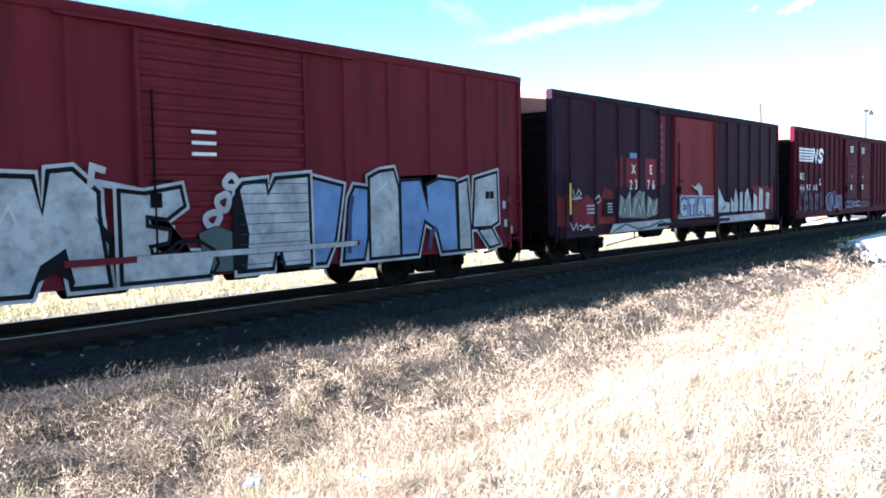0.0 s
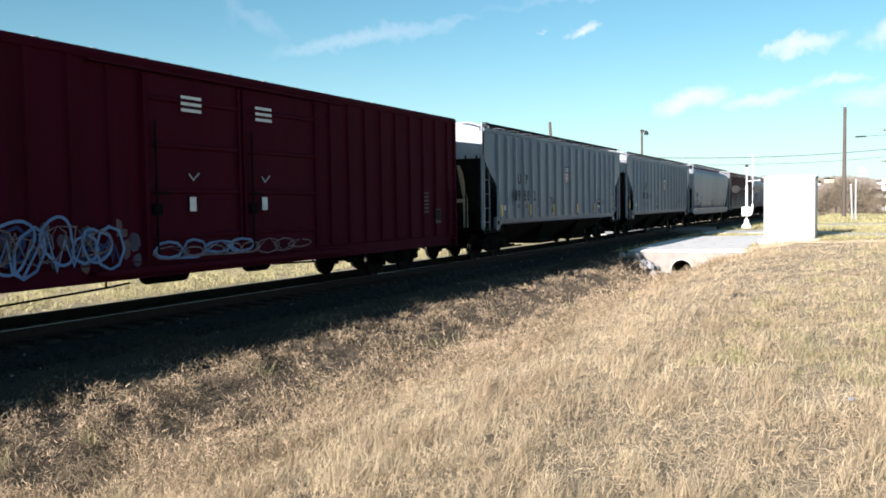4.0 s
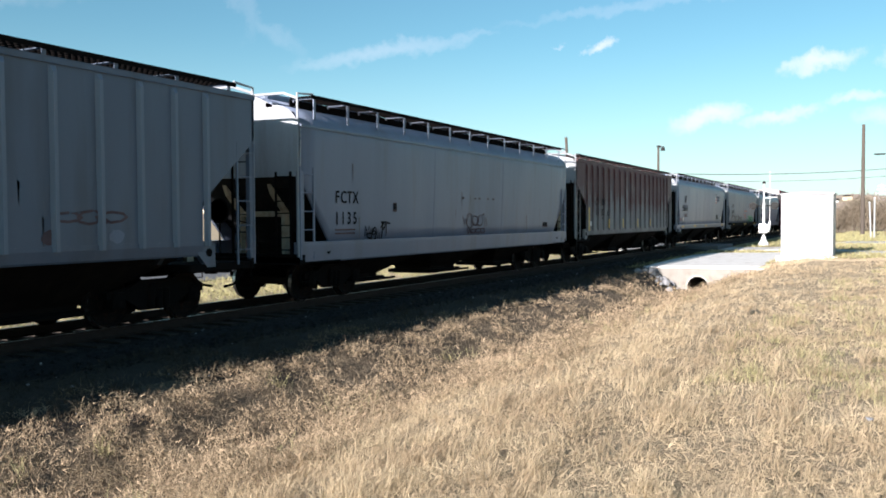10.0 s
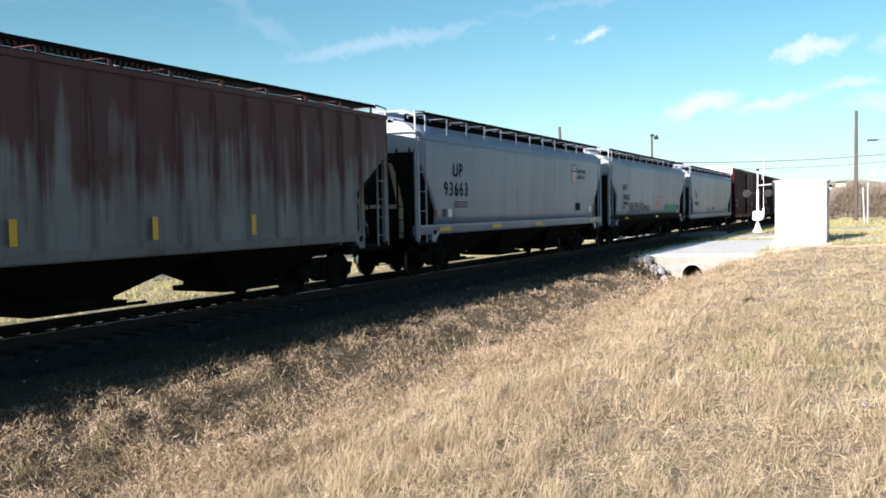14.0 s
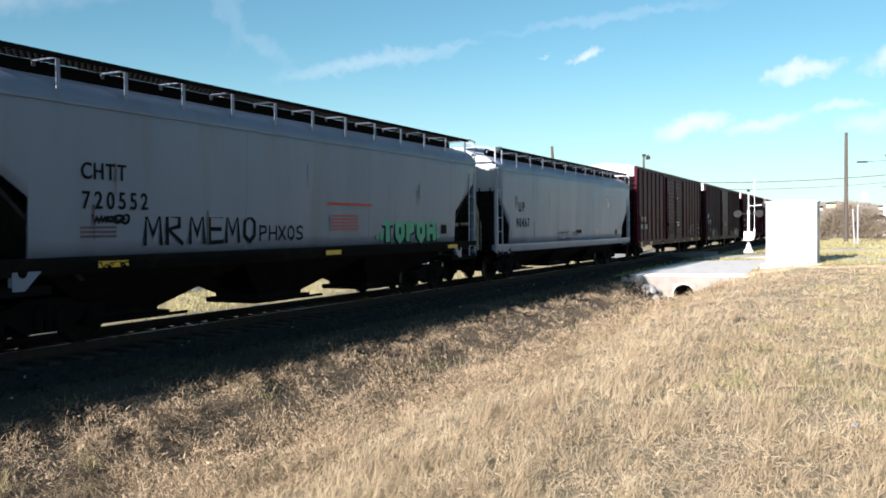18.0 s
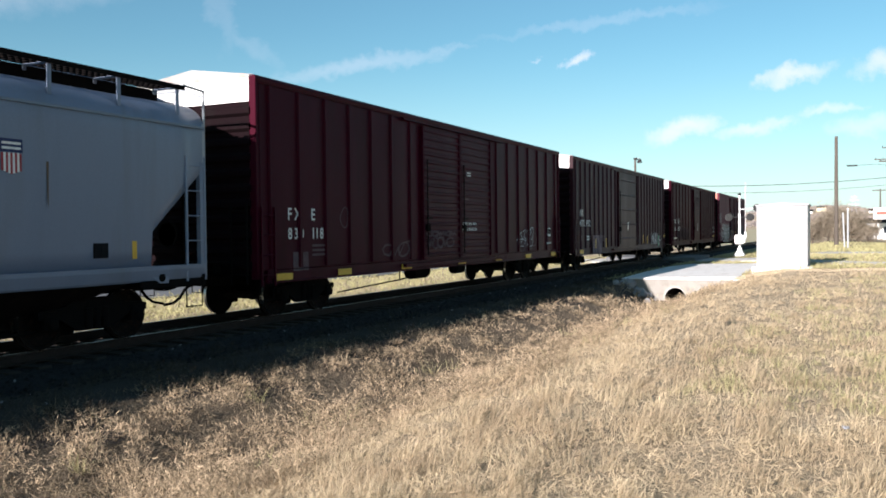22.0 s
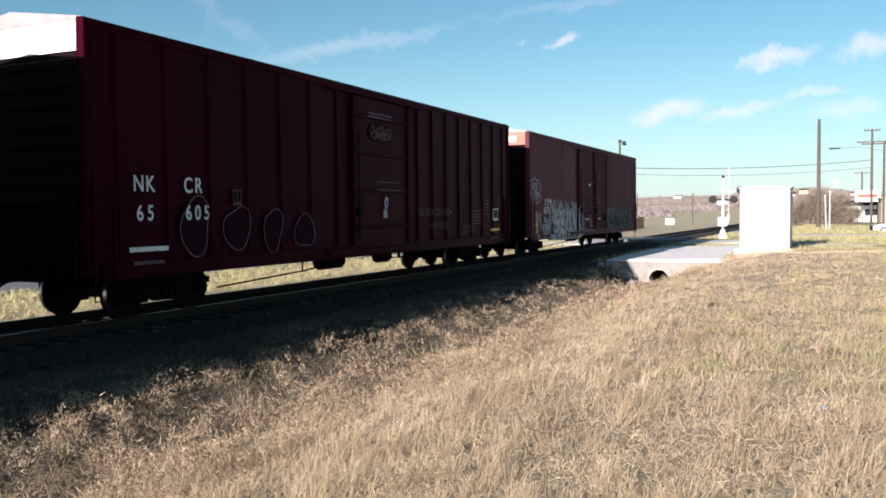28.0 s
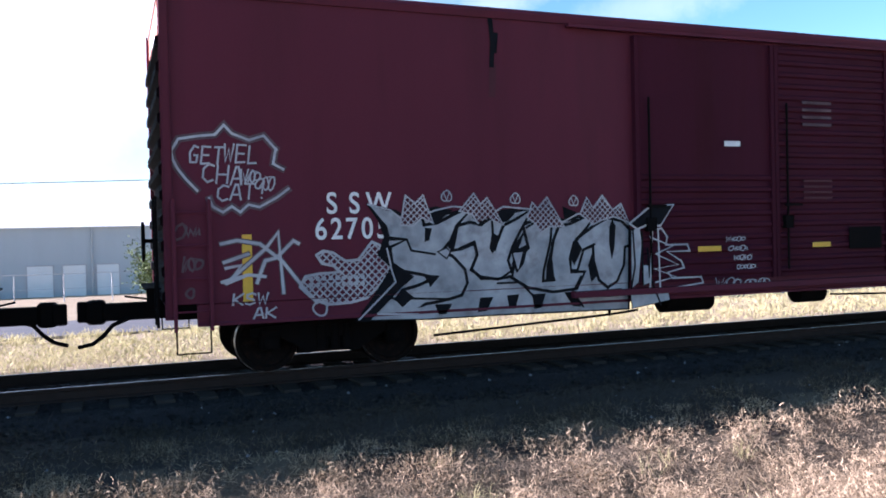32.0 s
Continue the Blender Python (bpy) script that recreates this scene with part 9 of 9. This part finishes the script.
panel(car14, D, -1.1, -0.8, 3.05, 3.13, M_WHITE, "paper_card")
bars(car14, D, 0.75, 3.75, 4, 0.6, 0.045, M_GHOST, 2.6)
bars(car14, D, 0.75, 2.5, 4, 0.6, 0.035, M_PATCH, 2.6)
panel(car14, F + 0.001, 2.45, 9.25, 1.02, 4.72, M_SSWGREY, "paint_field", "greyed maroon panel")
piece(car14, F - 0.014, [("R", 2.7, 3.3), ("E", 3.75, 4.25), ("V", 4.65, 5.2), ("O", 5.6, 6.15), ("K", 6.6, 7.1), ("A", 7.5, 8.1)], 1.05, 1.9, 0.36, M_DULLGREEN, border=0.035, edge=M_FAINT)
scrawl(car14, F - 0.022, M_GHOST, 0.03, loopy(2.5, 5.2, 1.95, 0.12, 8), loopy(5.3, 8.3, 1.85, 0.12, 8))
scrawl(car14, F - 0.022, M_UNDER, 0.04, loopy(2.6, 5.2, 1.35, 0.25, 6), loopy(5.4, 8.2, 1.35, 0.25, 6))
panel(car14, D, 1.4, 2.12, 1.4, 1.76, M_UNDER, "overpaint_patch")
scrawl(car14, F - 0.006, M_BLACK, 0.07, [(-4.98, 4.75), (-4.95, 4.45), (-4.97, 4.1)], [(-4.9, 4.55), (-4.92, 4.3)])
scrawl(car14, F - 0.004, M_PATCH, 0.1, [(-4.95, 4.1), (-4.97, 3.7)])

part("end_patch", Mesh().box(-9.313, -9.307, -1.1, 0.5, 4.52, 4.74), M_HEADW, car14, "white patch on the end header")


# ---- movement: the train rolls past, every wheel turning with it ----
def gone(t):
    d = t - 16
    return 7.62632 * d - 0.00479508 * d * d + 0.0000481 * d ** 3


def motions():
    for car, u in CARS:
        walk(car, [(t, pose(u - gone(t), YC, 0)) for t in range(0, 33, 2)])
    beats = [i * 0.08 for i in range(401)]
    turns = [math.degrees(gone(t) / WHEEL_R) for t in beats]
    for wheel, x in WHEELS:
        walk(wheel, [(t, pose(x, 0, WHEEL_R, 0, -a % 360, 0)) for t, a in zip(beats, turns)])


motions()
